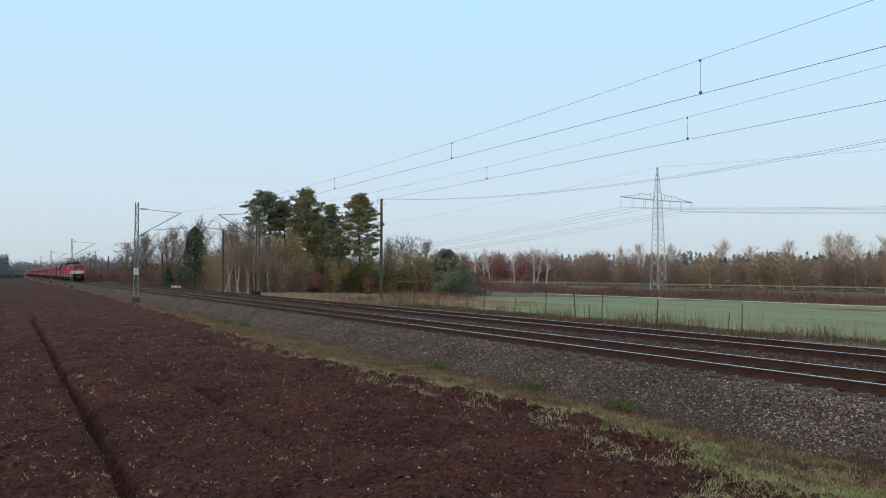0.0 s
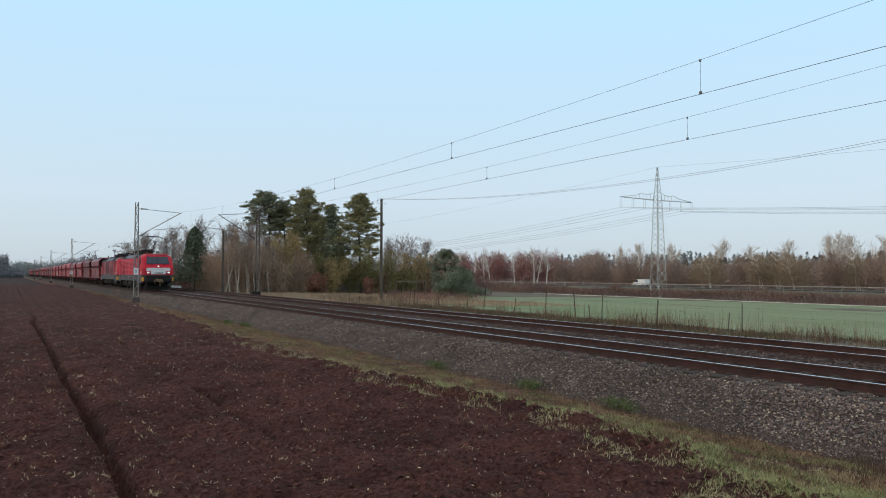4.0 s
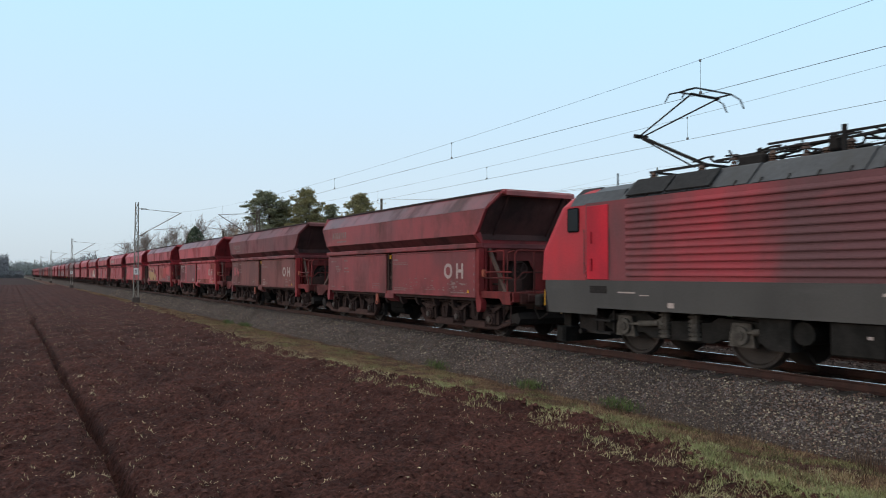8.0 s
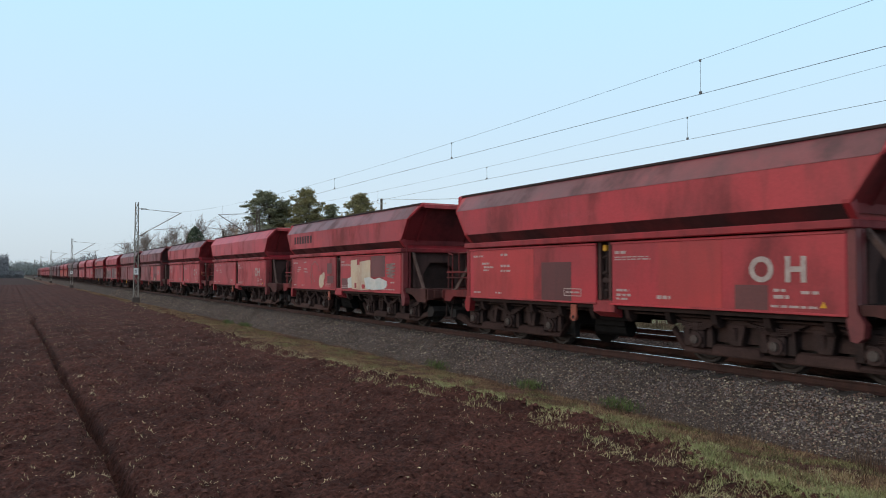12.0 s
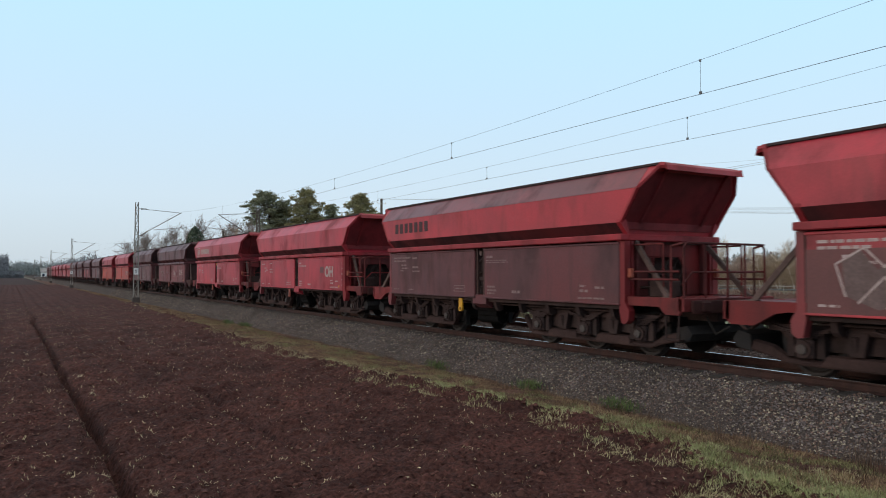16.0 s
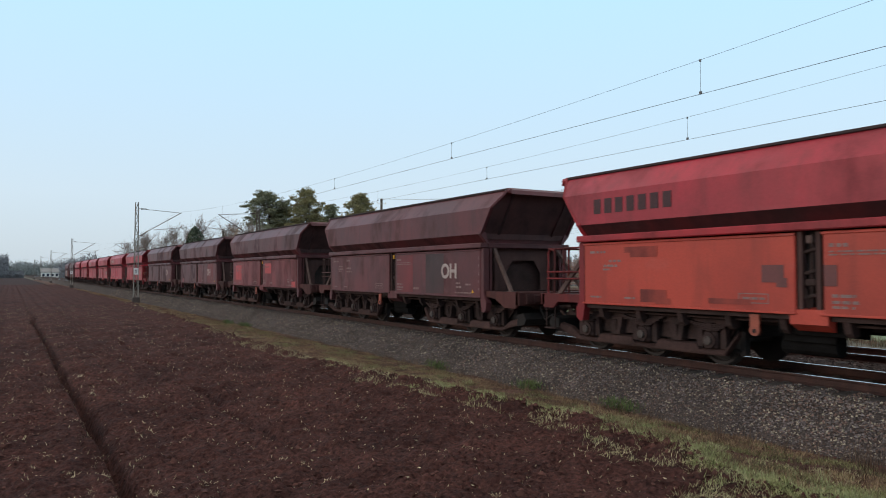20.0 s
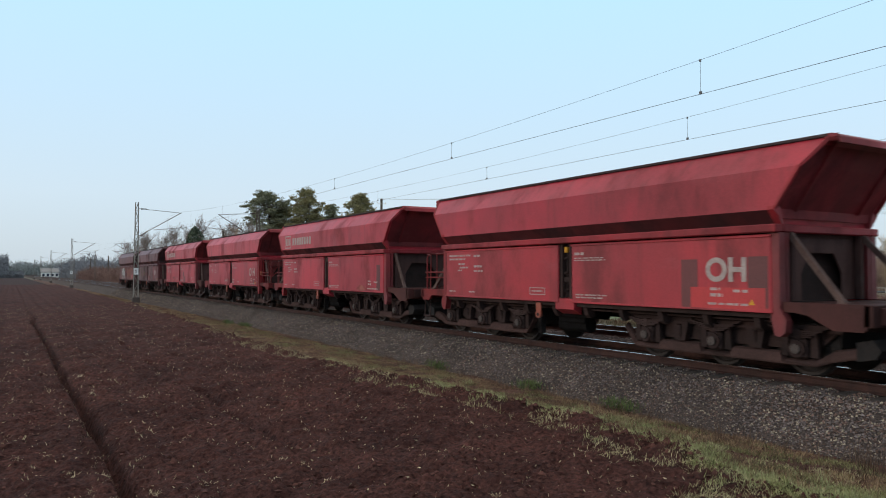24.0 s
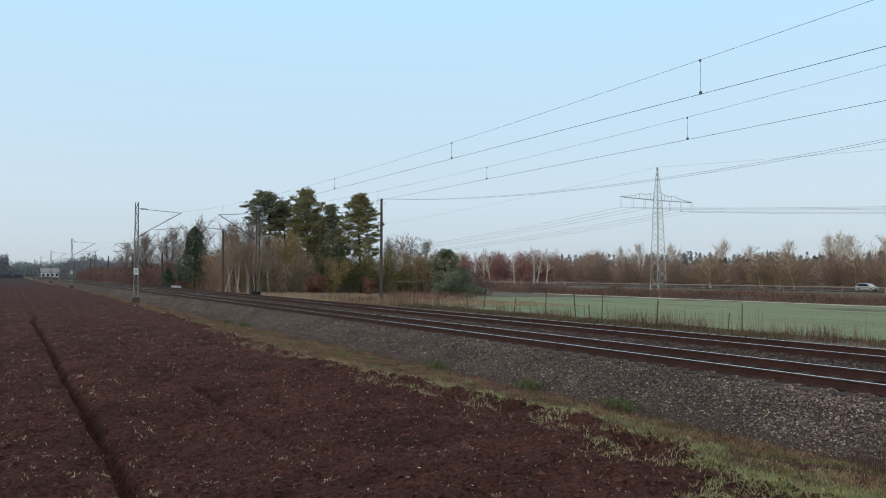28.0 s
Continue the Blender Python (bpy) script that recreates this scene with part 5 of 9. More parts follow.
P_RUSTBROWN = paint("rusty_brown_wagon_paint", (0.175, 0.050, 0.045), (0.125, 0.041, 0.038), (0.080, 0.036, 0.035), (0.42, 0.70), 0.55, spec=0.25)
P_DULLRED = paint("dull_dark_red_wagon_paint", (0.195, 0.037, 0.041), (0.140, 0.034, 0.037), (0.075, 0.032, 0.034), (0.42, 0.70), 0.5, spec=0.28)
P_HOOD = paint("scuffed_red_ledge_paint", (0.36, 0.027, 0.036), (0.27, 0.027, 0.034), (0.12, 0.028, 0.030), (0.40, 0.68), 0.5, spec=0.25)
P_SMUDGE = paint("smudged_brown_overpaint", (0.300, 0.050, 0.037), (0.230, 0.046, 0.037), (0.110, 0.036, 0.034), (0.45, 0.70), 0.6, spec=0.2)
P_PATCH_R = paint("fresh_red_patch", (0.48, 0.045, 0.048), (0.38, 0.041, 0.044), (0.22, 0.040, 0.042))
P_CREAM = mat("cream_spray_paint", (0.56, 0.42, 0.30), (0.46, 0.38, 0.30), 0.7, scale=1.5, fine=6, bump=0, mottle=0.1, dirt=(0.36, 0.17, 0.12), dirt_at=(0.55, 0.8))
P_PALE = mat("pale_spray_paint", (0.58, 0.54, 0.50), (0.46, 0.48, 0.48), 0.7, scale=2, fine=6, bump=0, mottle=0.12)
P_GREYSPRAY = mat("grey_spray_paint", (0.135, 0.085, 0.080), (0.10, 0.06, 0.057), 0.7, scale=3, fine=20, bump=0)
P_GOLD = mat("gold_spray_paint", (0.27, 0.14, 0.07), (0.19, 0.085, 0.05), 0.7, scale=3, fine=14, bump=0, mottle=0.3, dirt=(0.17, 0.034, 0.034), dirt_at=(0.40, 0.58), dirt_scale=3.5)
P_FLAME = mat("worn_yellow_spray_paint", (0.42, 0.27, 0.12), (0.34, 0.20, 0.09), 0.7, scale=2, fine=10, bump=0, mottle=0.2, dirt=(0.30, 0.05, 0.045), dirt_at=(0.5, 0.75), dirt_scale=2.5)
P_PINK = mat("washed_pink_spray_paint", (0.38, 0.062, 0.060), (0.42, 0.085, 0.076), 0.7, scale=2, fine=10, bump=0, mottle=0.15, dirt=(0.30, 0.03, 0.033), dirt_at=(0.42, 0.65), dirt_scale=1.6)
P_INK = mat("dark_grey_spray_paint", (0.055, 0.05, 0.052), (0.04, 0.037, 0.04), 0.7, scale=3, fine=20, bump=0)
P_WORNWHITE = mat("half washed-off white spray", (0.3444, 0.2870, 0.2706), (0.2624, 0.2050, 0.1927), 0.8, scale=5, fine=16, bump=0, mottle=0.25, dirt=(0.125, 0.038, 0.040), dirt_at=(0.44, 0.58), dirt_scale=3.5)
P_INK_WORN = mat("smoky_grey_spray", (0.10, 0.055, 0.052), (0.20, 0.045, 0.045), 0.8, scale=1.5, fine=10, bump=0, mottle=0.2, dirt=(0.30, 0.040, 0.042), dirt_at=(0.46, 0.6), dirt_scale=1.4)
P_CREAMWORN = mat("washed_cream_spray", (0.36, 0.165, 0.125), (0.34, 0.085, 0.072), 0.8, scale=1.5, fine=10, bump=0, mottle=0.2, dirt=(0.22, 0.04, 0.042), dirt_at=(0.42, 0.62), dirt_scale=1.8)
P_OLIVESPRAY = mat("olive_spray_paint", (0.13, 0.10, 0.05), (0.10, 0.075, 0.04), 0.7, scale=3, fine=20, bump=0)
P_YELLOW = mat("warning_yellow", (0.60, 0.29, 0.015), (0.50, 0.24, 0.015), 0.6, scale=3, fine=30, bump=0)
P_TAG = mat("orange_enamel", (0.32, 0.075, 0.045), (0.22, 0.055, 0.035), 0.6, scale=3, fine=30, bump=0)

MESHES = {}


def shared(key, name, material, parent, build, label=""):
    """A part whose mesh is built once for each key and material."""
    k = (key, material.name)
    if k not in MESHES:
        bm = bmesh.new()
        build(bm)
        me = bpy.data.meshes.new(name)
        bm.to_mesh(me)
        bm.free()
        me.materials.append(material)
        MESHES[k] = me
    ob = new(name, MESHES[k])
    ob.parent = parent
    if label:
        ob["label"] = label
    return ob


def rings(bm, levels, close_top=False, close_bottom=True):
    """A tub from rectangular rings (z, half width, half length)."""
    rs = [[bm.verts.new((sx_ * hx, sy_ * hy, z)) for sx_, sy_ in ((-1, -1), (1, -1), (1, 1), (-1, 1))] for z, hx, hy in levels]
    for a, b in zip(rs, rs[1:]):
        for i in range(4):
            bm.faces.new((a[i], a[(i + 1) % 4], b[(i + 1) % 4], b[i]))
    if close_bottom:
        bm.faces.new(rs[0][::-1])
    if close_top:
        bm.faces.new(rs[-1])
    return bm


TUB = [(2.60, 1.33, 5.42), (2.84, 1.555, 5.47), (3.53, 1.555, 5.96), (4.00, 1.17, 6.28)]


def b_tub(bm):
    inner = [(z, hx - 0.05, hy - 0.05) for z, hx, hy in TUB[::-1]]
    rings(bm, TUB + inner, True, True)


def b_endsheet(bm):
    # the sloping sheet sits a little behind the flanges of the side walls
    rows = [[bm.verts.new(p) for p in ((-x, y - 0.014, z), (x, y - 0.014, z), (x, y + 0.03, z), (-x, y + 0.03, z))] for y, z, x in ((-5.465, 2.70, 1.40), (-5.478, 2.86, 1.44), (-5.965, 3.53, 1.44), (-6.215, 3.93, 1.09))]
    for a, b in zip(rows, rows[1:]):
        for k in range(4):
            bm.faces.new((a[k], a[(k + 1) % 4], b[(k + 1) % 4], b[k]))
    bm.faces.new(rows[0])
    bm.faces.new(rows[-1][::-1])
    bmesh.ops.recalc_face_normals(bm, faces=bm.faces)


def b_rim(bm):
    z, hx, hy = TUB[-1]
    for s in (-1, 1):
        box(bm, s * hx - 0.045, s * hx + 0.035, -hy + 0.02, hy - 0.02, z - 0.012, z + 0.045, 0.01)


def b_lip(bm):
    # hood over the end: a folded plate that overhangs and droops, and the raised flanges down both edges
    z, hx, hy = TUB[-1]
    extrude(bm, [(-hy + 0.10, z + 0.03), (-hy - 0.04, z + 0.05), (-hy - 0.17, z - 0.02), (-hy - 0.21, z - 0.13), (-hy - 0.18, z - 0.13), (-hy - 0.145, z - 0.04), (-hy - 0.03, z + 0.015), (-hy + 0.10, z - 0.005)], "x", -hx - 0.02, hx + 0.02)
    for s in (-1, 1):
        extrude(bm, [(s * (hx + 0.02), z + 0.03), (s * (hx + 0.055), z - 0.03), (s * (hx + 0.02), z - 0.09), (s * (hx - 0.02), z - 0.03)], "y", -hy - 0.16, -hy + 0.06)
        bar(bm, (s * (hx + 0.008), -hy - 0.02, z - 0.01), (s * 1.53, -5.985, 3.53), 0.07, 0.05)
        bar(bm, (s * 1.53, -5.985, 3.54), (s * 1.53, -5.50, 2.85), 0.07, 0.05)
        extrude(bm, [(s * 1.30, 2.60), (s * 1.36, 2.60), (s * 1.575, 2.84), (s * 1.575, 2.90), (s * 1.40, 2.90)], "y", -5.53, -5.40)


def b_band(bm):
    # strip over the slanted underside whose dark colour carries shade and soot
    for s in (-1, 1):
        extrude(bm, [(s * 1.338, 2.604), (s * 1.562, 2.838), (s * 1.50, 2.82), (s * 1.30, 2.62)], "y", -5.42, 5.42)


def b_top(bm):
    for s in (-1, 1):
        extrude(bm, [(s * 1.562, 3.535), (s * 1.178, 4.0), (s * 1.16, 3.99), (s * 1.54, 3.53)], "y", -5.98, 5.98)


def b_platform_low(bm):
    box(bm, -1.36, 1.36, -6.95, -5.40, 1.14, 1.25)
    box(bm, -1.40, 1.40, -7.05, -6.90, 1.0, 1.26, 0.01)
    for s in (-1, 1):
        extrude(bm, [(-5.45, 1.27), (-7.0, 1.27), (-7.0, 1.06), (-6.92, 0.93), (-6.58, 0.93), (-6.42, 1.08), (-5.45, 1.08)], "x", s * 1.33, s * 1.40)


def b_endrib(bm):
    bar(bm, (0.95, -6.255, 3.93), (0.95, -6.0, 3.55), 0.05, 0.07)
    bar(bm, (0.95, -6.0, 3.56), (0.95, -5.50, 2.84), 0.05, 0.07)


def b_belt(bm):
    for s in (-1, 1):
        box(bm, s * 1.34, s * 1.57, -5.55, 5.55, 2.455, 2.598, 0.02)
        box(bm, -1.34, 1.34, s * 5.55 - s * 0.2, s * 5.55, 2.455, 2.598, 0.02)


def b_door(bm):
    box(bm, -0.06, 0.0, -2.54, 2.60, 1.09, 2.43, 0.022)


def b_core(bm):
    # sloping hopper walls that stand behind the doors
    extrude(bm, [(-1.22, 2.66), (1.22, 2.66), (1.30, 2.44), (1.30, 1.5), (0.6, 0.98), (-0.6, 0.98), (-1.30, 1.5), (-1.30, 2.44)], "y", -5.2, 5.2)


def b_midpost(bm):
    box(bm, 1.32, 1.44, -0.20, -0.12, 0.95, 2.45)
    box(bm, 1.32, 1.44, 0.12, 0.20, 0.95, 2.45)


def b_midfoot(bm):
    extrude(bm, [(1.25, 0.80), (1.48, 0.92), (1.48, 1.16), (1.25, 1.2)], "y", -0.33, 0.33)


def b_lever(bm):
    for z in (1.35, 1.75, 2.1):
        rod(bm, (1.36, -0.12, z), (1.43, 0.12, z + 0.05), 0.035, 6)
    rod(bm, (1.38, 0, 1.2), (1.38, 0.03, 2.4), 0.03, 6)
    box(bm, 1.30, 1.42, -0.09, 0.09, 1.55, 1.66, 0.01)
    rod(bm, (1.34, -0.05, 1.0), (1.44, -0.06, 1.5), 0.022, 6)


def b_valve(bm):
    box(bm, 1.36, 1.45, -0.05, 0.06, 2.24, 2.38, 0.015)


def b_corner_post(bm):
    extrude(bm, [(-5.40, 2.45), (-5.545, 2.45), (-5.545, 1.16), (-5.66, 0.96), (-5.64, 0.76), (-5.54, 0.68), (-5.44, 0.70), (-5.38, 0.98)], "x", 1.30, 1.475)
    box(bm, 1.20, 1.26, -5.545, -5.47, 1.27, 2.45)


def b_stanchion(bm):
    box(bm, 1.00, 1.09, -5.53, -5.41, 1.27, 2.45, 0.008)


def b_sill(bm):
    for s in (-1, 1):
        box(bm, s * 1.22, s * 1.40, -5.4, 5.4, 0.985, 1.065)
        for k in range(10):
            y = -5.0 + k * 10 / 9
            extrude(bm, [(s * 1.1, 0.985), (s * 1.36, 0.985), (s * 1.30, 0.80), (s * 1.22, 0.73), (s * 1.1, 0.76)], "y", y - 0.06, y + 0.06)
        rod(bm, (s * 1.18, -5.3, 0.92), (s * 1.18, 5.3, 0.92), 0.025, 6)
    box(bm, -0.36, 0.36, -7.0, 7.0, 0.78, 1.02)


def b_bulk(bm):
    # end wall below the tub, one plate with a six-sided opening
    out = [(-1.485, 1.27), (0.0, 1.27), (1.485, 1.27), (1.485, 1.86), (1.485, 2.45), (0.0, 2.45), (-1.485, 2.45), (-1.485, 1.86)]
    hole = [(-0.62, 1.275), (0.0, 1.272), (0.62, 1.275), (0.62, 1.75), (0.38, 2.12), (0.0, 2.12), (-0.38, 2.12), (-0.62, 1.75)]
    rs = [[bm.verts.new((x, y, z)) for x, z in r] for r, y in ((out, -5.985), (hole, -5.985), (hole, -5.955), (out, -5.955))]
    for a, b in zip(rs, rs[1:] + rs[:1]):
        for i in range(8):
            bm.faces.new((a[i], a[(i + 1) % 8], b[(i + 1) % 8], b[i]))
    bmesh.ops.recalc_face_normals(bm, faces=bm.faces)


def b_back(bm):
    box(bm, -1.15, 1.15, -5.20, -5.15, 1.27, 2.45)
    extrude(bm, [(-5.2, 1.30), (-5.2, 1.65), (-4.9, 1.30)], "x", -1.1, 1.1)


def b_canopy(bm):
    box(bm, -1.33, 1.33, -5.40, -5.16, 2.40, 2.455)


def b_platform(bm):
    box(bm, -1.36, 1.36, -6.95, -5.40, 1.14, 1.25)
    box(bm, -1.40, 1.40, -7.05, -6.90, 0.92, 1.26, 0.01)
    for s in (-1, 1):
        extrude(bm, [(-5.45, 1.27), (-7.0, 1.27), (-7.0, 0.95), (-6.90, 0.84), (-6.42, 0.84), (-6.22, 0.94), (-6.0, 1.06), (-5.75, 1.10), (-5.45, 1.10)], "x", s * 1.33, s * 1.40)


def b_buffer_beam(bm):
    box(bm, -1.2, 1.2, -7.12, -7.05, 0.96, 1.22, 0.01)
    for k in (-0.85, 0.85):
        box(bm, k - 0.14, k + 0.14, -7.17, -7.12, 1.0, 1.2, 0.02)
    for k in range(7):
        rod(bm, (-1.05 + 0.35 * k, -7.12, 1.04), (-1.05 + 0.35 * k, -7.14, 1.04), 0.02, 6)


def b_strut(bm):
    bar(bm, (1.10, -5.50, 2.44), (1.24, -6.52, 1.26), 0.07, 0.10)
    box(bm, 1.15, 1.32, -6.62, -6.44, 1.25, 1.285)


def b_rail(bm):
    """Guard rail across the platform's end: bent top bar, mid bar and posts."""
    y = -6.93
    rod(bm, (-1.25, y, 1.25), (-1.25, y, 2.26), 0.024)
    rod(bm, (-1.25, y, 2.26), (-1.17, y, 2.36), 0.024)
    rod(bm, (-1.17, y, 2.36), (1.17, y, 2.36), 0.024)
    rod(bm, (1.17, y, 2.36), (1.25, y, 2.26), 0.024)
    rod(bm, (1.25, y, 2.26), (1.25, y, 1.25), 0.024)
    for x in (-0.62, 0.05, 0.60):
        bar(bm, (x, y, 1.25), (x, y, 2.36), 0.05, 0.02)
    rod(bm, (-1.25, y + 0.05, 1.52), (-0.95, y + 0.05, 1.78), 0.020)
    rod(bm, (-0.95, y + 0.05, 1.78), (1.0, y + 0.05, 1.78), 0.020)


def b_side_rail(bm):
    rod(bm, (1.22, -6.38, 1.25), (1.22, -6.38, 2.36), 0.020)
    rod(bm, (1.22, -6.38, 2.36), (1.22, -5.56, 2.36), 0.020)


def b_steprail(bm, z=1.63):
    rod(bm, (1.33, -6.88, z), (1.33, -5.54, z), 0.022)


def b_grabpost(bm):
    rod(bm, (1.30, -6.64, 1.25), (1.28, -6.64, 2.30), 0.024)
    rod(bm, (1.28, -6.64, 2.30), (1.25, -6.92, 2.36), 0.024)


def b_footstep(bm):
    for d in (-0.16, 0.16):
        rod(bm, (1.34, -6.72 + d, 1.0), (1.36, -6.72 + d, 0.44), 0.020)
    box(bm, 1.22, 1.40, -6.92, -6.52, 0.42, 0.455, 0.006)


def b_brakebox(bm):
    box(bm, -1.02, -0.45, -6.15, -5.80, 1.255, 1.60, 0.02)
    rod(bm, (-0.9, -5.80, 1.45), (-0.9, -5.42, 1.45), 0.03)


def b_endplate(bm):
    box(bm, -0.92, -0.42, -5.60, -5.56, 2.10, 2.45, 0.03)
    rod(bm, (-0.67, -5.58, 1.27), (-0.67, -5.58, 2.12), 0.025)


def b_hook(bm):
    box(bm, 1.30, 1.40, -5.66, -5.55, 1.66, 1.86, 0.015)


def b_wheelring(bm):
    c = Vector((-0.18, -5.72, 1.83))
    p = [c + Vector((0.25 * math.cos(6.28319 * k / 18), 0, 0.25 * math.sin(6.28319 * k / 18))) for k in range(18)]
    for k in range(18):
        rod(bm, p[k], p[(k + 1) % 18], 0.022, 5)
    for k in range(5):
        rod(bm, c, p[k * 18 // 5], 0.015, 5)
    rod(bm, c + Vector((0, -0.04, 0)), c + Vector((0, 0.34, 0)), 0.04, 8)
    box(bm, -0.30, -0.02, -5.60, -5.42, 1.27, 1.72, 0.02)


def b_coupler(bm):
    box(bm, -0.12, 0.12, -7.25, -6.9, 0.92, 1.14, 0.02)
    box(bm, -0.24, 0.26, -7.49, -7.2, 0.84, 1.22, 0.05)
    rod(bm, (0.5, -6.95, 0.95), (0.45, -7.2, 0.62), 0.03)
    rod(bm, (0.45, -7.2, 0.62), (0.40, -7.48, 0.80), 0.03)


def b_hose(bm):
    rod(bm, (-0.7, -7.0, 0.9), (-0.66, -7.2, 0.55), 0.022)
    rod(bm, (-0.66, -7.2, 0.55), (-0.6, -7.47, 0.72), 0.022)


def b_chute(bm):
    for s in (-1, 1):
        extrude(bm, [(s * 0.35, 1.05), (s * 1.25, 1.05), (s * 1.15, 0.72), (s * 0.5, 0.66)], "y", -0.45, 0.75)
    box(bm, -0.3, 0.3, -0.6, 0.9, 0.78, 0.95)


def b_underdrum(bm):
    # drum and box added to make up a dark mass beneath the sill
    rod(bm, (-0.80, -0.15, 0.52), (-0.80, 0.85, 0.52), 0.17, 12)
    box(bm, -1.05, -0.72, -0.2, 0.75, 0.58, 0.98, 0.02)


def lathe(bm, prof, seg=24):
    """One turned body round the x axis from (x, radius) pairs."""
    rs = [[bm.verts.new((x, r * math.cos(6.28318 * k / seg), r * math.sin(6.28318 * k / seg))) for k in range(seg)] for x, r in prof]
    for a, b in zip(rs, rs[1:]):
        for k in range(seg):
            bm.faces.new((a[k], a[(k + 1) % seg], b[(k + 1) % seg], b[k]))
    bm.faces.new(rs[0])
    bm.faces.new(rs[-1][::-1])
    bmesh.ops.recalc_face_normals(bm, faces=bm.faces)


def b_wheel(bm, r=0.46):
    lathe(bm, [(-0.09, 0.15), (-0.09, r - 0.10), (-0.08, r + 0.028), (-0.045, r + 0.026), (-0.03, r), (0.065, r - 0.004), (0.068, r - 0.06), (0.02, r - 0.09), (0.02, 0.2), (0.09, 0.15)], 20)


def b_axle(bm):
    rod(bm, (-1.05, 0, 0), (1.05, 0, 0), 0.075, 10)


def wheels_of(bogie, y, r, key):
    for s in (-1, 1):
        wh = shared(key, "wheel", P_WHEEL, bogie, lambda bm: b_wheel(bm, r))
        wh.matrix_local = Matrix.Translation((s * 0.7525, y, r)) @ (Matrix() if s > 0 else MIRROR)
    shared("axle", "axle", P_WHEEL, bogie, b_axle).location = (0, y, r)


AXLES = (-1.71, 0.0, 1.71)


def b_bogie(bm):
    # upper beams, axle guards and cross members
    for s in (-1, 1):
        box(bm, s * 0.94, s * 1.06, -2.25, 2.45, 0.76, 0.88)
        extrude(bm, [(-2.2, 0.80), (-1.95, 0.45), (1.95, 0.45), (2.35, 0.80)], "x", s * 0.92, s * 0.945)
        for y in AXLES:
            for d in (-0.27, 0.27):
                extrude(bm, [(y + d - 0.07, 0.34), (y + d + 0.07, 0.34), (y + d + 0.05, 0.80), (y + d - 0.05, 0.80)], "x", s * 1.00, s * 1.10)
        for y in (-0.855, 0.855):
            extrude(bm, [(y - 0.12, 0.42), (y + 0.12, 0.42), (y + 0.20, 0.80), (y - 0.20, 0.80)], "x", s * 0.96, s * 1.10)
            rod(bm, (s * 1.04, y, 0.42), (s * 1.12, y, 0.74), 0.05, 7)
    box(bm, -1.0, 1.0, -0.95, -0.76, 0.40, 0.80)
    box(bm, -1.0, 1.0, 0.76, 0.95, 0.40, 0.80)


def b_chord(bm):
    # lower chord of one side: hung under the axle boxes, its dusty upper flank leaning outwards
    run = [(-2.32, 0.70, 0.58), (-2.02, 0.34, 0.21), (-1.42, 0.30, 0.20), (-1.34, 0.41, 0.20), (-0.38, 0.41, 0.20), (-0.30, 0.29, 0.20), (0.30, 0.29, 0.20), (0.38, 0.41, 0.20), (1.34, 0.41, 0.20), (1.42, 0.29, 0.20), (2.02, 0.32, 0.20), (2.32, 0.50, 0.30), (2.85, 0.60, 0.42)]
    rows = [[bm.verts.new(p) for p in ((1.01, y, a), (1.10, y, a - 0.03), (1.15, y, b + 0.03), (1.14, y, b), (1.01, y, b))] for y, a, b in run]
    for p, q in zip(rows, rows[1:]):
        for i in range(5):
            bm.faces.new((p[i], p[(i + 1) % 5], q[(i + 1) % 5], q[i]))
    bm.faces.new(rows[0])
    bm.faces.new(rows[-1][::-1])
    bmesh.ops.recalc_face_normals(bm, faces=bm.faces)


def b_headstock(bm):
    extrude(bm, [(2.72, 0.36), (3.02, 0.42), (3.10, 0.56), (2.98, 0.72), (2.72, 0.66)], "x", -1.16, 1.16)


def b_spring(bm):
    # a pack of leaves, longest at the top, sagging to the middle
    for ln, z in ((0.56, 0.0), (0.46, -0.032), (0.36, -0.064), (0.25, -0.096)):
        top = [(y * ln / 4, z + 0.075 * (y * ln / 4 / 0.56) ** 2) for y in range(-4, 5)]
        extrude(bm, top + [(y, a - 0.027) for y, a in top[::-1]], "x", 1.07, 1.17)
    box(bm, 1.06, 1.18, -0.06, 0.06, -0.14, 0.02, 0.008)
    for d in (-0.55, 0.55):
        rod(bm, (1.12, d, 0.07), (1.12, d * 1.08, 0.14), 0.025, 6)


def b_bolster(bm):
    box(bm, -0.85, 0.85, -2.1, 2.3, 0.52, 0.84)


def b_brakegear(bm):
    for s in (-1, 1):
        for y in (-2.22, -1.20, -0.50, 0.50, 1.20, 2.22):
            box(bm, s * 0.72, s * 0.86, y - 0.06, y + 0.06, 0.22, 0.66)
        rod(bm, (s * 0.88, -2.2, 0.30), (s * 0.88, 2.2, 0.30), 0.03, 6)


def b_axlebox(bm):
    box(bm, 1.00, 1.15, -0.16, 0.16, -0.14, 0.20, 0.03)
    rod(bm, (1.13, 0, 0.02), (1.19, 0, 0.02), 0.15, 14)


def b_cap(bm):
    rod(bm, (1.185, 0, 0.02), (1.235, 0, 0.02), 0.085, 12)
    for k in range(3):
        rod(bm, (1.23, 0.05 * math.cos(2.1 * k), 0.02 + 0.05 * math.sin(2.1 * k)), (1.245, 0.05 * math.cos(2.1 * k), 0.02 + 0.05 * math.sin(2.1 * k)), 0.014, 5)


MIRROR = Matrix.Rotation(math.pi, 4, "Z")


def turned(ob, m):
    ob.matrix_local = m
    return ob


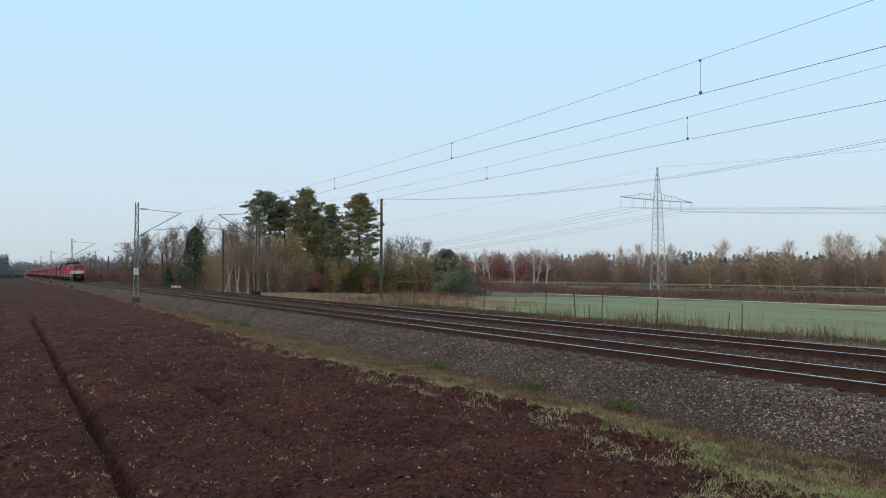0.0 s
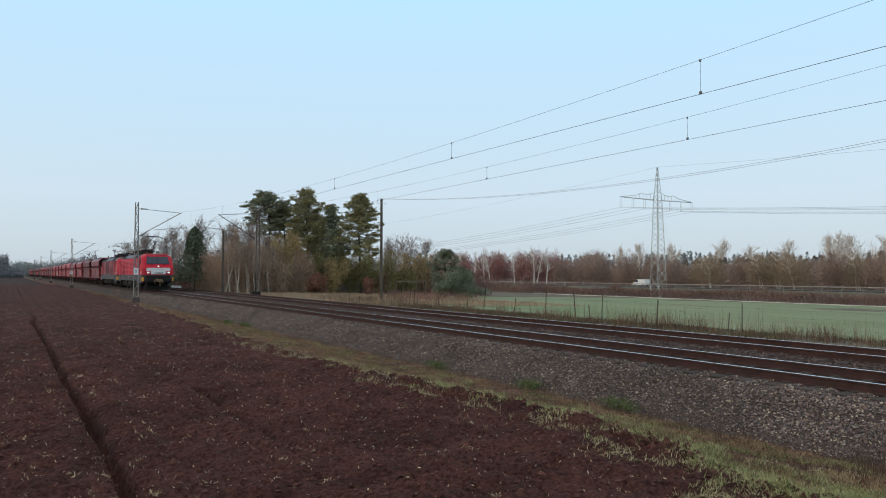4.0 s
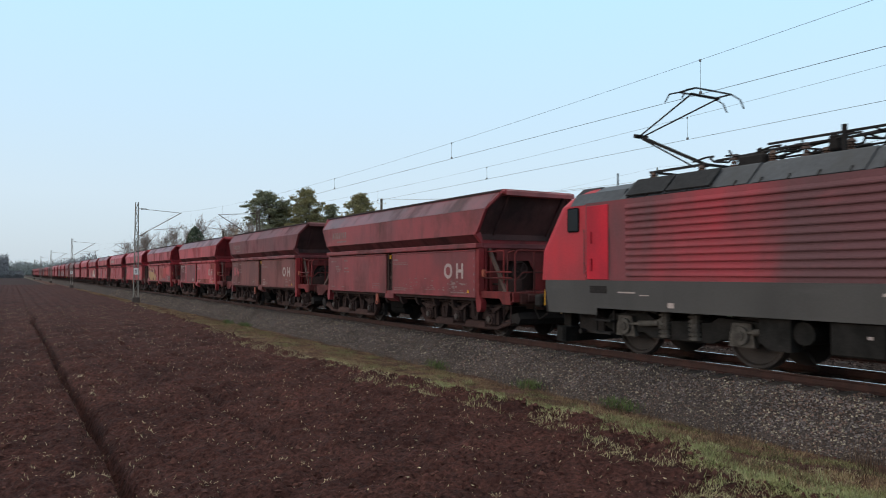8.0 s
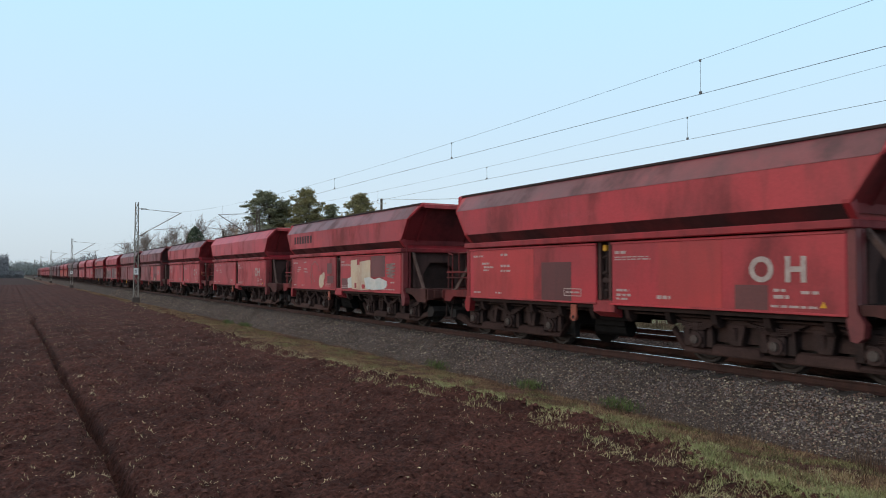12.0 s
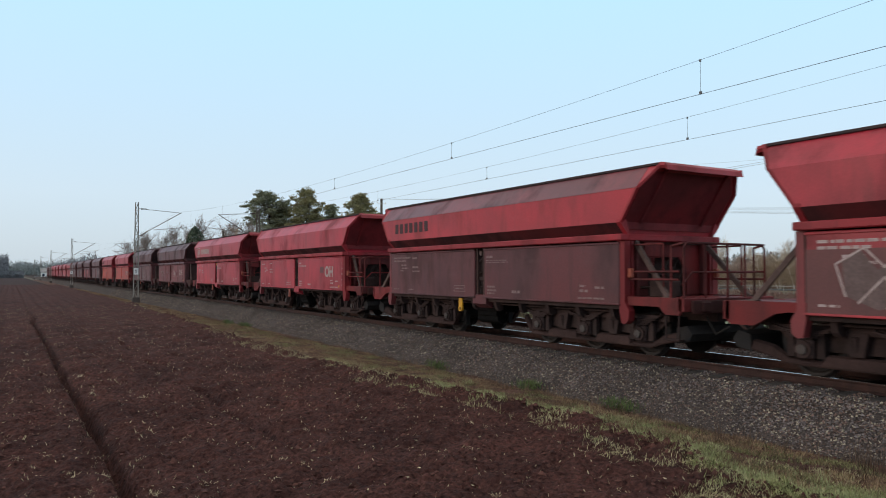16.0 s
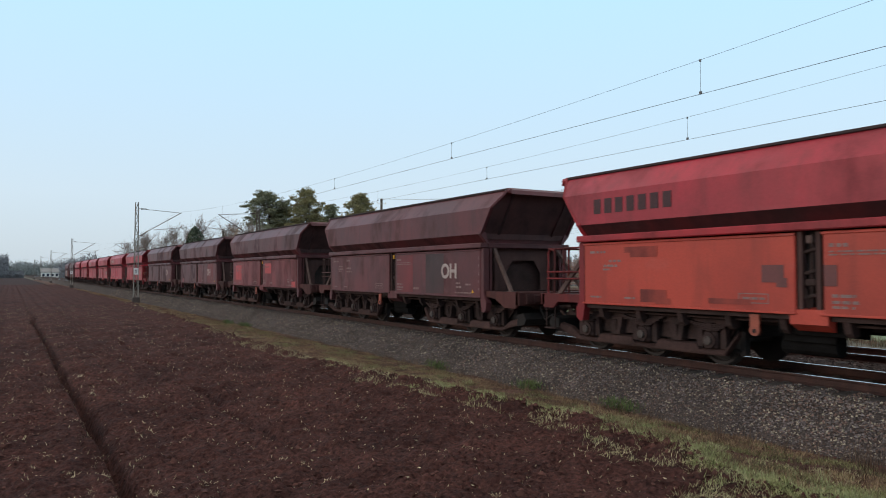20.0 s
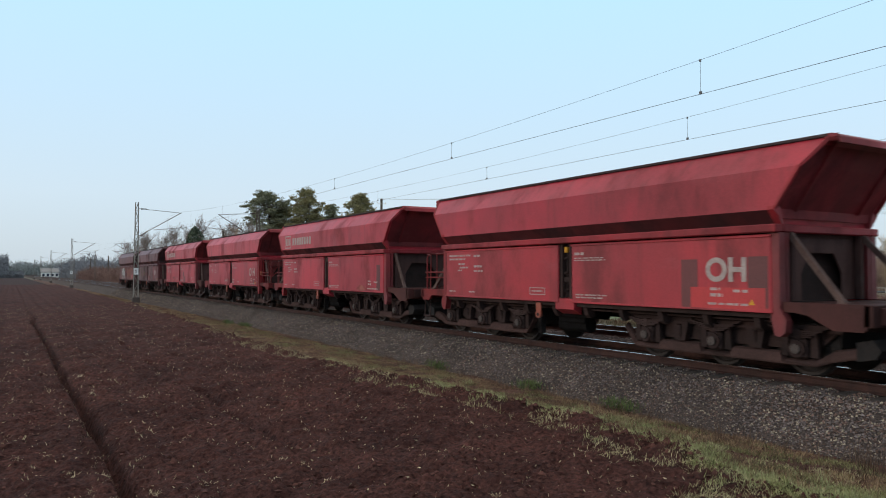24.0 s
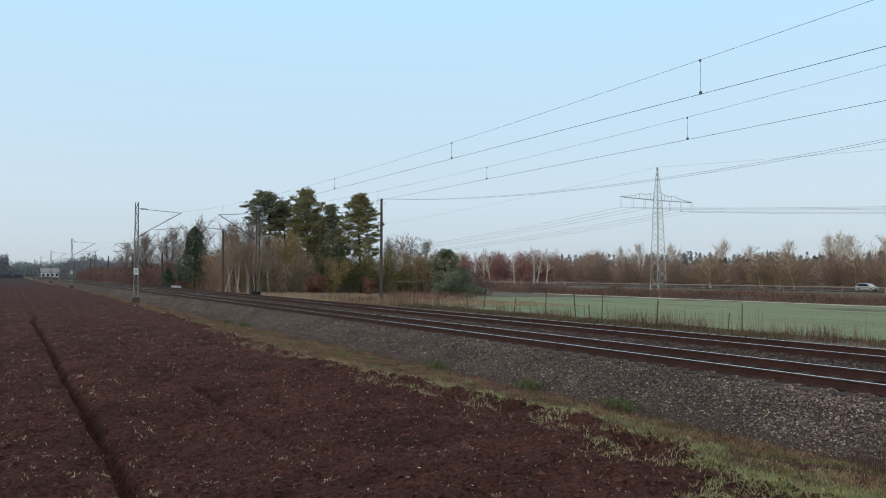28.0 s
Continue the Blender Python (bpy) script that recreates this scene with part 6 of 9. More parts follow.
def bogie_of(wagon, y):
    """A three-axle bogie whose long end points away from the wagon's middle."""
    b = shared("bogie", "bogie", P_UNDER, wagon, b_bogie, "grimy three-axle bogie")
    b.matrix_local = Matrix.Translation((0, y, 0)) @ (Matrix() if y > 0 else MIRROR)
    shared("bolster", "bolster", P_BLACK, b, b_bolster)
    shared("brakegear", "brake_rigging", P_BLACK, b, b_brakegear)
    shared("headstock", "headstock", P_BLACK, b, b_headstock)
    for s in (-1, 1):
        ch = shared("chord" + str(s), "lower_chord", P_DUST, b, lambda bm: (b_chord(bm), s < 0 and (bmesh.ops.scale(bm, vec=(-1, 1, 1), verts=bm.verts), bmesh.ops.reverse_faces(bm, faces=bm.faces))), "rust-dusted lower chord")
    for k in AXLES:
        wheels_of(b, k, 0.46, "wheel")
        for s in (-1, 1):
            m = Matrix.Translation((0, k, 0.46)) @ (Matrix() if s > 0 else MIRROR)
            ax = turned(shared("axlebox", "axle_box", P_UNDER, b, b_axlebox), m)
            shared("cap", "axle_cap", P_CAP, ax, b_cap)
            shared("spring", "leaf_spring", P_UNDER, ax, b_spring).location = (0, 0, 0.33)
    return b


# ---- lettering and paint marks ----
def text_mesh(body, size):
    cu = bpy.data.curves.new("letters", "FONT")
    cu.body, cu.size, cu.align_x, cu.align_y, cu.extrude, cu.offset = body, size, "CENTER", "CENTER", 0.002, size * 0.035
    tmp = new("letters", cu)
    me = bpy.data.meshes.new_from_object(tmp.evaluated_get(bpy.context.evaluated_depsgraph_get()))
    bpy.data.objects.remove(tmp)
    return me


FACE = Matrix(((0, 0, -1, 0), (-1, 0, 0, 0), (0, 1, 0, 0), (0, 0, 0, 1)))
LETTERS = {}


def letters(parent, body, size, y, z, material, x=-1.508, wide=1.0):
    k = (body, size, material.name)
    if k not in LETTERS:
        LETTERS[k] = text_mesh(body, size)
        LETTERS[k].materials.append(material)
    ob = new("lettering", LETTERS[k])
    ob.parent = parent
    ob.matrix_local = Matrix.Translation((x, y, z)) @ FACE @ Matrix.Diagonal((wide, 1, 1, 1))
    return ob


def marks(parent, name, rects, material, x=-1.504, label="", t=0.003):
    """Flat painted marks on the side: (y centre, z centre, length, height)."""
    bm = bmesh.new()
    for y, z, w, h in rects:
        box(bm, x - t, x, y - w / 2, y + w / 2, z - h / 2, z + h / 2)
    return part(name, bm, material, parent, label)


def splash(parent, name, shapes, material, x=-1.506, seed=1, label="", t=0.003):
    """Sprayed blots with an uneven outline: (y, z, ry, rz)."""
    rng = np.random.default_rng(seed)
    bm = bmesh.new()
    for y, z, ry, rz in shapes:
        k = 18
        pts = [(y + ry * math.cos(6.283 * i / k) * rng.uniform(0.86, 1.1), z + rz * math.sin(6.283 * i / k) * rng.uniform(0.86, 1.1)) for i in range(k)]
        extrude(bm, pts, "x", x - t, x)
        t += 0.0006
    return part(name, bm, material, parent, label)


def loops(parent, name, shapes, material, x=-1.508, r=0.022, label=""):
    """Sprayed outlines: ovals (y, z, ry, rz)."""
    bm = bmesh.new()
    for y, z, ry, rz in shapes:
        k = 12
        p = [Vector((x, y + ry * math.cos(6.283 * i / k), z + rz * math.sin(6.283 * i / k))) for i in range(k)]
        for i in range(k):
            d = (p[(i + 1) % k] - p[i])
            bar(bm, p[i] - d * 0.06, p[(i + 1) % k] + d * 0.06, r * 2, 0.004) if abs(d.z) < 1e-9 else bar(bm, p[i] - d * 0.06, p[(i + 1) % k] + d * 0.06, r, r)
    return tagged(part(name, bm, material, parent, label), kind="stuff")


def strokes(parent, name, lines, material, x=-1.508, r=0.03, label="", closed=False, t=0.003):
    """Sprayed lines: each a run of (y, z) points, r half as wide as the line."""
    bm = bmesh.new()
    for pts in lines:
        pts = list(pts) + ([pts[0]] if closed else [])
        for (y0, z0), (y1, z1) in zip(pts, pts[1:]):
            ln = math.hypot(y1 - y0, z1 - z0) or 1.0
            ny, nz = -(z1 - z0) / ln * r, (y1 - y0) / ln * r
            ey, ez = (y1 - y0) / ln * r * 0.5, (z1 - z0) / ln * r * 0.5
            extrude(bm, [(y0 + ny - ey, z0 + nz - ez), (y1 + ny + ey, z1 + nz + ez), (y1 - ny + ey, z1 - nz + ez), (y0 - ny - ey, z0 - nz - ez)], "x", x - t, x)
            t += 0.00008
    return part(name, bm, material, parent, label)


def fills(parent, name, shapes, material, x=-1.506, label="", t=0.003):
    bm = bmesh.new()
    for pts in shapes:
        extrude(bm, pts, "x", x - t, x)
    return part(name, bm, material, parent, label)


def print_row(rng, y, z, length, h):
    """One line of print that cannot be read: words of uneven length."""
    out, p = [], y
    while p > y - length:
        w = min(rng.uniform(0.06, 0.20), p - (y - length))
        out.append((p - w / 2, z, w, h))
        p -= w + rng.uniform(0.02, 0.05)
    return out


def small_print(wagon, rng, dark=False, plain=False):
    rows = []
    for z, ln, h in ((2.26, 1.15, 0.05), (2.16, 0.85, 0.05)) if rng.uniform() < 0.6 else ((2.22, 0.5, 0.05),):
        rows += print_row(rng, 5.15, z, ln, h)
    for z, ln, h in ((2.02, 0.35, 0.05), (1.92, 0.45, 0.05), (1.84, 0.25, 0.04)):
        rows += print_row(rng, 4.75 - rng.uniform(0, 0.2), z, ln, h)
    if rng.uniform() < 0.7:
        for z, ln, h in ((2.24, 0.3, 0.06), (1.95, 0.4, 0.06), (1.82, 0.45, 0.05)):
            rows += print_row(rng, 3.85, z, ln, h)
    rows += print_row(rng, 5.15, 1.24, 0.35, 0.04) + print_row(rng, 4.1, 1.24, 0.3, 0.04)
    rows += [(1.0, 1.40, 0.6, 0.018), (1.0, 1.24, 0.6, 0.018), (1.29, 1.32, 0.018, 0.16), (0.71, 1.32, 0.018, 0.16)] + print_row(rng, 1.22, 1.32, 0.45, 0.04)
    rows += print_row(rng, -0.38, 2.20, 0.32, 0.06) + print_row(rng, -0.38, 2.10, 0.95, 0.025) + print_row(rng, -0.38, 2.05, 1.0, 0.025)
    if rng.uniform() < 0.6:
        rows += print_row(rng, -0.42, 1.40, 0.38, 0.05) + print_row(rng, -0.42, 1.30, 0.42, 0.05) + print_row(rng, -0.42, 1.22, 0.36, 0.04)
        rows += print_row(rng, -1.55, 1.28, 0.35, 0.07)
    else:
        rows += print_row(rng, -0.42, 1.27, 1.0, 0.03) + print_row(rng, -0.42, 1.21, 0.9, 0.03)
    rows += print_row(rng, -4.15, 1.47, 0.22, 0.05) + print_row(rng, -4.15, 1.36, 0.28, 0.06) + print_row(rng, -4.65, 1.44, 0.3, 0.05) + print_row(rng, -4.1, 1.20, 0.85, 0.04)
    marks(wagon, "data_print", rows, P_FADED if dark else P_OHF, label="illegible rows of small pale print")["kind"] = "stuff"
    if not plain:
        for j in range(5):
            marks(wagon, "edge_dash", [(-5.34, 1.3 + 0.22 * j, 0.03, 0.08)], P_FADED if dark else P_LETTER)


def word_bars(wagon, y, z, n, w, h, gap, material, x):
    marks(wagon, "company_mark", [(y - i * (w + gap), z, w, h) for i in range(n)], material, x, "row of plain bars where a company name stands")["kind"] = "stuff"


def logo(wagon, material=None):
    m = material or P_LETTER
    y, z, x = 4.55, 3.19, -1.56
    marks(wagon, "company_emblem", [(y, z + 0.265, 0.78, 0.05), (y, z - 0.265, 0.78, 0.05), (y - 0.365, z, 0.05, 0.48), (y + 0.365, z, 0.05, 0.48), (y + 0.16, z, 0.20, 0.32), (y - 0.16, z, 0.20, 0.32)], m, x, "outlined emblem box")
    word_bars(wagon, y - 0.73, z, 8, 0.215, 0.32, 0.09, m, x)


# ---- wagon ----
SIDES = (Matrix(), Matrix.Diagonal((-1, 1, 1, 1)))


def wagon_end(w, m, braked, wall_m, post_m, floor_m):
    """One end below the tub: the pierced wall, posts, struts and platform; the braked end has the handwheel and railings."""
    turned(shared("bulk", "end_wall", wall_m, w, b_bulk), m @ Matrix.Translation((0, 0.60, 0)))
    turned(shared("back", "inner_bulkhead", P_UNDER, w, b_back), m)
    turned(shared("canopy", "top_plate", P_WALL, w, b_canopy), m)
    turned(shared("platform_low" if braked else "platform", "end_platform", floor_m, w, b_platform_low if braked else b_platform), m)
    turned(shared("beam", "buffer_beam", P_FASCIA, w, b_buffer_beam), m)
    turned(shared("coupler", "coupler", P_UNDER, w, b_coupler, "heavy automatic coupler head"), m)
    turned(shared("hose", "brake_hose", P_BLACK, w, b_hose), m)
    for k in SIDES:
        turned(shared("corner_post", "corner_post", post_m, w, b_corner_post), m @ k)
        turned(shared("stanchion", "stanchion", wall_m, w, b_stanchion), m @ k)
        turned(shared("strut", "end_strut", P_STRUT, w, b_strut), m @ k)
        if braked:
            turned(shared("siderail", "side_rail", wall_m, w, b_side_rail), m @ k)
            turned(shared("grabpost", "grab_post", wall_m, w, b_grabpost), m @ k)
            for z in (1.63, 1.79):
                turned(shared("steprail" + str(z), "step_rail", wall_m, w, lambda bm: b_steprail(bm, z)), m @ k)
            turned(shared("footstep", "foot_step", P_UNDER, w, b_footstep), m @ k)
            turned(shared("hook", "lamp_bracket", P_TAG, w, b_hook), m @ k)
    if braked:
        turned(shared("rail", "end_railing", wall_m, w, b_rail), m)
        turned(shared("handwheel", "handbrake_wheel", P_UNDER, w, b_wheelring), m)
        turned(shared("brakebox", "brake_box", P_UNDER, w, b_brakebox), m)
        turned(shared("endplate", "end_plate", wall_m, w, b_endplate), m)


def hopper_wagon(num, tub, panel, label, end="plain", frame_m=None, oh=None, mark=None, patches=(), extra=None, at=None):
    w = empty("hopper_wagon", Matrix(), label, "freight wagon", "ore hopper wagons of the train")
    rng = np.random.default_rng(100 + num)
    shared("tub", "hopper_tub", tub, w, b_tub)
    if tub in (P_RED, P_BROWNRED):
        shared("topslope", "top_slope", P_TOP, w, b_top, "soot-covered upper slope")
    shared("band", "lower_band", P_BAND, w, b_band, "lower edge of the tub darkened by soot and painted shade")
    shared("rim", "tub_rim", P_RIM, w, b_rim, "sooty dark rim")
    dull = tub in (P_DARK, P_GREYBROWN, P_BROWNRED, P_DULLRED)
    shared("belt", "belt_ledge", tub if dull else P_HOOD, w, b_belt)
    for m in (Matrix(), MIRROR):
        turned(shared("lip", "end_hood", tub if dull else P_HOOD, w, b_lip), m)
        turned(shared("endsheet", "end_sheet", P_END_D if dull else P_END, w, b_endsheet, "darker sloping end sheet"), m)
        for k in (0, -1.90):
            turned(shared("endrib", "end_rib", P_END_D if dull else P_END, w, b_endrib), m @ Matrix.Translation((k, 0, 0)))
    shared("core", "hopper_slope", P_BLACK, w, b_core)
    for s in (0, 1):
        for y in (-2.81, 2.81):
            d = shared("door", "side_door", panel, w, b_door)
            shared("door_head", "door_top_rail", panel, d, lambda bm: box(bm, -0.055, 0.018, -2.56, 2.60, 2.375, 2.425, 0.012))
            shared("door_foot", "door_bottom_rail", panel, d, lambda bm: box(bm, -0.055, 0.012, -2.60, 2.60, 1.075, 1.115, 0.006))
            d.matrix_local = pose(1.5, y, 0) if s else pose(-1.5, y, 0, 0, 0, 180)
        m = MIRROR if s else Matrix()
        turned(shared("midpost", "centre_post", P_WALL, w, b_midpost), m)
        turned(shared("midfoot", "centre_foot", panel, w, b_midfoot), m)
        turned(shared("lever", "door_lever", P_UNDER, w, b_lever), m)
        turned(shared("valve", "brake_valve", P_YELLOW if num % 5 < 2 else P_STRUT, w, b_valve), m)
    red = tub not in (P_DARK, P_GREYBROWN)
    wagon_end(w, Matrix() if end == "rails" else MIRROR, True, P_FRAME if red else P_WALL, P_CORNER if red else P_DARK, P_FRAME if red else P_FASCIA)
    wagon_end(w, MIRROR if end == "rails" else Matrix(), False, P_WALL, P_BROWNRED if red else P_DARK, P_FRAME if red and end == "rails" else P_FASCIA)
    shared("sill", "underframe", P_UNDER, w, b_sill)
    shared("chute", "discharge_chute", P_UNDERSHADE, w, b_chute)
    shared("underdrum", "air_tank", P_UNDERSHADE, w, b_underdrum)
    for y in (-3.93, 3.93):
        bogie_of(w, y)
    bm = bmesh.new()
    rod(bm, (-1.47, 1.02, 0.76), (-1.41, 1.02, 0.76), 0.10, 12)
    box(bm, -1.46, -1.42, 0.93, 1.11, 0.76, 1.04)
    part("tow_eye", bm, P_YELLOW if num in (11, 13) else P_TAG, w, "round painted rope eye")
    bm = bmesh.new()
    rod(bm, (-1.475, 1.02, 0.75), (-1.465, 1.02, 0.75), 0.04, 10)
    part("eye_hole", bm, P_BLACK, w)
    small_print(w, rng, panel not in (P_BRIGHT, P_RED), not oh or panel is P_RED)
    let_m = P_OHF if panel is P_BROWNRED else P_LETTER
    if oh == "OH":
        letters(w, "OH", 0.58, at or -4.0, 1.80, let_m)
    elif oh:
        letters(w, "O", 0.58, at or -3.95, 1.80, let_m)
        letters(w, "H", 0.58, (at or -3.95) - 0.64, 1.80, let_m)
    if oh:
        bm = bmesh.new()
        extrude(bm, [(-4.97, 1.2), (-5.09, 1.2), (-5.03, 1.30)], "x", -1.508, -1.504)
        part("warning_triangle", bm, P_YELLOW, w, "small yellow warning triangle")
    if mark == "logo":
        logo(w)
    elif mark:
        word_bars(w, 4.85, 3.22, 7, *((0.13, 0.24, 0.075) if mark == "pale" else (0.22, 0.32, 0.11)), P_FADED if mark == "pale" else P_DKLET, -1.56)
        if mark == "pale":
            marks(w, "company_line", [(4.0, 2.98, 0.9, 0.06)], P_FADED, -1.56)
    for k, (mt, rc) in enumerate((mt, rc) for mt, rects in patches for rc in rects):
        marks(w, "paint_patch", [rc], mt, -1.5015 - 0.001 * k, "repainted patch", 0.0015)
    if extra:
        extra(w, rng)
    return w


def x_scratches(w, rng):
    # one word on each door, most of it washed off
    rear = [[(4.0, 1.96), (3.88, 1.48)], [(4.0, 1.96), (3.72, 1.90), (3.66, 1.62), (3.88, 1.50)], [(3.5, 1.5), (3.42, 1.95), (3.3, 1.7), (3.16, 1.97), (3.1, 1.5)], [(2.7, 1.96), (2.92, 1.94), (2.9, 1.5), (2.66, 1.52)], [(2.9, 1.74), (2.74, 1.74)],
            [(1.86, 1.7), (1.74, 1.98), (1.58, 1.66)], [(1.4, 1.7), (1.36, 1.98), (1.2, 1.8), (1.04, 1.98), (1.0, 1.7)], [(0.74, 1.96), (0.62, 1.84), (0.5, 1.98)], [(0.62, 1.84), (0.62, 1.62)]]
    front = [[(-2.02, 1.9), (-2.0, 1.52)], [(-2.2, 1.88), (-2.42, 1.56), (-2.46, 1.9)], [(-2.95, 1.9), (-2.72, 1.88), (-2.74, 1.52), (-3.0, 1.5)], [(-2.74, 1.70), (-2.92, 1.70)]]
    strokes(w, "faded_spray", rear + front, P_WORNWHITE, -1.5075, 0.032, "half washed-off white sprayed strokes")["kind"] = "stuff"
    strokes(w, "white_spray", [[(-1.34, 1.92), (-1.38, 1.5)], [(-1.36, 1.72), (-1.62, 1.78)], [(-1.62, 1.94), (-1.72, 1.5)], [(-1.8, 1.86), (-1.86, 1.6)]], P_OHF, -1.5085, 0.055, "bold white sprayed strokes")["kind"] = "stuff"


def x_drips(w, rng):
    # tall thick strokes that ran down the door
    bold = [[(-0.68, 2.17), (-0.74, 1.08)], [(-1.12, 2.18), (-1.18, 1.30)], [(-1.40, 2.16), (-1.62, 1.62), (-1.70, 1.10)], [(-2.22, 2.12), (-2.28, 1.22)], [(-3.22, 1.46), (-3.24, 1.10)]]
    thin = [[(-0.90, 2.16), (-0.95, 1.16)], [(-1.86, 2.12), (-2.05, 1.75), (-2.10, 1.12)], [(-2.22, 2.10), (-2.55, 2.20), (-2.95, 2.12), (-3.10, 1.95)], [(-2.55, 1.62), (-2.78, 1.68), (-2.62, 1.56)], [(-3.2, 1.12), (-3.45, 1.10)],
            [(3.36, 1.94), (3.18, 1.3)], [(3.1, 1.92), (2.92, 1.32), (2.8, 1.9), (2.64, 1.34)], [(2.4, 1.98), (2.36, 1.32), (2.05, 1.36)], [(2.3, 1.98), (2.02, 1.96)], [(1.6, 1.5), (1.45, 1.5), (1.5, 1.3), (1.3, 1.3)], [(1.2, 1.78), (0.95, 1.84)]]
    strokes(w, "white_spray", bold, P_WORNWHITE, -1.5085, 0.055, "bold worn white sprayed strokes")["kind"] = "stuff"
    strokes(w, "faded_spray", thin, P_WORNWHITE, -1.5075, 0.030, "half washed-off white sprayed strokes")["kind"] = "stuff"


def x_yellow_tag(w, rng):
    fills(w, "spray_shade", [[(5.3, 2.15), (4.5, 2.3), (3.9, 2.28), (3.75, 1.9), (3.45, 2.1), (2.9, 2.05), (2.6, 2.32), (2.2, 2.2), (1.2, 1.95), (0.9, 1.5), (1.2, 1.12), (2.3, 1.12), (3.6, 1.12), (4.6, 1.12), (5.2, 1.3)]], P_INK_WORN, -1.5045, "smoky grey ground of the graffiti", 0.0025)
    flame = [[(5.2, 2.02), (4.95, 1.55), (4.62, 1.68), (4.36, 1.88), (4.44, 2.18), (4.08, 2.22), (4.22, 1.8), (4.34, 1.2), (3.66, 1.14), (3.9, 1.55), (3.3, 1.9), (3.14, 1.6), (3.36, 1.14), (2.9, 1.14), (2.94, 1.56), (2.48, 2.22), (2.4, 1.79), (2.12, 1.51), (1.7, 1.77), (1.3, 1.48), (1.2, 1.14), (2.24, 1.14), (2.44, 1.36), (2.71, 1.42)]]
    flame = [flame[0][:7] + [(4.30, 1.45)] + flame[0][7:9] + flame[0][9:]]
    fills(w, "spray_paint", flame, P_FLAME, -1.5085, "worn yellow spike-lettered spray paint")
    strokes(w, "spray_outline", [[(5.2, 2.05), (4.93, 1.53)], [(4.44, 2.2), (4.06, 2.24), (4.2, 1.8)], [(2.96, 1.6), (2.47, 2.25), (2.38, 1.8)], [(2.12, 1.53), (1.7, 1.8), (1.28, 1.5)]], P_OHF, -1.5115, 0.016, "thin pale sprayed outline")["kind"] = "stuff"
    fills(w, "spray_paint", [[(-0.5, 2.2), (-1.6, 2.28), (-2.1, 2.15), (-2.2, 1.6), (-1.9, 1.3), (-1.2, 1.18), (-0.5, 1.2)]], P_CREAMWORN, -1.505, "washed-out cream spray paint")
    fills(w, "spray_paint", [[(-2.2, 2.1), (-3.2, 2.25), (-3.9, 2.1), (-3.7, 1.6), (-3.0, 1.35), (-2.2, 1.45)]], P_PINK, -1.507, "washed-out pink spray paint")
    fills(w, "spray_paint", [[(-3.7, 2.25), (-4.9, 2.28), (-5.1, 1.7), (-4.2, 1.6), (-3.7, 1.75)]], P_PATCH_R, -1.5085, "brighter red sprayed patch")


def x_red_remains(w, rng):
    strokes(w, "red_scrawl", [[(4.92, 2.08), (4.86, 1.66)], [(4.62, 2.04), (4.86, 1.88), (4.56, 1.68)], [(4.2, 2.0), (4.12, 1.62)], [(4.2, 1.98), (4.34, 1.82), (4.0, 1.80)]], P_RED, -1.506, 0.075, "red scrawl left where graffiti was scrubbed")["kind"] = "stuff"
    splash(w, "cream_blot", [(-4.85, 1.18, 0.16, 0.05), (-4.62, 1.22, 0.06, 0.06), (-3.2, 1.2, 0.05, 0.05)], P_CREAMWORN, -1.505, 32)
    y, z = -0.78, 1.30
    marks(w, "data_box", [(y, z + 0.13, 0.34, 0.025), (y, z + 0.05, 0.34, 0.02), (y, z - 0.12, 0.34, 0.02), (y - 0.16, z - 0.04, 0.02, 0.16), (y + 0.16, z - 0.04, 0.02, 0.16), (y, z - 0.03, 0.2, 0.04)], P_LETTER, -1.506, "illegible white data box")


def x_smudges(w, rng):
    marks(w, "smudge", [(3.55, 2.20, 0.75, 0.22), (3.95, 2.25, 0.3, 0.12), (3.3, 1.30, 0.7, 0.26), (3.05, 1.20, 0.4, 0.12), (1.5, 1.25, 0.9, 0.10)], P_SMUDGE, -1.505, "smudged brown overpaint")
    marks(w, "smudge", [(0.62, 1.75, 0.42, 0.30), (0.45, 1.60, 0.2, 0.16)], P_PATCH, -1.5055, "smudged dark overpaint")
    marks(w, "smudge", [(-0.40, 1.72, 0.22, 0.34)], P_PATCH, -1.5055, "smudged dark overpaint")


def x_drum(w, rng):
    splash(w, "cream_blot", [(-2.72, 1.24, 0.24, 0.17)], P_CREAM, -1.5065, 41, "cream sprayed blot")
    splash(w, "black_blot", [(-1.06, 1.32, 0.07, 0.11), (-2.37, 1.45, 0.15, 0.34)], P_INK, -1.5085, 42, "black sprayed blot")
    strokes(w, "black_line", [[(-2.5, 1.62), (-2.9, 1.66), (-3.3, 1.60), (-3.6, 1.66)]], P_INK, -1.5075, 0.03)


def x_bottom_blot(w, rng):
    splash(w, "pale_blot", [(-3.55, 1.2, 0.38, 0.10), (-3.5, 1.26, 0.2, 0.08)], P_CREAMWORN, -1.506, 51, "pale scuffed blot at the door's lower edge")


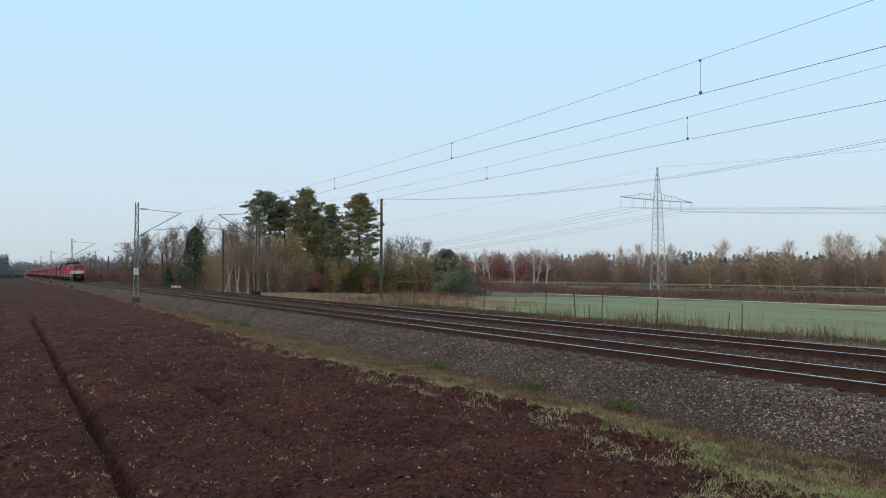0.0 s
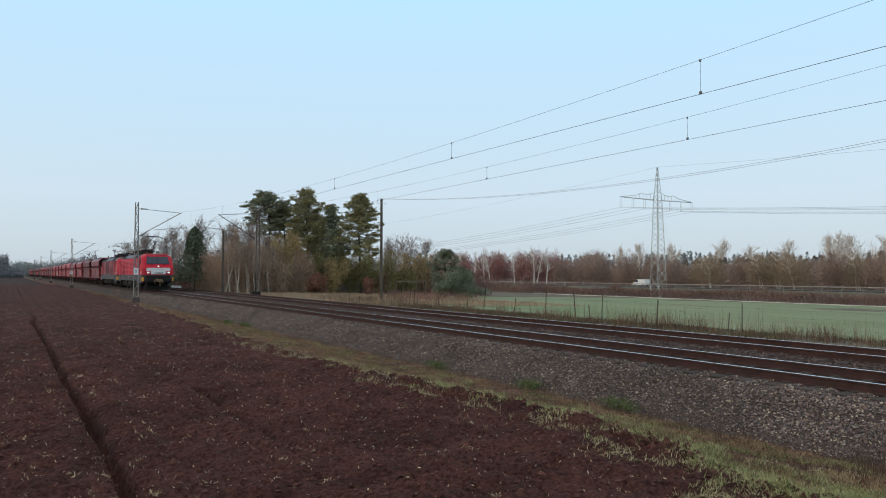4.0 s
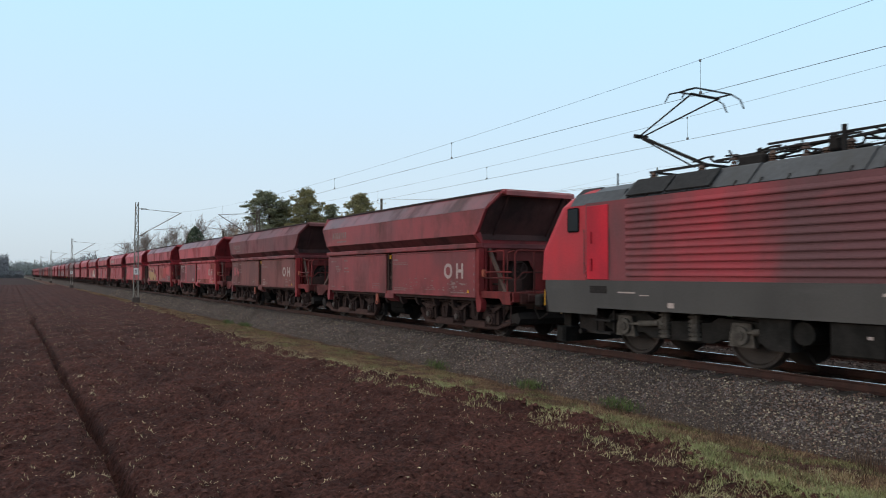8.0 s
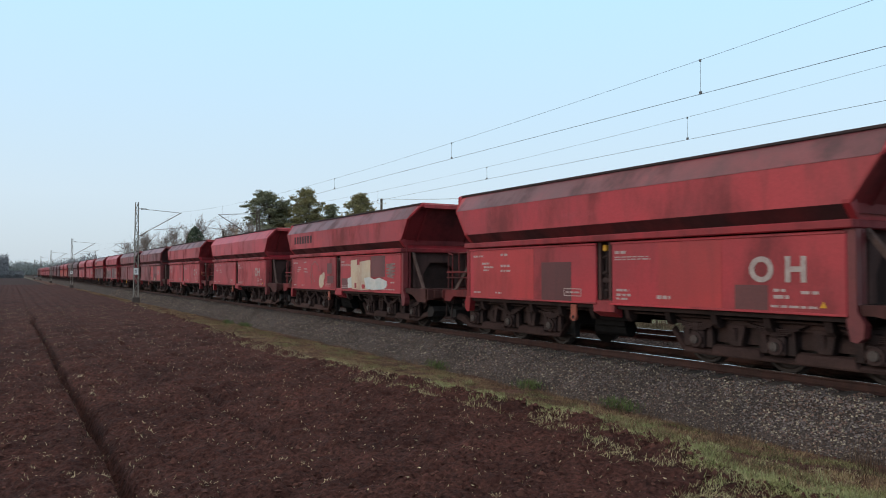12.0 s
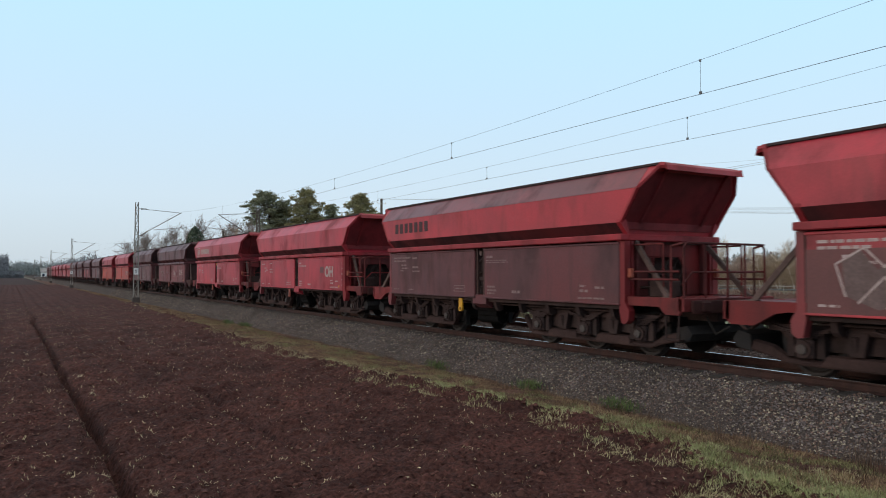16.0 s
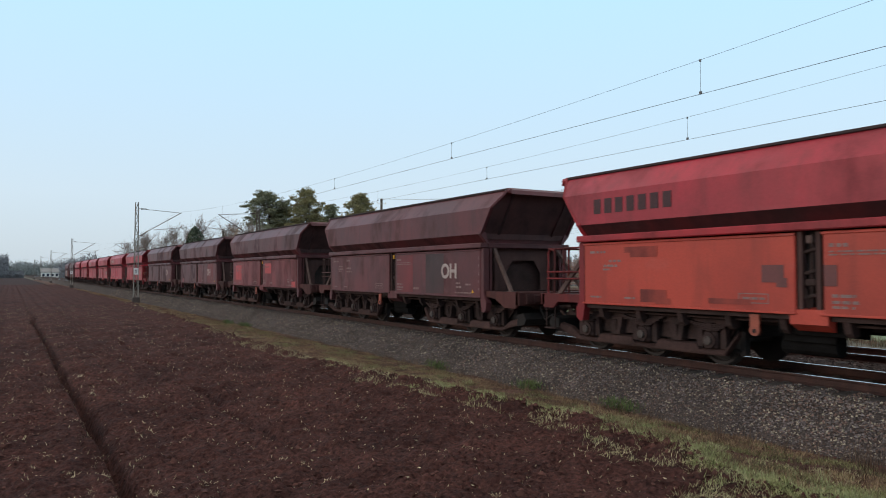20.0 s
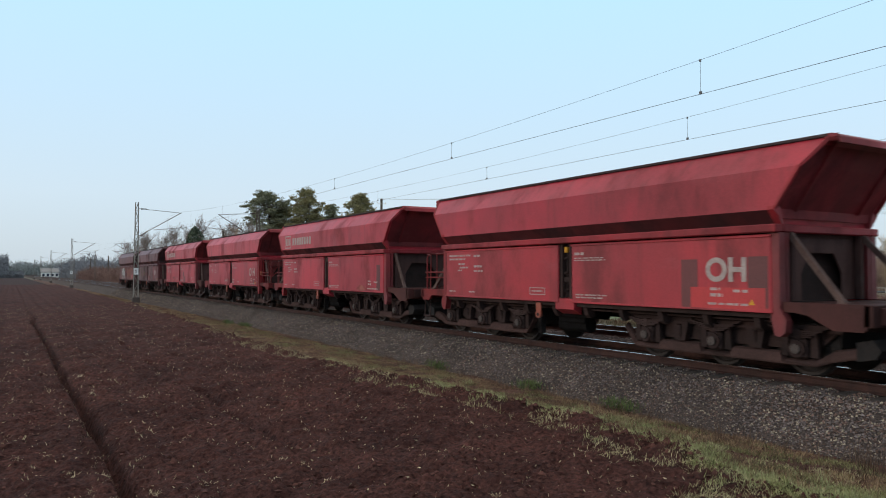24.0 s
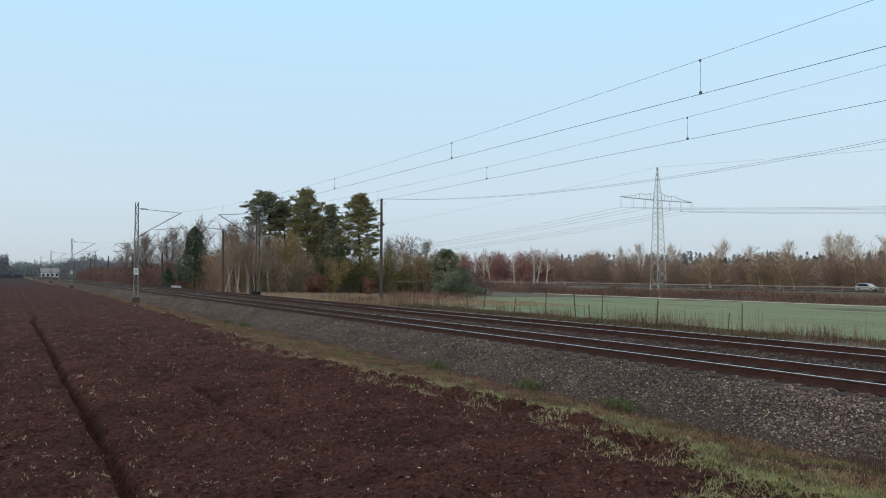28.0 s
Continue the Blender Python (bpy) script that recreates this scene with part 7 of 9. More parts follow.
def x_cream(w, rng):
    fills(w, "spray_block", [[(-1.3, 2.24), (-2.0, 2.28), (-2.1, 2.18), (-3.05, 2.24), (-3.05, 1.62), (-2.9, 1.16), (-2.2, 1.14), (-1.4, 1.18), (-1.1, 1.42), (-1.32, 1.66)]], P_CREAM, -1.505, "cream-coloured sprayed block")
    fills(w, "pale_block", [[(-2.5, 1.58), (-3.0, 1.62), (-3.4, 1.54), (-3.8, 1.6), (-4.4, 1.48), (-4.35, 1.28), (-4.1, 1.2), (-3.3, 1.16), (-2.7, 1.2)], [(-1.0, 1.55), (-1.35, 1.62), (-1.4, 1.22), (-1.05, 1.2)]], P_PALE, -1.5085, "pale bluish sprayed blot")["kind"] = "stuff"
    strokes(w, "spray_scribble", [[(-4.35, 2.05), (-5.0, 2.08), (-4.35, 1.97), (-5.02, 1.96), (-4.35, 1.86), (-5.0, 1.84), (-4.35, 1.76), (-4.98, 1.72), (-4.4, 1.66), (-4.9, 1.6)]], P_FADED, -1.506, 0.028, "grey sprayed scribble")["kind"] = "stuff"
    marks(w, "paint_patch", [(-2.0, 2.18, 0.22, 0.22), (-1.75, 1.30, 0.16, 0.2), (-2.45, 1.27, 0.25, 0.16)], P_RED, -1.5125, "red dabs over the sprayed block")
    strokes(w, "spray_outline", [[(2.85, 1.3), (3.05, 1.7), (2.85, 2.1), (2.5, 2.28), (2.15, 2.1), (2.0, 1.85)], [(2.9, 1.9), (2.75, 1.6), (2.5, 1.4)]], P_FADED, r=0.016, label="thin pale sprayed outline")
    splash(w, "spray_paint", [(1.75, 1.42, 0.28, 0.28), (1.5, 1.65, 0.14, 0.16)], P_CREAM, -1.506, 16)
    marks(w, "paint_patch", [(0.85, 1.95, 0.5, 0.42), (0.75, 1.5, 0.65, 0.3)], P_PATCH, -1.509, "brown repainted square")


def x_grey_tag(w, rng):
    fills(w, "spray_paint", [[(4.75, 1.95), (4.45, 2.1), (4.2, 1.8), (3.9, 2.05), (3.5, 2.1), (3.3, 1.7), (2.9, 2.05), (2.3, 2.1), (2.0, 1.7), (1.6, 1.6), (1.9, 1.25), (2.6, 1.35), (3.0, 1.2), (3.6, 1.4), (4.2, 1.2), (4.7, 1.4)]], P_GREYSPRAY, -1.507, "washed-out grey-brown spray paint")
    lines = [[(4.7, 1.4), (4.85, 1.9), (4.4, 2.15), (4.1, 1.85), (3.8, 2.1), (3.4, 2.15), (3.2, 1.75), (2.8, 2.1), (2.2, 2.15), (1.9, 1.75)], [(4.5, 1.3), (4.1, 1.7), (3.7, 1.3), (3.4, 1.75), (3.0, 1.25)], [(2.6, 1.85), (2.2, 1.6), (2.5, 1.35), (1.7, 1.4)]]
    strokes(w, "spray_outline", lines, P_OHF, -1.5105, 0.016, "thin pale sprayed outline")["kind"] = "stuff"


def x_grey_figure(w, rng):
    loops(w, "spray_outline", [(-1.7, 2.0, 0.28, 0.2), (-1.75, 1.6, 0.2, 0.25), (-1.95, 2.05, 0.1, 0.1)], P_FADED, r=0.02, label="grey sprayed outline")
    dabs = [(rng.uniform(0.6, 4.2), rng.uniform(1.5, 2.15), rng.uniform(0.05, 0.16), rng.uniform(0.05, 0.13)) for _ in range(26)]
    splash(w, "gold_spray", dabs[:12], P_GOLD, -1.5065, 21, "faded golden dabs of spray paint")["kind"] = "stuff"
    splash(w, "olive_spray", dabs[12:], P_OLIVESPRAY, -1.5105, 22, "faded olive dabs of spray paint")


def x_bubble(w, rng):
    # six bulging letters across one door, dark inside and outlined in white
    shapes = [
        [(0.0, 0.98), (0.09, 1.0), (0.115, 0.5), (0.14, 0.93), (0.20, 0.93), (0.165, 0.04), (0.10, 0.0)],
        [(0.21, 0.86), (0.30, 0.92), (0.335, 0.72), (0.26, 0.60), (0.33, 0.46), (0.34, 0.36), (0.22, 0.34), (0.195, 0.6)],
        [(0.345, 0.92), (0.40, 0.95), (0.405, 0.48), (0.45, 0.46), (0.45, 0.33), (0.345, 0.34)],
        [(0.43, 0.95), (0.49, 0.98), (0.515, 0.45), (0.54, 0.93), (0.60, 0.93), (0.56, 0.10), (0.50, 0.02)],
        [(0.61, 0.85), (0.70, 0.92), (0.735, 0.72), (0.66, 0.60), (0.73, 0.46), (0.73, 0.34), (0.62, 0.32), (0.59, 0.6)],
        [(0.70, 1.0), (0.86, 1.02), (0.97, 0.86), (1.0, 0.55), (0.95, 0.24), (0.84, 0.06), (0.73, 0.08), (0.75, 0.5)]]
    at = [[(3.3 - 2.75 * u, 1.16 + 1.16 * v) for u, v in sh] for sh in shapes]
    fills(w, "spray_fill", at, P_INK, -1.506, "dark fill of the sprayed letters")
    strokes(w, "spray_outline", at, P_PALE, -1.5095, 0.026, "bold white sprayed letter outlines", True)
    loops(w, "spray_outline", [(0.42, 1.24, 0.05, 0.05), (0.95, 1.75, 0.10, 0.22), (2.55, 1.98, 0.04, 0.05), (1.45, 1.98, 0.04, 0.05)], P_PALE, -1.5095, 0.03)
    # slanting, half washed-off golden letters on the other door
    ln = [[(-1.0, 1.35), (-1.35, 1.55), (-1.55, 2.15)], [(-1.55, 2.15), (-1.62, 1.6)], [(-1.62, 1.6), (-2.05, 2.1), (-1.95, 1.5)], [(-2.75, 2.15), (-2.35, 2.05), (-2.25, 1.55), (-2.6, 1.5)], [(-2.35, 1.8), (-2.7, 1.85)],
          [(-2.85, 1.45), (-3.2, 2.15), (-3.35, 1.5)], [(-2.95, 1.75), (-3.4, 1.8)], [(-4.45, 2.15), (-3.9, 2.2), (-3.65, 1.75), (-3.9, 1.4)], [(-4.5, 2.15), (-4.42, 1.95)]]
    strokes(w, "gold_spray", ln, P_GOLD, -1.506, 0.10, "faded golden sprayed strokes")["kind"] = "stuff"
    marks(w, "red_print", [(-0.7, 1.98, 0.25, 0.03), (-0.85, 1.88, 0.6, 0.035), (-0.9, 1.81, 0.65, 0.035)], P_PATCH_R, -1.5075)
    marks(w, "paint_patch", [(-4.7, 1.42, 0.9, 0.4)], P_RED, -1.5025, "faded red patch", 0.0025)
    rows = [(4.9 - 0.42 * i, 2.24 - 0.03 * (i % 2), 0.3, 0.09) for i in range(4)] + [(4.6 - 0.55 * i, 2.0, 0.25, 0.05) for i in range(3)] + [(4.5 - 0.4 * i, 1.86, 0.3, 0.07) for i in range(3)] + [(4.7, 1.75, 0.3, 0.04), (3.8, 1.72, 0.25, 0.04), (4.6, 1.3, 0.2, 0.06), (3.9, 1.3, 0.2, 0.06)]
    marks(w, "door_print", rows, P_FADED, -1.5075, "illegible rows of pale print")["kind"] = "stuff"


def x_chips(w, rng):
    marks(w, "paint_chips", [(rng.uniform(-4.8, -0.8), 1.25 + rng.uniform(0, 0.6) ** 2, rng.uniform(0.02, 0.14), rng.uniform(0.01, 0.03)) for _ in range(50)], P_FADED)


def x_tail(w, rng):
    for s in (-1, 1):
        bm = bmesh.new()
        box(bm, s * 1.0 - 0.12, s * 1.0 + 0.12, 7.06, 7.10, 1.3, 1.62)
        part("tail_board", bm, P_LETTER, w, "white and red tail board")
    x_bubble(w, rng)


L_RED, L_BRI, L_BRN, L_DRK = "worn red six-axle ore hopper wagon", "bright red six-axle ore hopper wagon", "brownish red six-axle ore hopper wagon", "sooty dark brown six-axle ore hopper wagon"
B, R, N, D, O = P_BRIGHT, P_RED, P_BROWNRED, P_DARK, P_ORANGE
DK, RD, RB, SM = P_PATCH, P_PATCH_R, P_DULLRED, P_SMUDGE
WAGONS = [
    dict(tub=N, panel=N, label=L_BRN + " with chipped paint", oh="O H", mark="pale", end="rails", extra=x_chips),
    dict(tub=P_DULLRED, panel=P_RUSTBROWN, label=L_BRN + " with faded lettering", at=-3.95, oh="O H", mark="pale", end="rails", extra=x_red_remains),
    dict(tub=R, panel=R, label=L_RED + " with remains of graffiti", at=-3.85, oh="O H", end="rails", patches=((RB, [(4.55, 1.75, 1.55, 1.24), (1.75, 1.75, 2.9, 1.24)]), (SM, [(-4.75, 2.2, 1.1, 0.34), (-2.2, 1.25, 3.2, 0.26)]))),
    dict(tub=R, panel=R, label=L_RED + " with golden graffiti", end="rails", extra=x_yellow_tag, patches=((DK, [(-4.80, 1.32, 1.1, 0.45), (-1.9, 1.22, 3.0, 0.2)]),)),
    dict(tub=B, panel=R, label=L_BRI + " with white letters", at=-4.1, oh="OH", patches=((DK, [(-3.3, 1.9, 0.25, 0.3)]),)),
    dict(tub=B, panel=R, label=L_BRI + " with white emblem", mark="logo", patches=((DK, [(2.6, 1.3, 0.3, 0.12)]),)),
    dict(tub=R, panel=R, label=L_RED + " with dark repainted squares", at=-3.92, oh="O H", patches=((DK, [(1.59, 1.56, 1.1, 0.92), (-3.71, 1.34, 0.66, 0.43)]), (RD, [(-2.35, 1.74, 1.5, 1.24), (3.8, 1.74, 2.7, 1.24)]))),
    dict(tub=R, panel=R, label=L_RED + " with cream graffiti block", mark="dark", extra=x_cream, patches=((DK, [(-3.66, 2.0, 1.15, 0.74), (-0.75, 1.35, 0.6, 0.42)]),)),
    dict(tub=B, panel=R, label=L_BRI + " with pale patch", at=-4.1, oh="OH"),
    dict(tub=R, panel=R, label=L_RED + " with sooty tub", oh="O H", end="rails"),
    dict(tub=N, panel=N, label=L_BRN + " with a dark stained door", at=-4.4, oh="OH", mark="pale", extra=x_drum, patches=((RD, [(-1.0, 1.75, 1.1, 1.22), (-4.45, 1.75, 1.6, 1.22)]),)),
    dict(tub=N, panel=N, label=L_BRN + " with large white letters", at=-4.55, oh="OH", mark="pale"),
    dict(tub=B, panel=R, label=L_BRI + " with grey graffiti", at=-4.0, oh="O H", end="rails", extra=x_grey_tag, patches=((DK, [(-2.45, 1.75, 4.1, 1.2), (2.8, 1.62, 5.1, 1.04)]),)),
    dict(tub=R, panel=D, label="red six-axle ore hopper wagon with dark brown doors", mark="dark", end="rails"),
    dict(tub=B, panel=B, label=L_BRI + " with white letters", oh="OH", end="rails", patches=((DK, [(-3.2, 1.9, 0.4, 0.25)]),)),
    dict(tub=B, panel=B, label=L_BRI + " with white emblem", mark="logo", end="rails"),
    dict(tub=D, panel=P_DULLRED, label="brownish red ore hopper wagon with sooty tub and white streaks", at=-3.8, oh="O H", extra=x_scratches),
    dict(tub=D, panel=D, label=L_DRK + " with white streaks", extra=x_drips),
    dict(tub=B, panel=O, label="red six-axle ore hopper wagon with faded orange doors", oh="O H", end="rails", patches=((DK, [(-3.42, 1.79, 0.34, 0.45), (-5.0, 1.80, 0.28, 0.5)]),)),
    dict(tub=B, panel=O, label="red six-axle ore hopper wagon with faded orange doors", mark="dark", extra=x_smudges),
    dict(tub=D, panel=D, label=L_DRK + " with duller repainted door", at=-3.75, oh="OH", patches=((RB, [(-0.95, 1.75, 1.1, 1.2)]), (P_GREYBROWN, [(-2.9, 1.75, 1.1, 1.2)]))),
    dict(tub=D, panel=P_DULLRED, label=L_DRK + " with bright red repainted squares", patches=((RD, [(4.3, 1.8, 1.2, 0.8), (-1.2, 2.0, 1.0, 0.5), (-5.0, 1.25, 0.5, 0.25)]),)),
    dict(tub=D, panel=D, label=L_DRK + " with duller repainted door", at=-3.5, oh="OH", patches=((RB, [(-1.0, 1.75, 1.2, 1.2), (-3.9, 1.75, 1.6, 1.2), (4.6, 1.25, 0.6, 0.3)]),)),
    dict(tub=D, panel=D, label=L_DRK, at=-3.8, oh="OH"),
    dict(tub=R, panel=R, label=L_RED, oh="O H", end="rails"),
    dict(tub=B, panel=B, label=L_BRI + " with white emblem", mark="logo", patches=((DK, [(2.2, 1.35, 0.5, 0.2), (3.0, 1.3, 0.5, 0.15)]),)),
    dict(tub=B, panel=R, label=L_BRI + " with white letters", at=-4.5, oh="OH", patches=((DK, [(-3.67, 1.56, 0.39, 0.92), (-4.52, 1.29, 0.5, 0.38), (-5.15, 1.6, 0.4, 0.9)]), (RD, [(-4.5, 1.3, 1.6, 0.4)]))),
    dict(tub=B, panel=B, label=L_BRI + " with white emblem", mark="logo", extra=x_bottom_blot, patches=((DK, [(-5.0, 1.6, 0.3, 0.9)]),)),
    dict(tub=B, panel=B, label=L_BRI + " with white letters", at=-4.12, oh="O H", end="rails", patches=((DK, [(-4.7, 1.3, 0.25, 0.3)]),)),
    dict(tub=B, panel=B, label=L_BRI + " with white emblem", mark="logo", patches=((DK, [(-1.48, 1.71, 0.34, 0.34), (-1.80, 1.31, 0.70, 0.46), (2.16, 1.40, 0.47, 0.2)]),)),
    dict(tub=D, panel=D, label=L_DRK + " with grey graffiti outline", at=-3.88, oh="OH", extra=x_grey_figure, patches=((RB, [(-4.05, 1.76, 2.45, 1.26), (-0.95, 1.33, 1.2, 0.42)]),)),
    dict(tub=D, panel=P_RUSTBROWN, label=L_DRK + " with white bubble graffiti", extra=x_tail),
]
TRAIN = [hopper_wagon(i, **w) for i, w in enumerate(WAGONS)]

# ---- locomotives ----
L_PAINT = paint("traffic_red_locomotive_paint", (0.58, 0.020, 0.038), (0.47, 0.022, 0.040), (0.155, 0.032, 0.044), (0.49, 0.68), 0.5, spec=0.12, vary=0.0, streak=0.45, whole=0.31)
L_PAINT_D = paint("sooty_red_locomotive_paint", (0.38, 0.042, 0.056), (0.26, 0.046, 0.056), (0.110, 0.066, 0.070), (0.30, 0.52), 0.5, spec=0.2, vary=0.0, streak=0.4, whole=0.07)
L_CAB_D = paint("dulled_red_cab_paint", (0.50, 0.028, 0.042), (0.40, 0.034, 0.046), (0.20, 0.050, 0.056), (0.48, 0.72), 0.5, spec=0.2, vary=0.0, streak=0.5, whole=0.57)
L_GRILLE = mat("sooty_roof_mesh", (0.034, 0.033, 0.035), (0.022, 0.021, 0.022), 0.8, scale=8, fine=60, bump=0.6, spec=0.15)
L_BOX = mat("dusty_axle_box", (0.115, 0.100, 0.088), (0.050, 0.042, 0.037), 0.9, scale=4, fine=40, bump=0.2, spec=0.12)
L_GREY = paint("basalt_grey_skirt_paint", (0.062, 0.056, 0.054), (0.052, 0.047, 0.046), (0.040, 0.036, 0.034), (0.5, 0.8), 0.6, vary=0.0, whole=0.2)
L_ROOF = mat("sheet_grey_roof", (0.058, 0.062, 0.072), (0.042, 0.044, 0.052), 0.42, 0.15, scale=1, fine=12, bump=0.05, dirt=(0.030, 0.028, 0.028), dirt_at=(0.5, 0.8), spec=0.3)
L_SOOTRED = paint("sooty_dark_red_roof_paint", (0.36, 0.024, 0.034), (0.26, 0.026, 0.034), (0.08, 0.032, 0.034), (0.42, 0.7), 0.6)
L_FRONT = mat("pale_grey_front_panel", (0.74, 0.73, 0.72), (0.64, 0.63, 0.62), 0.6, scale=2, fine=20, bump=0, mottle=0.05, dirt=(0.42, 0.40, 0.39), dirt_at=(0.6, 1.0))
P_LBOGIE = mat("oily_black_bogie", (0.024, 0.021, 0.020), (0.012, 0.011, 0.010), 0.85, scale=3, fine=30, bump=0.2, spec=0.12)
L_LAMP = glow("headlamp_glass", (1.0, 0.98, 0.92), 0.6)
L_COUPL = mat("greasy_coupler", (0.26, 0.18, 0.09), (0.12, 0.08, 0.05), 0.7, 0.3, scale=5, fine=30, bump=0.2)

FRONT_Y = ((0.86, 9.10), (1.45, 9.22), (2.30, 9.16), (2.66, 8.92), (3.50, 8.34), (3.70, 7.95))


def front_y(z):
    return float(np.interp(z, [a for a, _ in FRONT_Y], [b for _, b in FRONT_Y]))


def half_w(z):
    return float(np.interp(z, [0.86, 1.6, 3.30, 3.58, 3.72], [1.49, 1.50, 1.46, 1.22, 0.95]))


def b_cab(bm, z0=1.60, z1=3.72, inner=7.35):
    """Cab shell: side walls running forward, chamfered corners and the raked front."""
    zs = [z for z in (z0, 1.62, 2.30, 2.66, 3.30, 3.50, 3.62, z1) if z0 <= z <= z1]
    rows = []
    for z in zs:
        w, f = half_w(z), front_y(z)
        side = f - 0.42
        cw = w - 0.34
        turn = [Vector((-w, -side)) * (1 - q) ** 2 + Vector((-w * 0.97, -f + 0.12)) * 2 * q * (1 - q) + Vector((-cw, -f)) * q * q for q in (0, 0.2, 0.4, 0.6, 0.8, 1.0)]
        line = [(-w, -inner)] + [tuple(p) for p in turn] + [(0, -f - 0.03)] + [(-p.x, p.y) for p in reversed(turn)] + [(w, -inner)]
        rows.append([bm.verts.new((*p, z)) for p in line])
    for a, b in zip(rows, rows[1:]):
        for i in range(len(a) - 1):
            bm.faces.new((a[i], a[i + 1], b[i + 1], b[i]))
    bm.faces.new(rows[-1])
    bmesh.ops.recalc_face_normals(bm, faces=bm.faces)


def b_skirt(bm):
    box(bm, -1.50, 1.50, -7.4, 7.4, 0.99, 1.60)
    for s in (-1, 1):
        rows = []
        for z in (0.84, 1.45, 1.60):
            f = front_y(z) - 0.02
            rows.append([bm.verts.new(p) for p in ((-1.495, s * -7.0, z), (-1.495, s * -(f - 0.40), z), (-1.15, s * -(f - 0.0), z), (1.15, s * -(f - 0.0), z), (1.495, s * -(f - 0.40), z), (1.495, s * -7.0, z))])
        for a, b in zip(rows, rows[1:]):
            for i in range(5):
                bm.faces.new((a[i], a[i + 1], b[i + 1], b[i]) if s > 0 else (a[i + 1], a[i], b[i], b[i + 1]))
    bmesh.ops.recalc_face_normals(bm, faces=bm.faces)


def b_midbody(bm):
    box(bm, -1.485, 1.485, -7.36, 7.36, 1.602, 3.33)


def b_roof(bm):
    extrude(bm, [(-1.47, 3.332), (1.47, 3.332), (1.06, 3.72), (0.8, 3.78), (-0.8, 3.78), (-1.06, 3.72)], "y", -6.3, 6.3)


def b_hatch(bm):
    extrude(bm, [(-1.485, 3.345), (-1.09, 3.725), (-1.06, 3.75), (1.06, 3.75), (1.09, 3.725), (1.485, 3.345), (1.4, 3.345), (1.04, 3.68), (-1.04, 3.68), (-1.4, 3.345)], "y", -0.98, 0.98)


def b_grille(bm):
    q = Matrix.Translation((1.285, 0, 3.55)) @ Matrix.Rotation(radians(43.5), 4, "Y")
    box(bm, -0.26, 0.26, -0.52, 0.52, -0.004, 0.026, 0, q)


def b_panto(bm, up):
    """Single-arm pantograph, knee towards -y."""
    z0 = 3.97
    for x in (-0.55, 0.55):
        bar(bm, (x, -0.75, z0), (x, 0.75, z0), 0.05, 0.05)
    for y in (-0.7, 0.7):
        bar(bm, (-0.55, y, z0), (0.55, y, z0), 0.05, 0.05)
    knee_y, knee_z, head_y, head_z = (-1.55, 4.95, 0.30, 5.52) if up else (-1.65, 4.22, 0.55, 4.28)
    bar(bm, (0, 0.35, z0 + 0.06), (0, knee_y, knee_z), 0.065, 0.065)
    rod(bm, (0.12, 0.1, z0 + 0.05), (0.08, knee_y + 0.12, knee_z - 0.08), 0.018)
    for s in (-1, 1):
        rod(bm, (s * 0.05, knee_y, knee_z), (s * 0.42, head_y, head_z), 0.019)
    rod(bm, (-0.2, knee_y, knee_z), (0.2, knee_y, knee_z), 0.05)
    rod(bm, (-0.45, head_y, head_z), (0.45, head_y, head_z), 0.025)
    for d in (-0.22, 0.22):
        y = head_y + d
        z = head_z + 0.06
        rod(bm, (-0.55, y, z), (0.55, y, z), 0.020)
        for s in (-1, 1):
            rod(bm, (s * 0.55, y, z), (s * 0.85, y, z - 0.08), 0.016)
            rod(bm, (s * 0.85, y, z - 0.08), (s * 0.97, y, z - 0.26), 0.016)
    for s in (-1, 1):
        rod(bm, (s * 0.55, head_y - 0.22, head_z + 0.06), (s * 0.55, head_y + 0.22, head_z + 0.06), 0.02)


def b_insul(bm):
    lathe(bm, [(0.0, 0.06)] + [(k * 0.045 + d, rr) for k in range(6) for d, rr in ((0.005, 0.05), (0.012, 0.088), (0.03, 0.075))] + [(0.30, 0.045)], 10)
    bmesh.ops.rotate(bm, cent=(0, 0, 0), matrix=Matrix.Rotation(radians(-90), 3, "Y"), verts=bm.verts)


def b_locobogie(bm):
    prof = [(-2.15, 0.60), (-2.0, 0.86), (-0.9, 0.92), (-0.7, 0.80), (0.7, 0.80), (0.9, 0.92), (2.0, 0.86), (2.15, 0.60), (1.9, 0.50), (1.0, 0.52), (0.75, 0.42), (-0.75, 0.42), (-1.0, 0.52), (-1.9, 0.50)]
    for s in (-1, 1):
        extrude(bm, prof, "x", s * 1.00, s * 1.16)
    box(bm, -1.0, 1.0, -0.4, 0.4, 0.4, 0.8)


def b_loco_axlebox(bm):
    extrude(bm, [(-0.28, 0.42), (0.28, 0.42), (0.2, 0.85), (-0.2, 0.85)], "x", -1.24, -1.12)
    rod(bm, (-1.22, 0, 0.625), (-1.30, 0, 0.625), 0.17, 14)
    rod(bm, (-1.29, 0, 0.625), (-1.32, 0, 0.625), 0.09, 10)


def b_coil(bm):
    for k in range(6):
        rod(bm, (-1.18, 0, 0.46 + 0.085 * k), (-1.18, 0, 0.51 + 0.085 * k), 0.13, 10)
    rod(bm, (-1.18, 0, 0.45), (-1.18, 0, 0.97), 0.09, 8)


def b_damper(bm):
    rod(bm, (-1.26, -0.9, 0.74), (-1.26, -0.35, 0.70), 0.062, 10)
    rod(bm, (-1.26, -0.35, 0.70), (-1.26, 0.05, 0.67), 0.03, 8)
    box(bm, -1.28, -1.14, -0.98, -0.88, 0.66, 0.82)


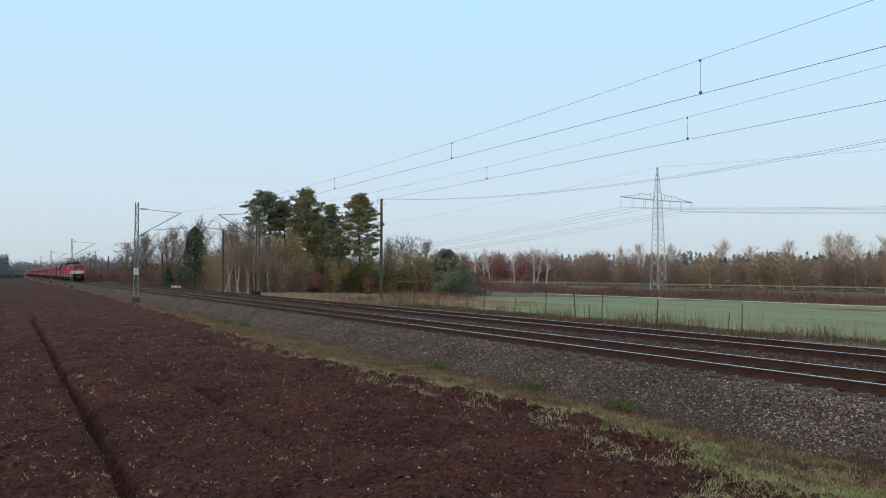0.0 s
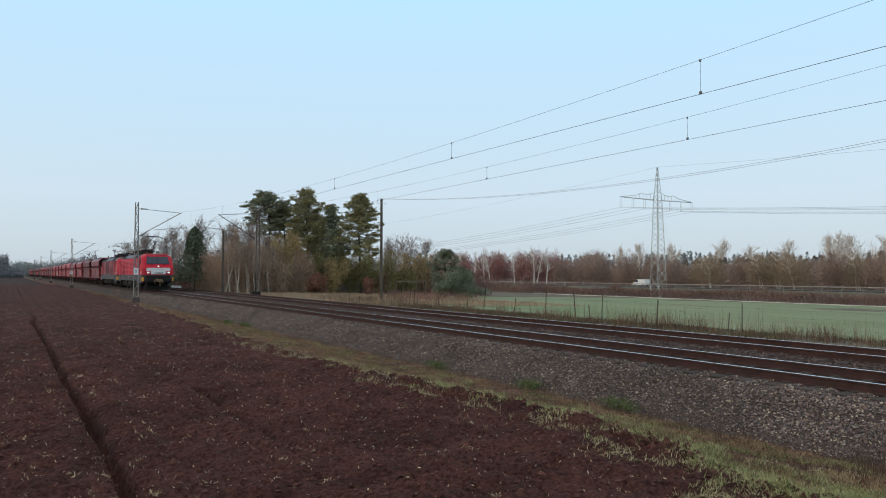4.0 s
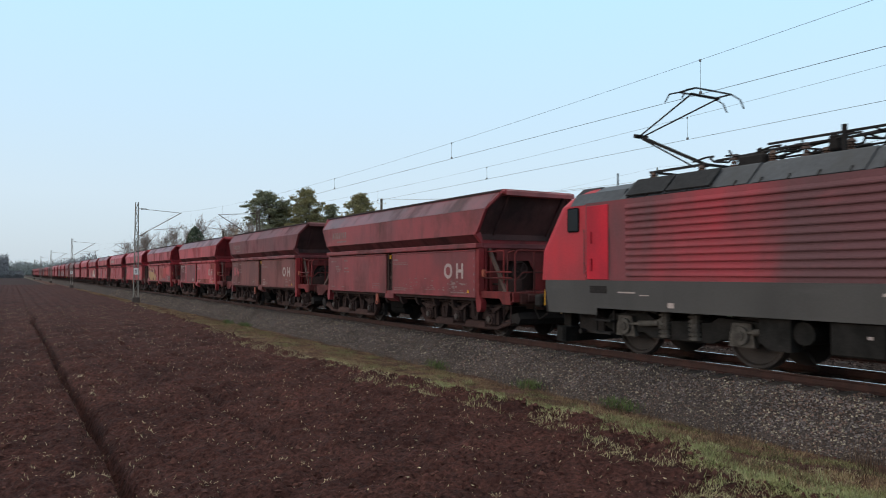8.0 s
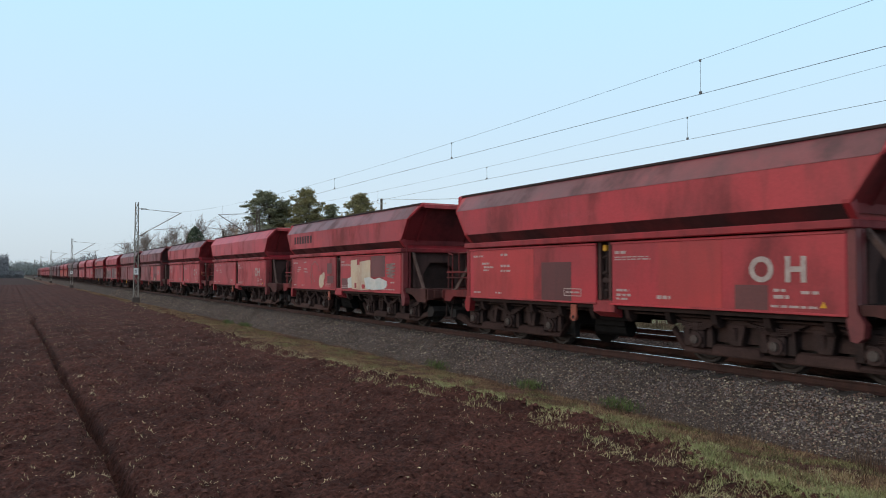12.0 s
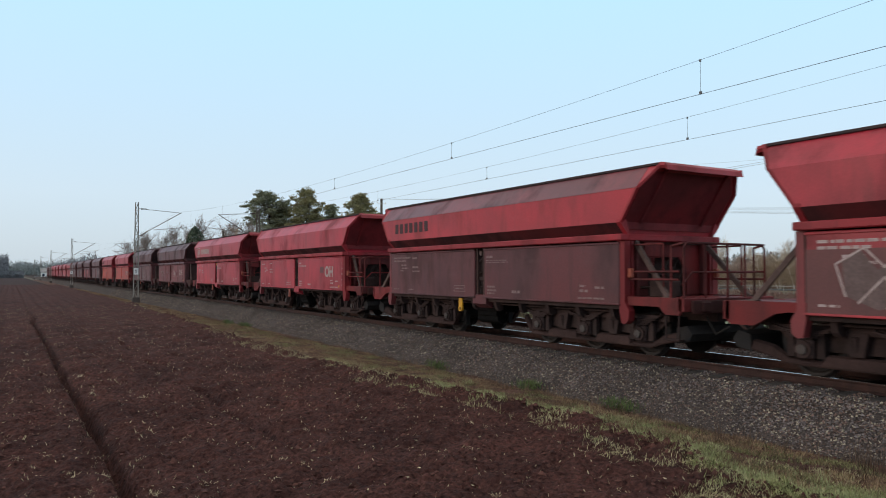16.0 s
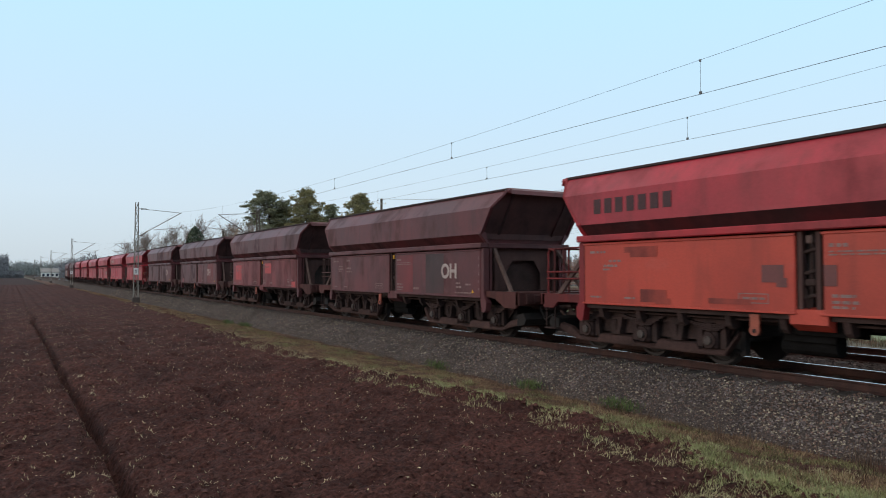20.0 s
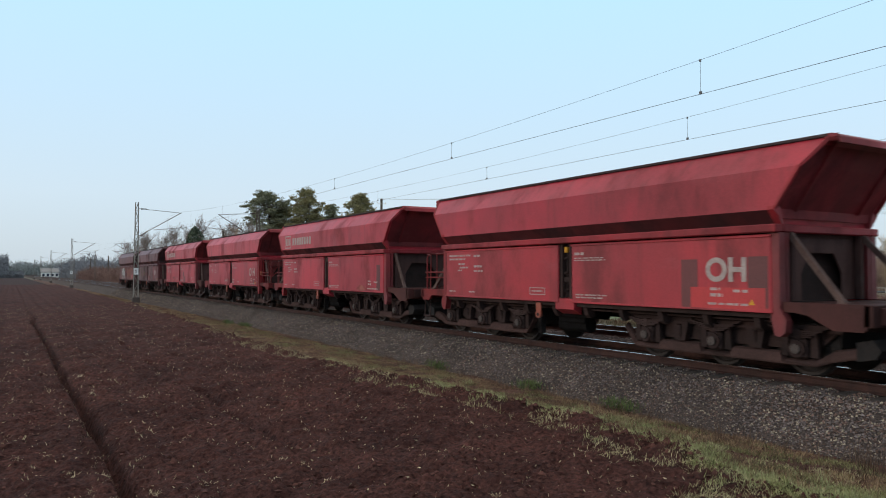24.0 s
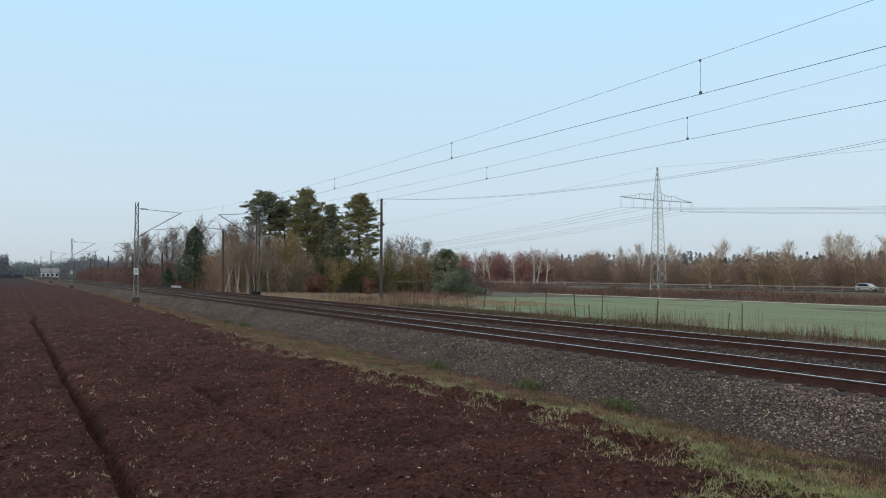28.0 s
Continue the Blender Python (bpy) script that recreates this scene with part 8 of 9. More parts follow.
def b_sandbox(bm):
    extrude(bm, [(-0.3, 0.98), (0.3, 0.98), (0.3, 0.55), (0.1, 0.42), (-0.3, 0.42)], "x", -1.36, -1.05)
    rod(bm, (-0.9, -0.25, 0.45), (-0.8, -0.45, 0.12), 0.025)




def b_wiper(bm):
    for s in (-1, 1):
        rod(bm, (s * 0.55, -8.98, 2.62), (s * 0.30, -8.72, 3.05), 0.014)
        box(bm, s * 0.55 - 0.10, s * 0.55 + 0.10, -9.02, -8.95, 2.56, 2.62)


def electric_locomotive(num, body, label, raised):
    w = empty("electric_locomotive", Matrix(), label, "locomotive", "locomotives of the train")
    shared("midbody", "body", body, w, b_midbody)
    shared("skirt", "skirt", L_GREY, w, b_skirt, "dirty grey lower body band")
    roof = shared("roof", "roof", L_ROOF, w, b_roof)
    for k in (-4.15, -2.08, 0.0, 2.08, 4.15):
        shared("hatch", "roof_hatch", L_ROOF, roof, b_hatch).location = (0, k, 0)
    for k in (-5.6, -4.5, 4.5, 5.6):
        for m in (Matrix(), MIRROR):
            shared("grille", "roof_grille", L_GRILLE, roof, b_grille).matrix_local = Matrix.Translation((0, k, 0.012)) @ m
    for i in range(11):
        z = 1.74 + i * 0.142
        for s in (-1, 1):
            shared("rib%d%d" % (i, s), "side_rib", body, w, lambda bm: extrude(bm, [(s * (1.485 + u), z + v) for u, v in ((0, -0.035), (0.034, -0.048), (0.045, -0.03), (0.043, -0.004), (0.02, 0.03), (0, 0.055))], "y", -6.1, 6.1))
    for s in (-1, 1):
        for i in range(24):
            shared("clip%d" % s, "roof_clip", P_BLACK, roof, lambda bm: bar(bm, (s * 1.475, 0, 3.335), (s * 1.40, 0, 3.43), 0.035, 0.03)).location = (0, -6.1 + i * 0.53, 0)
    for e in (0, 1):
        m = MIRROR if e else Matrix()
        cab = turned(shared("cab", "cab", L_CAB_D if num else L_PAINT, w, b_cab, "cab with raked front"), m)
        turned(shared("windscreen", "windscreen", M_GLASS, cab, lambda bm: [extrude(bm, [(-1.09, 0), (1.09, 0), (0.98, 0.84), (-0.98, 0.84)], "y", -0.035, 0.01)]), Matrix.Translation((0, -8.915, 2.70)) @ Matrix.Rotation(radians(-33.5), 4, "X"))
        shared("ws_frame", "windscreen_frame", P_BLACK, cab, lambda bm: [box(bm, -0.02, 0.02, -0.05, 0.0, 0.0, 0.84), box(bm, -1.05, 1.05, -0.03, 0.01, -0.035, 0.0)]).matrix_local = Matrix.Translation((0, -8.915, 2.70)) @ Matrix.Rotation(radians(-33.5), 4, "X")
        shared("cabroof", "cab_roof", L_ROOF if num else L_SOOTRED, cab, lambda bm: extrude(bm, [(-1.47, 3.31), (1.47, 3.31), (1.22, 3.58), (0.95, 3.72), (-0.95, 3.72), (-1.22, 3.58)], "y", -7.36, -6.3))
        shared("cabtop", "cab_roof_cover", L_ROOF if num else L_SOOTRED, cab, lambda bm: extrude(bm, [(-7.36, 3.50), (-8.20, 3.50), (-8.26, 3.585), (-7.96, 3.735), (-7.36, 3.735)], "x", -1.0, 1.0), "sooty grey cab roof")
        for s in (-1, 1) if num else ():
            shared("cabedge" + str(s), "roof_edge", L_ROOF if num else L_SOOTRED, cab, lambda bm: extrude(bm, [(s * 1.475, 3.30), (s * 1.25, 3.585), (s * 1.2, 3.57), (s * 1.42, 3.30)], "y", -7.9, -6.3))
        shared("gear", "brake_gear", P_BLACK, w, lambda bm: [box(bm, -0.95, 0.95, -8.2, -7.35, 0.36, 0.92, 0.03), rod(bm, (-1.1, -8.0, 0.4), (1.1, -8.0, 0.4), 0.06)]).matrix_local = m
        shared("wiper", "wiper_pair", P_BLACK, cab, b_wiper)
        shared("fpanel", "front_panel", L_FRONT, cab, lambda bm: [extrude(bm, [(-1.12, 1.98), (1.12, 1.98), (1.09, 2.30), (-1.09, 2.30)], "y", -9.235, -9.15), extrude(bm, [(-0.68, 1.66), (0.68, 1.66), (0.68, 1.98), (-0.68, 1.98)], "y", -9.255, -9.16)], "pale grey front panel")
        for s in (-1, 1):
            lb = shared("lamp_box", "lamp_recess", L_CAB_D, cab, lambda bm: box(bm, -0.20, 0.20, -9.245, -9.15, 1.70, 1.96, 0.05))
            lb.location = (s * 0.93, 0, 0)
            hl = shared("headlight", "headlight", L_LAMP if (e == 0 and num == 0) else L_FRONT, lb, lambda bm: [rod(bm, (0, -9.235, 1.83), (0, -9.275, 1.83), 0.088, 14)])
            hl.location = (0.05 * s, 0, 0)
            shared("taillight", "small_lamp", L_FRONT, lb, lambda bm: [rod(bm, (0, -9.235, 1.83), (0, -9.262, 1.83), 0.055, 10)]).location = (-0.13 * s, 0, 0)
        shared("toplight", "top_headlight", L_LAMP if (e == 0 and num == 0) else L_FRONT, cab, lambda bm: [rod(bm, (0, -9.10, 2.45), (0, -9.20, 2.45), 0.065, 14)])
        shared("numbers", "number_bars", M_DARKMARK, cab, lambda bm: [box(bm, -0.36 + 0.105 * i, -0.30 + 0.105 * i, -9.260, -9.256, 1.72, 1.86) for i in range(8)], "illegible dark number bars")
        for s in (-1, 1):
            sw = shared("sidewin", "side_window", M_GLASS_D, cab, lambda bm: box(bm, -0.012, 0.02, -0.19, 0.19, -0.28, 0.28, 0.03))
            sw.location = (s * 1.487, -7.78, 2.98)
            dr = shared("door", "cab_door", L_PAINT, cab, lambda bm: [box(bm, -0.015, 0.015, -0.34, 0.34, 1.62, 3.26, 0.006)])
            dr.location = (s * 1.488, -6.98, 0)
            for z in (1.95, 2.55):
                shared("grip", "grab_handle", L_PAINT, dr, lambda bm: [rod(bm, (0.03, 0, -0.12), (0.03, 0, 0.12), 0.018), rod(bm, (0, 0, -0.12), (0.03, 0, -0.12), 0.015), rod(bm, (0, 0, 0.12), (0.03, 0, 0.12), 0.015)]).matrix_local = Matrix.Translation((0.014 * s, -0.18, z)) @ (Matrix() if s > 0 else MIRROR)
            for d in (-0.40, 0.40):
                shared("pole", "handrail", L_GREY, cab, lambda bm: [rod(bm, (0, 0, 1.75), (0, 0, 2.75), 0.009)]).location = (s * 1.525, -6.98 + d, 0)
            shared("step", "door_step", P_BLACK, cab, lambda bm: [box(bm, -0.06, 0.02, -0.26, 0.26, 1.28, 1.44)]).matrix_local = Matrix.Translation((s * 1.49, -6.95, 0.04)) @ (Matrix() if s > 0 else MIRROR)
            c2 = shared("ymark2" + str(s), "yellow_corner", P_YELLOW, cab, lambda bm: [extrude(bm, [(s * 1.505, -8.83), (s * 1.33, -9.05), (s * 1.31, -9.03), (s * 1.49, -8.81)], "z", 0.98, 1.36)], "yellow warning corner")
            bf = shared("buffer", "buffer", P_BLACK, cab, lambda bm: [box(bm, -0.16, 0.16, -9.4, -9.05, 0.92, 1.20, 0.03), box(bm, -0.25, 0.25, -9.70, -9.42, 0.90, 1.22, 0.05)], "black box-shaped side buffer")
            bf.location = (s * 0.90, 0, 0)
        shared("afc", "coupler", L_COUPL, cab, lambda bm: [box(bm, -0.15, 0.15, -9.55, -9.0, 0.86, 1.14, 0.02), box(bm, -0.10, 0.30, -9.79, -9.5, 0.86, 1.20, 0.06), box(bm, -0.30, -0.14, -9.75, -9.45, 0.92, 1.22, 0.04), rod(bm, (-0.4, -9.3, 1.1), (-0.3, -9.5, 0.7), 0.03), rod(bm, (0.42, -9.3, 1.1), (0.38, -9.55, 0.72), 0.03), rod(bm, (0.1, -9.6, 0.8), (0.1, -9.6, 0.5), 0.05)], "greasy tan automatic coupler")
        shared("apron", "front_apron", P_BLACK, cab, lambda bm: extrude(bm, [(-1.14, -9.10), (-1.12, -9.235), (1.12, -9.235), (1.14, -9.10)], "z", 0.86, 1.50), "black lower front")
        shared("beam", "buffer_beam", P_BLACK, cab, lambda bm: [box(bm, -1.22, 1.22, -9.12, -8.7, 0.80, 1.50, 0.02)])
        shared("plough", "rail_guard", P_LBOGIE, cab, lambda bm: [extrude(bm, [(-1.27, -8.45), (-1.15, -8.78), (-0.8, -8.95), (-0.4, -9.02), (0.4, -9.02), (0.8, -8.95), (1.15, -8.78), (1.27, -8.45), (1.2, -8.40), (-1.2, -8.40)], "z", 0.13, 0.48), box(bm, -0.95, -0.7, -8.75, -8.5, 0.4, 0.85), box(bm, 0.7, 0.95, -8.75, -8.5, 0.4, 0.85)])
        for s in (-1, 1):
            shared("csteps", "cab_step_ladder", P_BLACK, cab, lambda bm: [box(bm, -0.14, 0.14, -0.3, 0.3, z, z + 0.04) for z in (0.42, 0.7)] + [box(bm, -0.02, 0.02, y, y + 0.04, 0.42, 1.0) for y in (-0.3, 0.26)]).location = (s * 1.25, -7.0, 0)
        shared("antenna", "antenna", P_BLACK, roof, lambda bm: [rod(bm, (0.3, 0, 3.84), (0.3, 0, 4.12), 0.02)]).matrix_local = m @ Matrix.Translation((0, -7.55, 0))
        up = raised == e
        shared("panto" + str(up), "pantograph", P_BLACK, roof, lambda bm: b_panto(bm, up), "raised single-arm pantograph" if up else "folded single-arm pantograph").matrix_local = m @ Matrix.Translation((0, -5.55, 0))
        for x in (-0.55, 0.55):
            for y in (-6.2, -4.9):
                shared("insul", "insulator", M_INSUL, roof, b_insul).matrix_local = m @ Matrix.Translation((x, y, 3.66))
        for k in range(5):
            shared("insul", "insulator", M_INSUL, roof, b_insul).matrix_local = m @ Matrix.Translation((0.25 * (-1) ** k, -0.5 - k * 0.75, 3.78))
        shared("busbar", "busbar", P_BLACK, roof, lambda bm: [rod(bm, (-0.25, -0.1, 4.2), (-0.25, -4.2, 4.2), 0.025), rod(bm, (0.25, -0.4, 4.2), (0.25, -3.6, 4.22), 0.025), box(bm, -0.12, 0.12, -2.5, -2.3, 3.95, 4.22, 0.03), box(bm, 0.1, 0.3, -1.2, -1.0, 3.9, 4.3, 0.03), rod(bm, (-0.5, -0.3, 4.05), (-0.5, -4.6, 4.05), 0.02), rod(bm, (-0.5, -1.5, 4.05), (0.25, -1.6, 4.2), 0.02), rod(bm, (-0.5, -3.2, 4.05), (-0.25, -3.3, 4.2), 0.02), rod(bm, (0.45, -2.0, 3.78), (0.45, -2.0, 4.3), 0.05), rod(bm, (0.0, -3.0, 4.15), (0.0, -5.0, 4.10), 0.03), box(bm, -0.75, -0.35, -3.9, -2.7, 3.78, 3.98, 0.03), box(bm, -0.7, 0.1, -1.6, -0.5, 3.78, 3.93, 0.03), rod(bm, (-0.7, -4.6, 4.0), (-0.2, -2.2, 4.28), 0.022), rod(bm, (-0.62, -4.9, 3.95), (-0.62, -0.2, 3.99), 0.03), rod(bm, (-0.3, -4.4, 4.1), (-0.3, -0.6, 4.3), 0.022)] + [rod(bm, (-0.62, -0.4 - 0.7 * q, 3.78), (-0.62, -0.4 - 0.7 * q, 4.12), 0.045) for q in range(6)]).matrix_local = m
        for k in range(9):
            yk, xk = -0.35 - 0.52 * k, (-0.78, -0.40, 0.05)[k % 3]
            shared("bushing", "bushing", M_INSUL, roof, lambda bm: [rod(bm, (0, 0, 0.07 * q), (0, 0, 0.07 * q + 0.045), 0.085 - 0.03 * (q % 2), 8) for q in range(6)], "dark ribbed bushing").matrix_local = m @ Matrix.Translation((xk, yk, 3.77))
            shared("cable%d" % (k % 3), "roof_cable", P_BLACK, roof, lambda bm: [rod(bm, (0.38 * math.sin(1.7 * q + k) * 0.5, -0.13 * q, 0.10 * math.sin(q * 1.1 + k)), (0.38 * math.sin(1.7 * (q + 1) + k) * 0.5, -0.13 * (q + 1), 0.10 * math.sin((q + 1) * 1.1 + k)), 0.022, 5) for q in range(7)], "looped black roof cable").matrix_local = m @ Matrix.Translation((xk * 0.6, yk, 4.14))
        shared("switch", "circuit_breaker", P_BLACK, roof, lambda bm: [box(bm, -0.95, -0.6, -3.4, -2.3, 3.74, 4.02, 0.04), box(bm, -0.9, -0.5, -1.7, -0.9, 3.76, 3.96, 0.04), rod(bm, (-0.75, -2.2, 4.06), (-0.75, -3.5, 4.06), 0.07, 8), box(bm, -0.2, 0.25, -4.3, -3.7, 3.78, 4.08, 0.04)], "black roof circuit breaker").matrix_local = m
        bg_ = shared("lbogie", "bogie", P_LBOGIE, w, b_locobogie, "dark grimy two-axle bogie")
        bg_.matrix_local = Matrix.Translation((0, -4.95 if e == 0 else 4.95, 0))
        for y in (-1.45, 1.45):
            wheels_of(bg_, y, 0.625, "lwheel")
            for q in (Matrix(), MIRROR):
                shared("laxlebox", "axle_box", L_BOX, bg_, b_loco_axlebox).matrix_local = Matrix.Translation((0, y, 0)) @ q
                shared("lcoil", "coil_spring", L_BOX, bg_, b_coil).matrix_local = Matrix.Translation((0, y * 0.26, 0)) @ q
                shared("ldamper", "damper", L_BOX, bg_, b_damper).matrix_local = Matrix.Translation((0, y * 0.95, 0)) @ q
        for s in (0, 1):
            shared("sandbox", "sand_box", P_LBOGIE, w, b_sandbox).matrix_local = (MIRROR if s else Matrix()) @ Matrix.Translation((0, -2.75 if (s == e) else 2.75, 0)) @ (Matrix())
    for i, (y0, y1, z) in enumerate(((-1.75, -1.15, 0.46), (-1.05, -0.55, 0.62), (-0.5, 0.35, 0.40), (0.42, 0.8, 0.66), (0.88, 1.75, 0.44))):
        shared("ubox" + str(i), "underfloor_box", P_LBOGIE, w, lambda bm: box(bm, -1.40 + 0.1 * (i % 2), 1.40 - 0.1 * (i % 2), y0, y1, z, 0.99, 0.03))
        shared("uplate" + str(i), "label_plate", P_FADED if i % 2 else L_COUPL if i == 2 else P_LETTER, w, lambda bm: box(bm, -1.409 + 0.1 * (i % 2), -1.396 + 0.1 * (i % 2), y0 + 0.18, y0 + (0.42 if i == 2 else 0.26), 0.60 if i == 2 else 0.74, 0.86 if i == 2 else 0.79))
    for y in (-2.2, 2.25):
        shared("tank", "air_tank", P_LBOGIE, w, lambda bm: rod(bm, (-1.3, 0, 0.75), (1.3, 0, 0.75), 0.2, 12)).location = (0, y, 0)
    # pale print on the near side
    tagged(marks(w, "data_print", [(0.2, 1.43, 1.3, 0.05), (-3.4, 1.30, 0.5, 0.03), (-3.4, 1.25, 0.5, 0.03), (-3.4, 1.20, 0.5, 0.03), (-5.0, 1.32, 0.05, 0.3), (0.6, 1.1, 0.15, 0.08), (0.35, 1.1, 0.12, 0.08), (-0.4, 1.1, 0.2, 0.06), (4.9, 1.12, 0.16, 0.1), (6.1, 1.35, 0.5, 0.03), (5.6, 1.3, 0.25, 0.02)],
          P_LETTER, -1.503, "illegible pale print on the grey band"), kind="stuff")
    marks(w, "number_plate", [(-8.25, 1.83, 0.62, 0.13)], L_FRONT, -1.503, "illegible pale number strip")
    y, z = -0.1, 2.78
    marks(w, "company_emblem", [(y, z + 0.19, 0.5, 0.04), (y, z - 0.19, 0.5, 0.04), (y - 0.23, z, 0.04, 0.4), (y + 0.23, z, 0.04, 0.4), (y + 0.09, z, 0.12, 0.22), (y - 0.09, z, 0.12, 0.22)], P_LETTER if num == 0 else P_FADED, -1.535, "outlined pale emblem box")
    return w


LOCOS = [electric_locomotive(0, L_PAINT, "red electric freight locomotive with grey band, leading the train", 0),
         electric_locomotive(1, L_PAINT_D, "sooty red electric freight locomotive, second in the train", 1)]

# ---- fence, poles, pylon ----
fence = empty("meadow_fence", pose(0, 0, 0), "old wire fence on thin wooden posts along the meadow", "fence")
FENCE_X = 30.6
rf = np.random.default_rng(12)
fy_ = []
y = 43.0
while y < 75:
    fy_.append(y)
    y += rf.choice([0.7, 1.8, 2.8, 4.2])
fy_ += [3.2, 7.5, 11.4, 14.6, 18.8, 23.2, 24.0, 28.6, 30.3, 32.9, 34.1, 35.3, 38.2, 41.7]
fy_.sort()
for y in fy_:
    bm = bmesh.new()
    z0 = float(land_z(FENCE_X))
    a = Vector((FENCE_X + rf.uniform(-0.2, 0.2), y, z0 - 0.2))
    b = a + Vector((rf.normal(0, 0.12), rf.normal(0, 0.16), rf.choice([0.75, 1.1, 1.35, 1.6, 1.95])))
    r = rf.uniform(0.026, 0.046)
    rod(bm, a, b, r, 6, r * 0.8)
    part("post", bm, M_POLE, fence)
for h in (0.45, 0.85, 1.2):
    pts = [(FENCE_X, y + d, float(land_z(FENCE_X)) + h - (0.05 if d else 0)) for y in fy_ for d in (0, 0.25)]
    tube_run("wire", pts, 0.0032, M_WIRE, fence)


def timber_pole(x, y, h, label="weathered wooden pole with wires", arms=True):
    ob = empty("timber_pole", pose(x, y, float(land_z(x)) - 0.05), label, "pole", "wooden poles")
    bm = bmesh.new()
    rod(bm, (0, 0, 0), (0, 0, h), 0.17, 10, 0.13)
    part("shaft", bm, M_POLE, ob)
    bm = bmesh.new()
    rod(bm, (0, 0, h), (0, 0, h + 0.05), 0.14, 10, 0.04)
    part("cap", bm, M_GALV, ob)
    if arms:
        for s in (-1, 1):
            bm = bmesh.new()
            rod(bm, (0, s * 0.12, h - 0.55), (s * 0.55, s * 0.1, h - 0.5), 0.02)
            rod(bm, (s * 0.55, s * 0.1, h - 0.5), (s * 0.55, s * 0.1, h - 0.36), 0.05, 8, 0.03)
            part("insulator_bracket", bm, M_GALV, ob)
    return ob


timber_pole(35.0, 72.2, 11.2, "tall weathered wooden power pole at the meadow corner")
timber_pole(46.0, 10.0, 13.0, "tall weathered wooden power pole in the meadow")
line = empty("low_voltage_line", pose(0, 0, 0), "pair of thin sagging wires between wooden poles", "power line")
for s in (-0.35, 0.35):
    tube_run("wire", [(35.0 + 11 * f + s, 72.2 - 62.2 * f, 9.95 + 0.95 * f - 4 * 1.8 * f * (1 - f)) for f in np.linspace(0, 1, 25)], 0.011, M_PWIRE, line)
for px_, py_, ph in ((20.2, 119.0, 5.9), (20.4, 152.0, 6.4), (21.8, 88.0, 7.9), (22.0, 208.0, 7.4), (22.5, 262.0, 8.0)):
    timber_pole(px_, py_, ph, "short weathered wooden line-side pole", False)

# steel pylon: tapering lattice with one wide arm
PYL = Matrix.Translation((114.8, 106.5, -3.2)) @ Matrix.Rotation(radians(2.6), 4, "Z")
pylon = empty("electricity_pylon", PYL, "grey steel lattice pylon with one wide crossarm", "pylon")
for z0, z1, w0, w1, n_ in ((0.0, 8.0, 2.35, 1.95, 4), (8.0, 20.2, 1.95, 1.20, 11), (20.2, 26.9, 1.20, 0.14, 6)):
    t = 0.075 if z0 < 20 else 0.06
    corner = lambda i, k: Vector(((-1, 1, 1, -1)[i % 4], (-1, -1, 1, 1)[i % 4], 0)) * (w0 + (w1 - w0) * k / n_) / 2 + Vector((0, 0, z0 + (z1 - z0) * k / n_))
    for i in range(4):
        bm = bmesh.new()
        bar(bm, corner(i, 0), corner(i, n_), t * 1.35, t * 1.35)
        part("leg", bm, M_GALV, pylon)
        for k in range(n_):
            bm = bmesh.new()
            bar(bm, corner(i + k % 2, k), corner(i + 1 - k % 2, k + 1), t * 0.9, t * 0.9)
            part("brace", bm, M_GALV, pylon)
ARM = 10.9
for s in (-1, 1):
    bm = bmesh.new()
    for j in (-0.45, 0.45):
        bar(bm, (s * 0.5, j, 20.0), (s * ARM, j * 0.15, 20.15), 0.08, 0.08)
    top = [(0.04, 21.75), (0.30, 20.95), (0.46, 21.25), (0.58, 20.75), (0.78, 20.45), (1.0, 20.2)]
    for (f0, h0), (f1, h1) in zip(top, top[1:]):
        bar(bm, (s * ARM * f0, 0, h0), (s * ARM * f1, 0, h1), 0.08, 0.08)
    for k in range(1, 10):
        f0, f1 = k / 10, (k + 0.5) / 10
        zt = float(np.interp(f0, [p[0] for p in top], [p[1] for p in top]))
        j = 1 if k % 2 else -1
        bar(bm, (s * ARM * f0, 0, zt), (s * ARM * f0, 0, 20.1), 0.05, 0.05)
        bar(bm, (s * ARM * (f0 - 0.05), j * 0.45 * (1 - f0 * 0.85), 20.07), (s * ARM * f1, -j * 0.45 * (1 - f1 * 0.85), 20.08), 0.05, 0.05)
    part("crossarm", bm, M_GALV, pylon)
    for k in (0.36, 0.68, 0.99):
        bm = bmesh.new()
        for d in (-0.25, 0.25):
            rod(bm, (s * ARM * k + d, 0, 20.05), (s * ARM * k + d, 0, 18.1), 0.022, 6)
        rod(bm, (s * ARM * k - 0.3, 0, 18.05), (s * ARM * k + 0.3, 0, 18.05), 0.03, 6)
        part("insulator", bm, M_PWIRE, pylon)
power = empty("high_voltage_line", PYL, "bundle of sagging high-voltage conductors at the pylon", "power line")
for k in (-0.99, -0.68, -0.36, 0.36, 0.68, 0.99):
    for way in (1, -1):
        tube_run("conductor", [(ARM * k, way * 320 * f, 18.05 - 4 * 7.0 * f * (1 - f)) for f in np.linspace(0, 1, 41)], 0.021, M_PWIRE, power)
for way in (1, -1):
    tube_run("earth_wire", [(0, way * 320 * f, 26.9 - 4 * 5.5 * f * (1 - f)) for f in np.linspace(0, 1, 41)], 0.015, M_PWIRE, power)

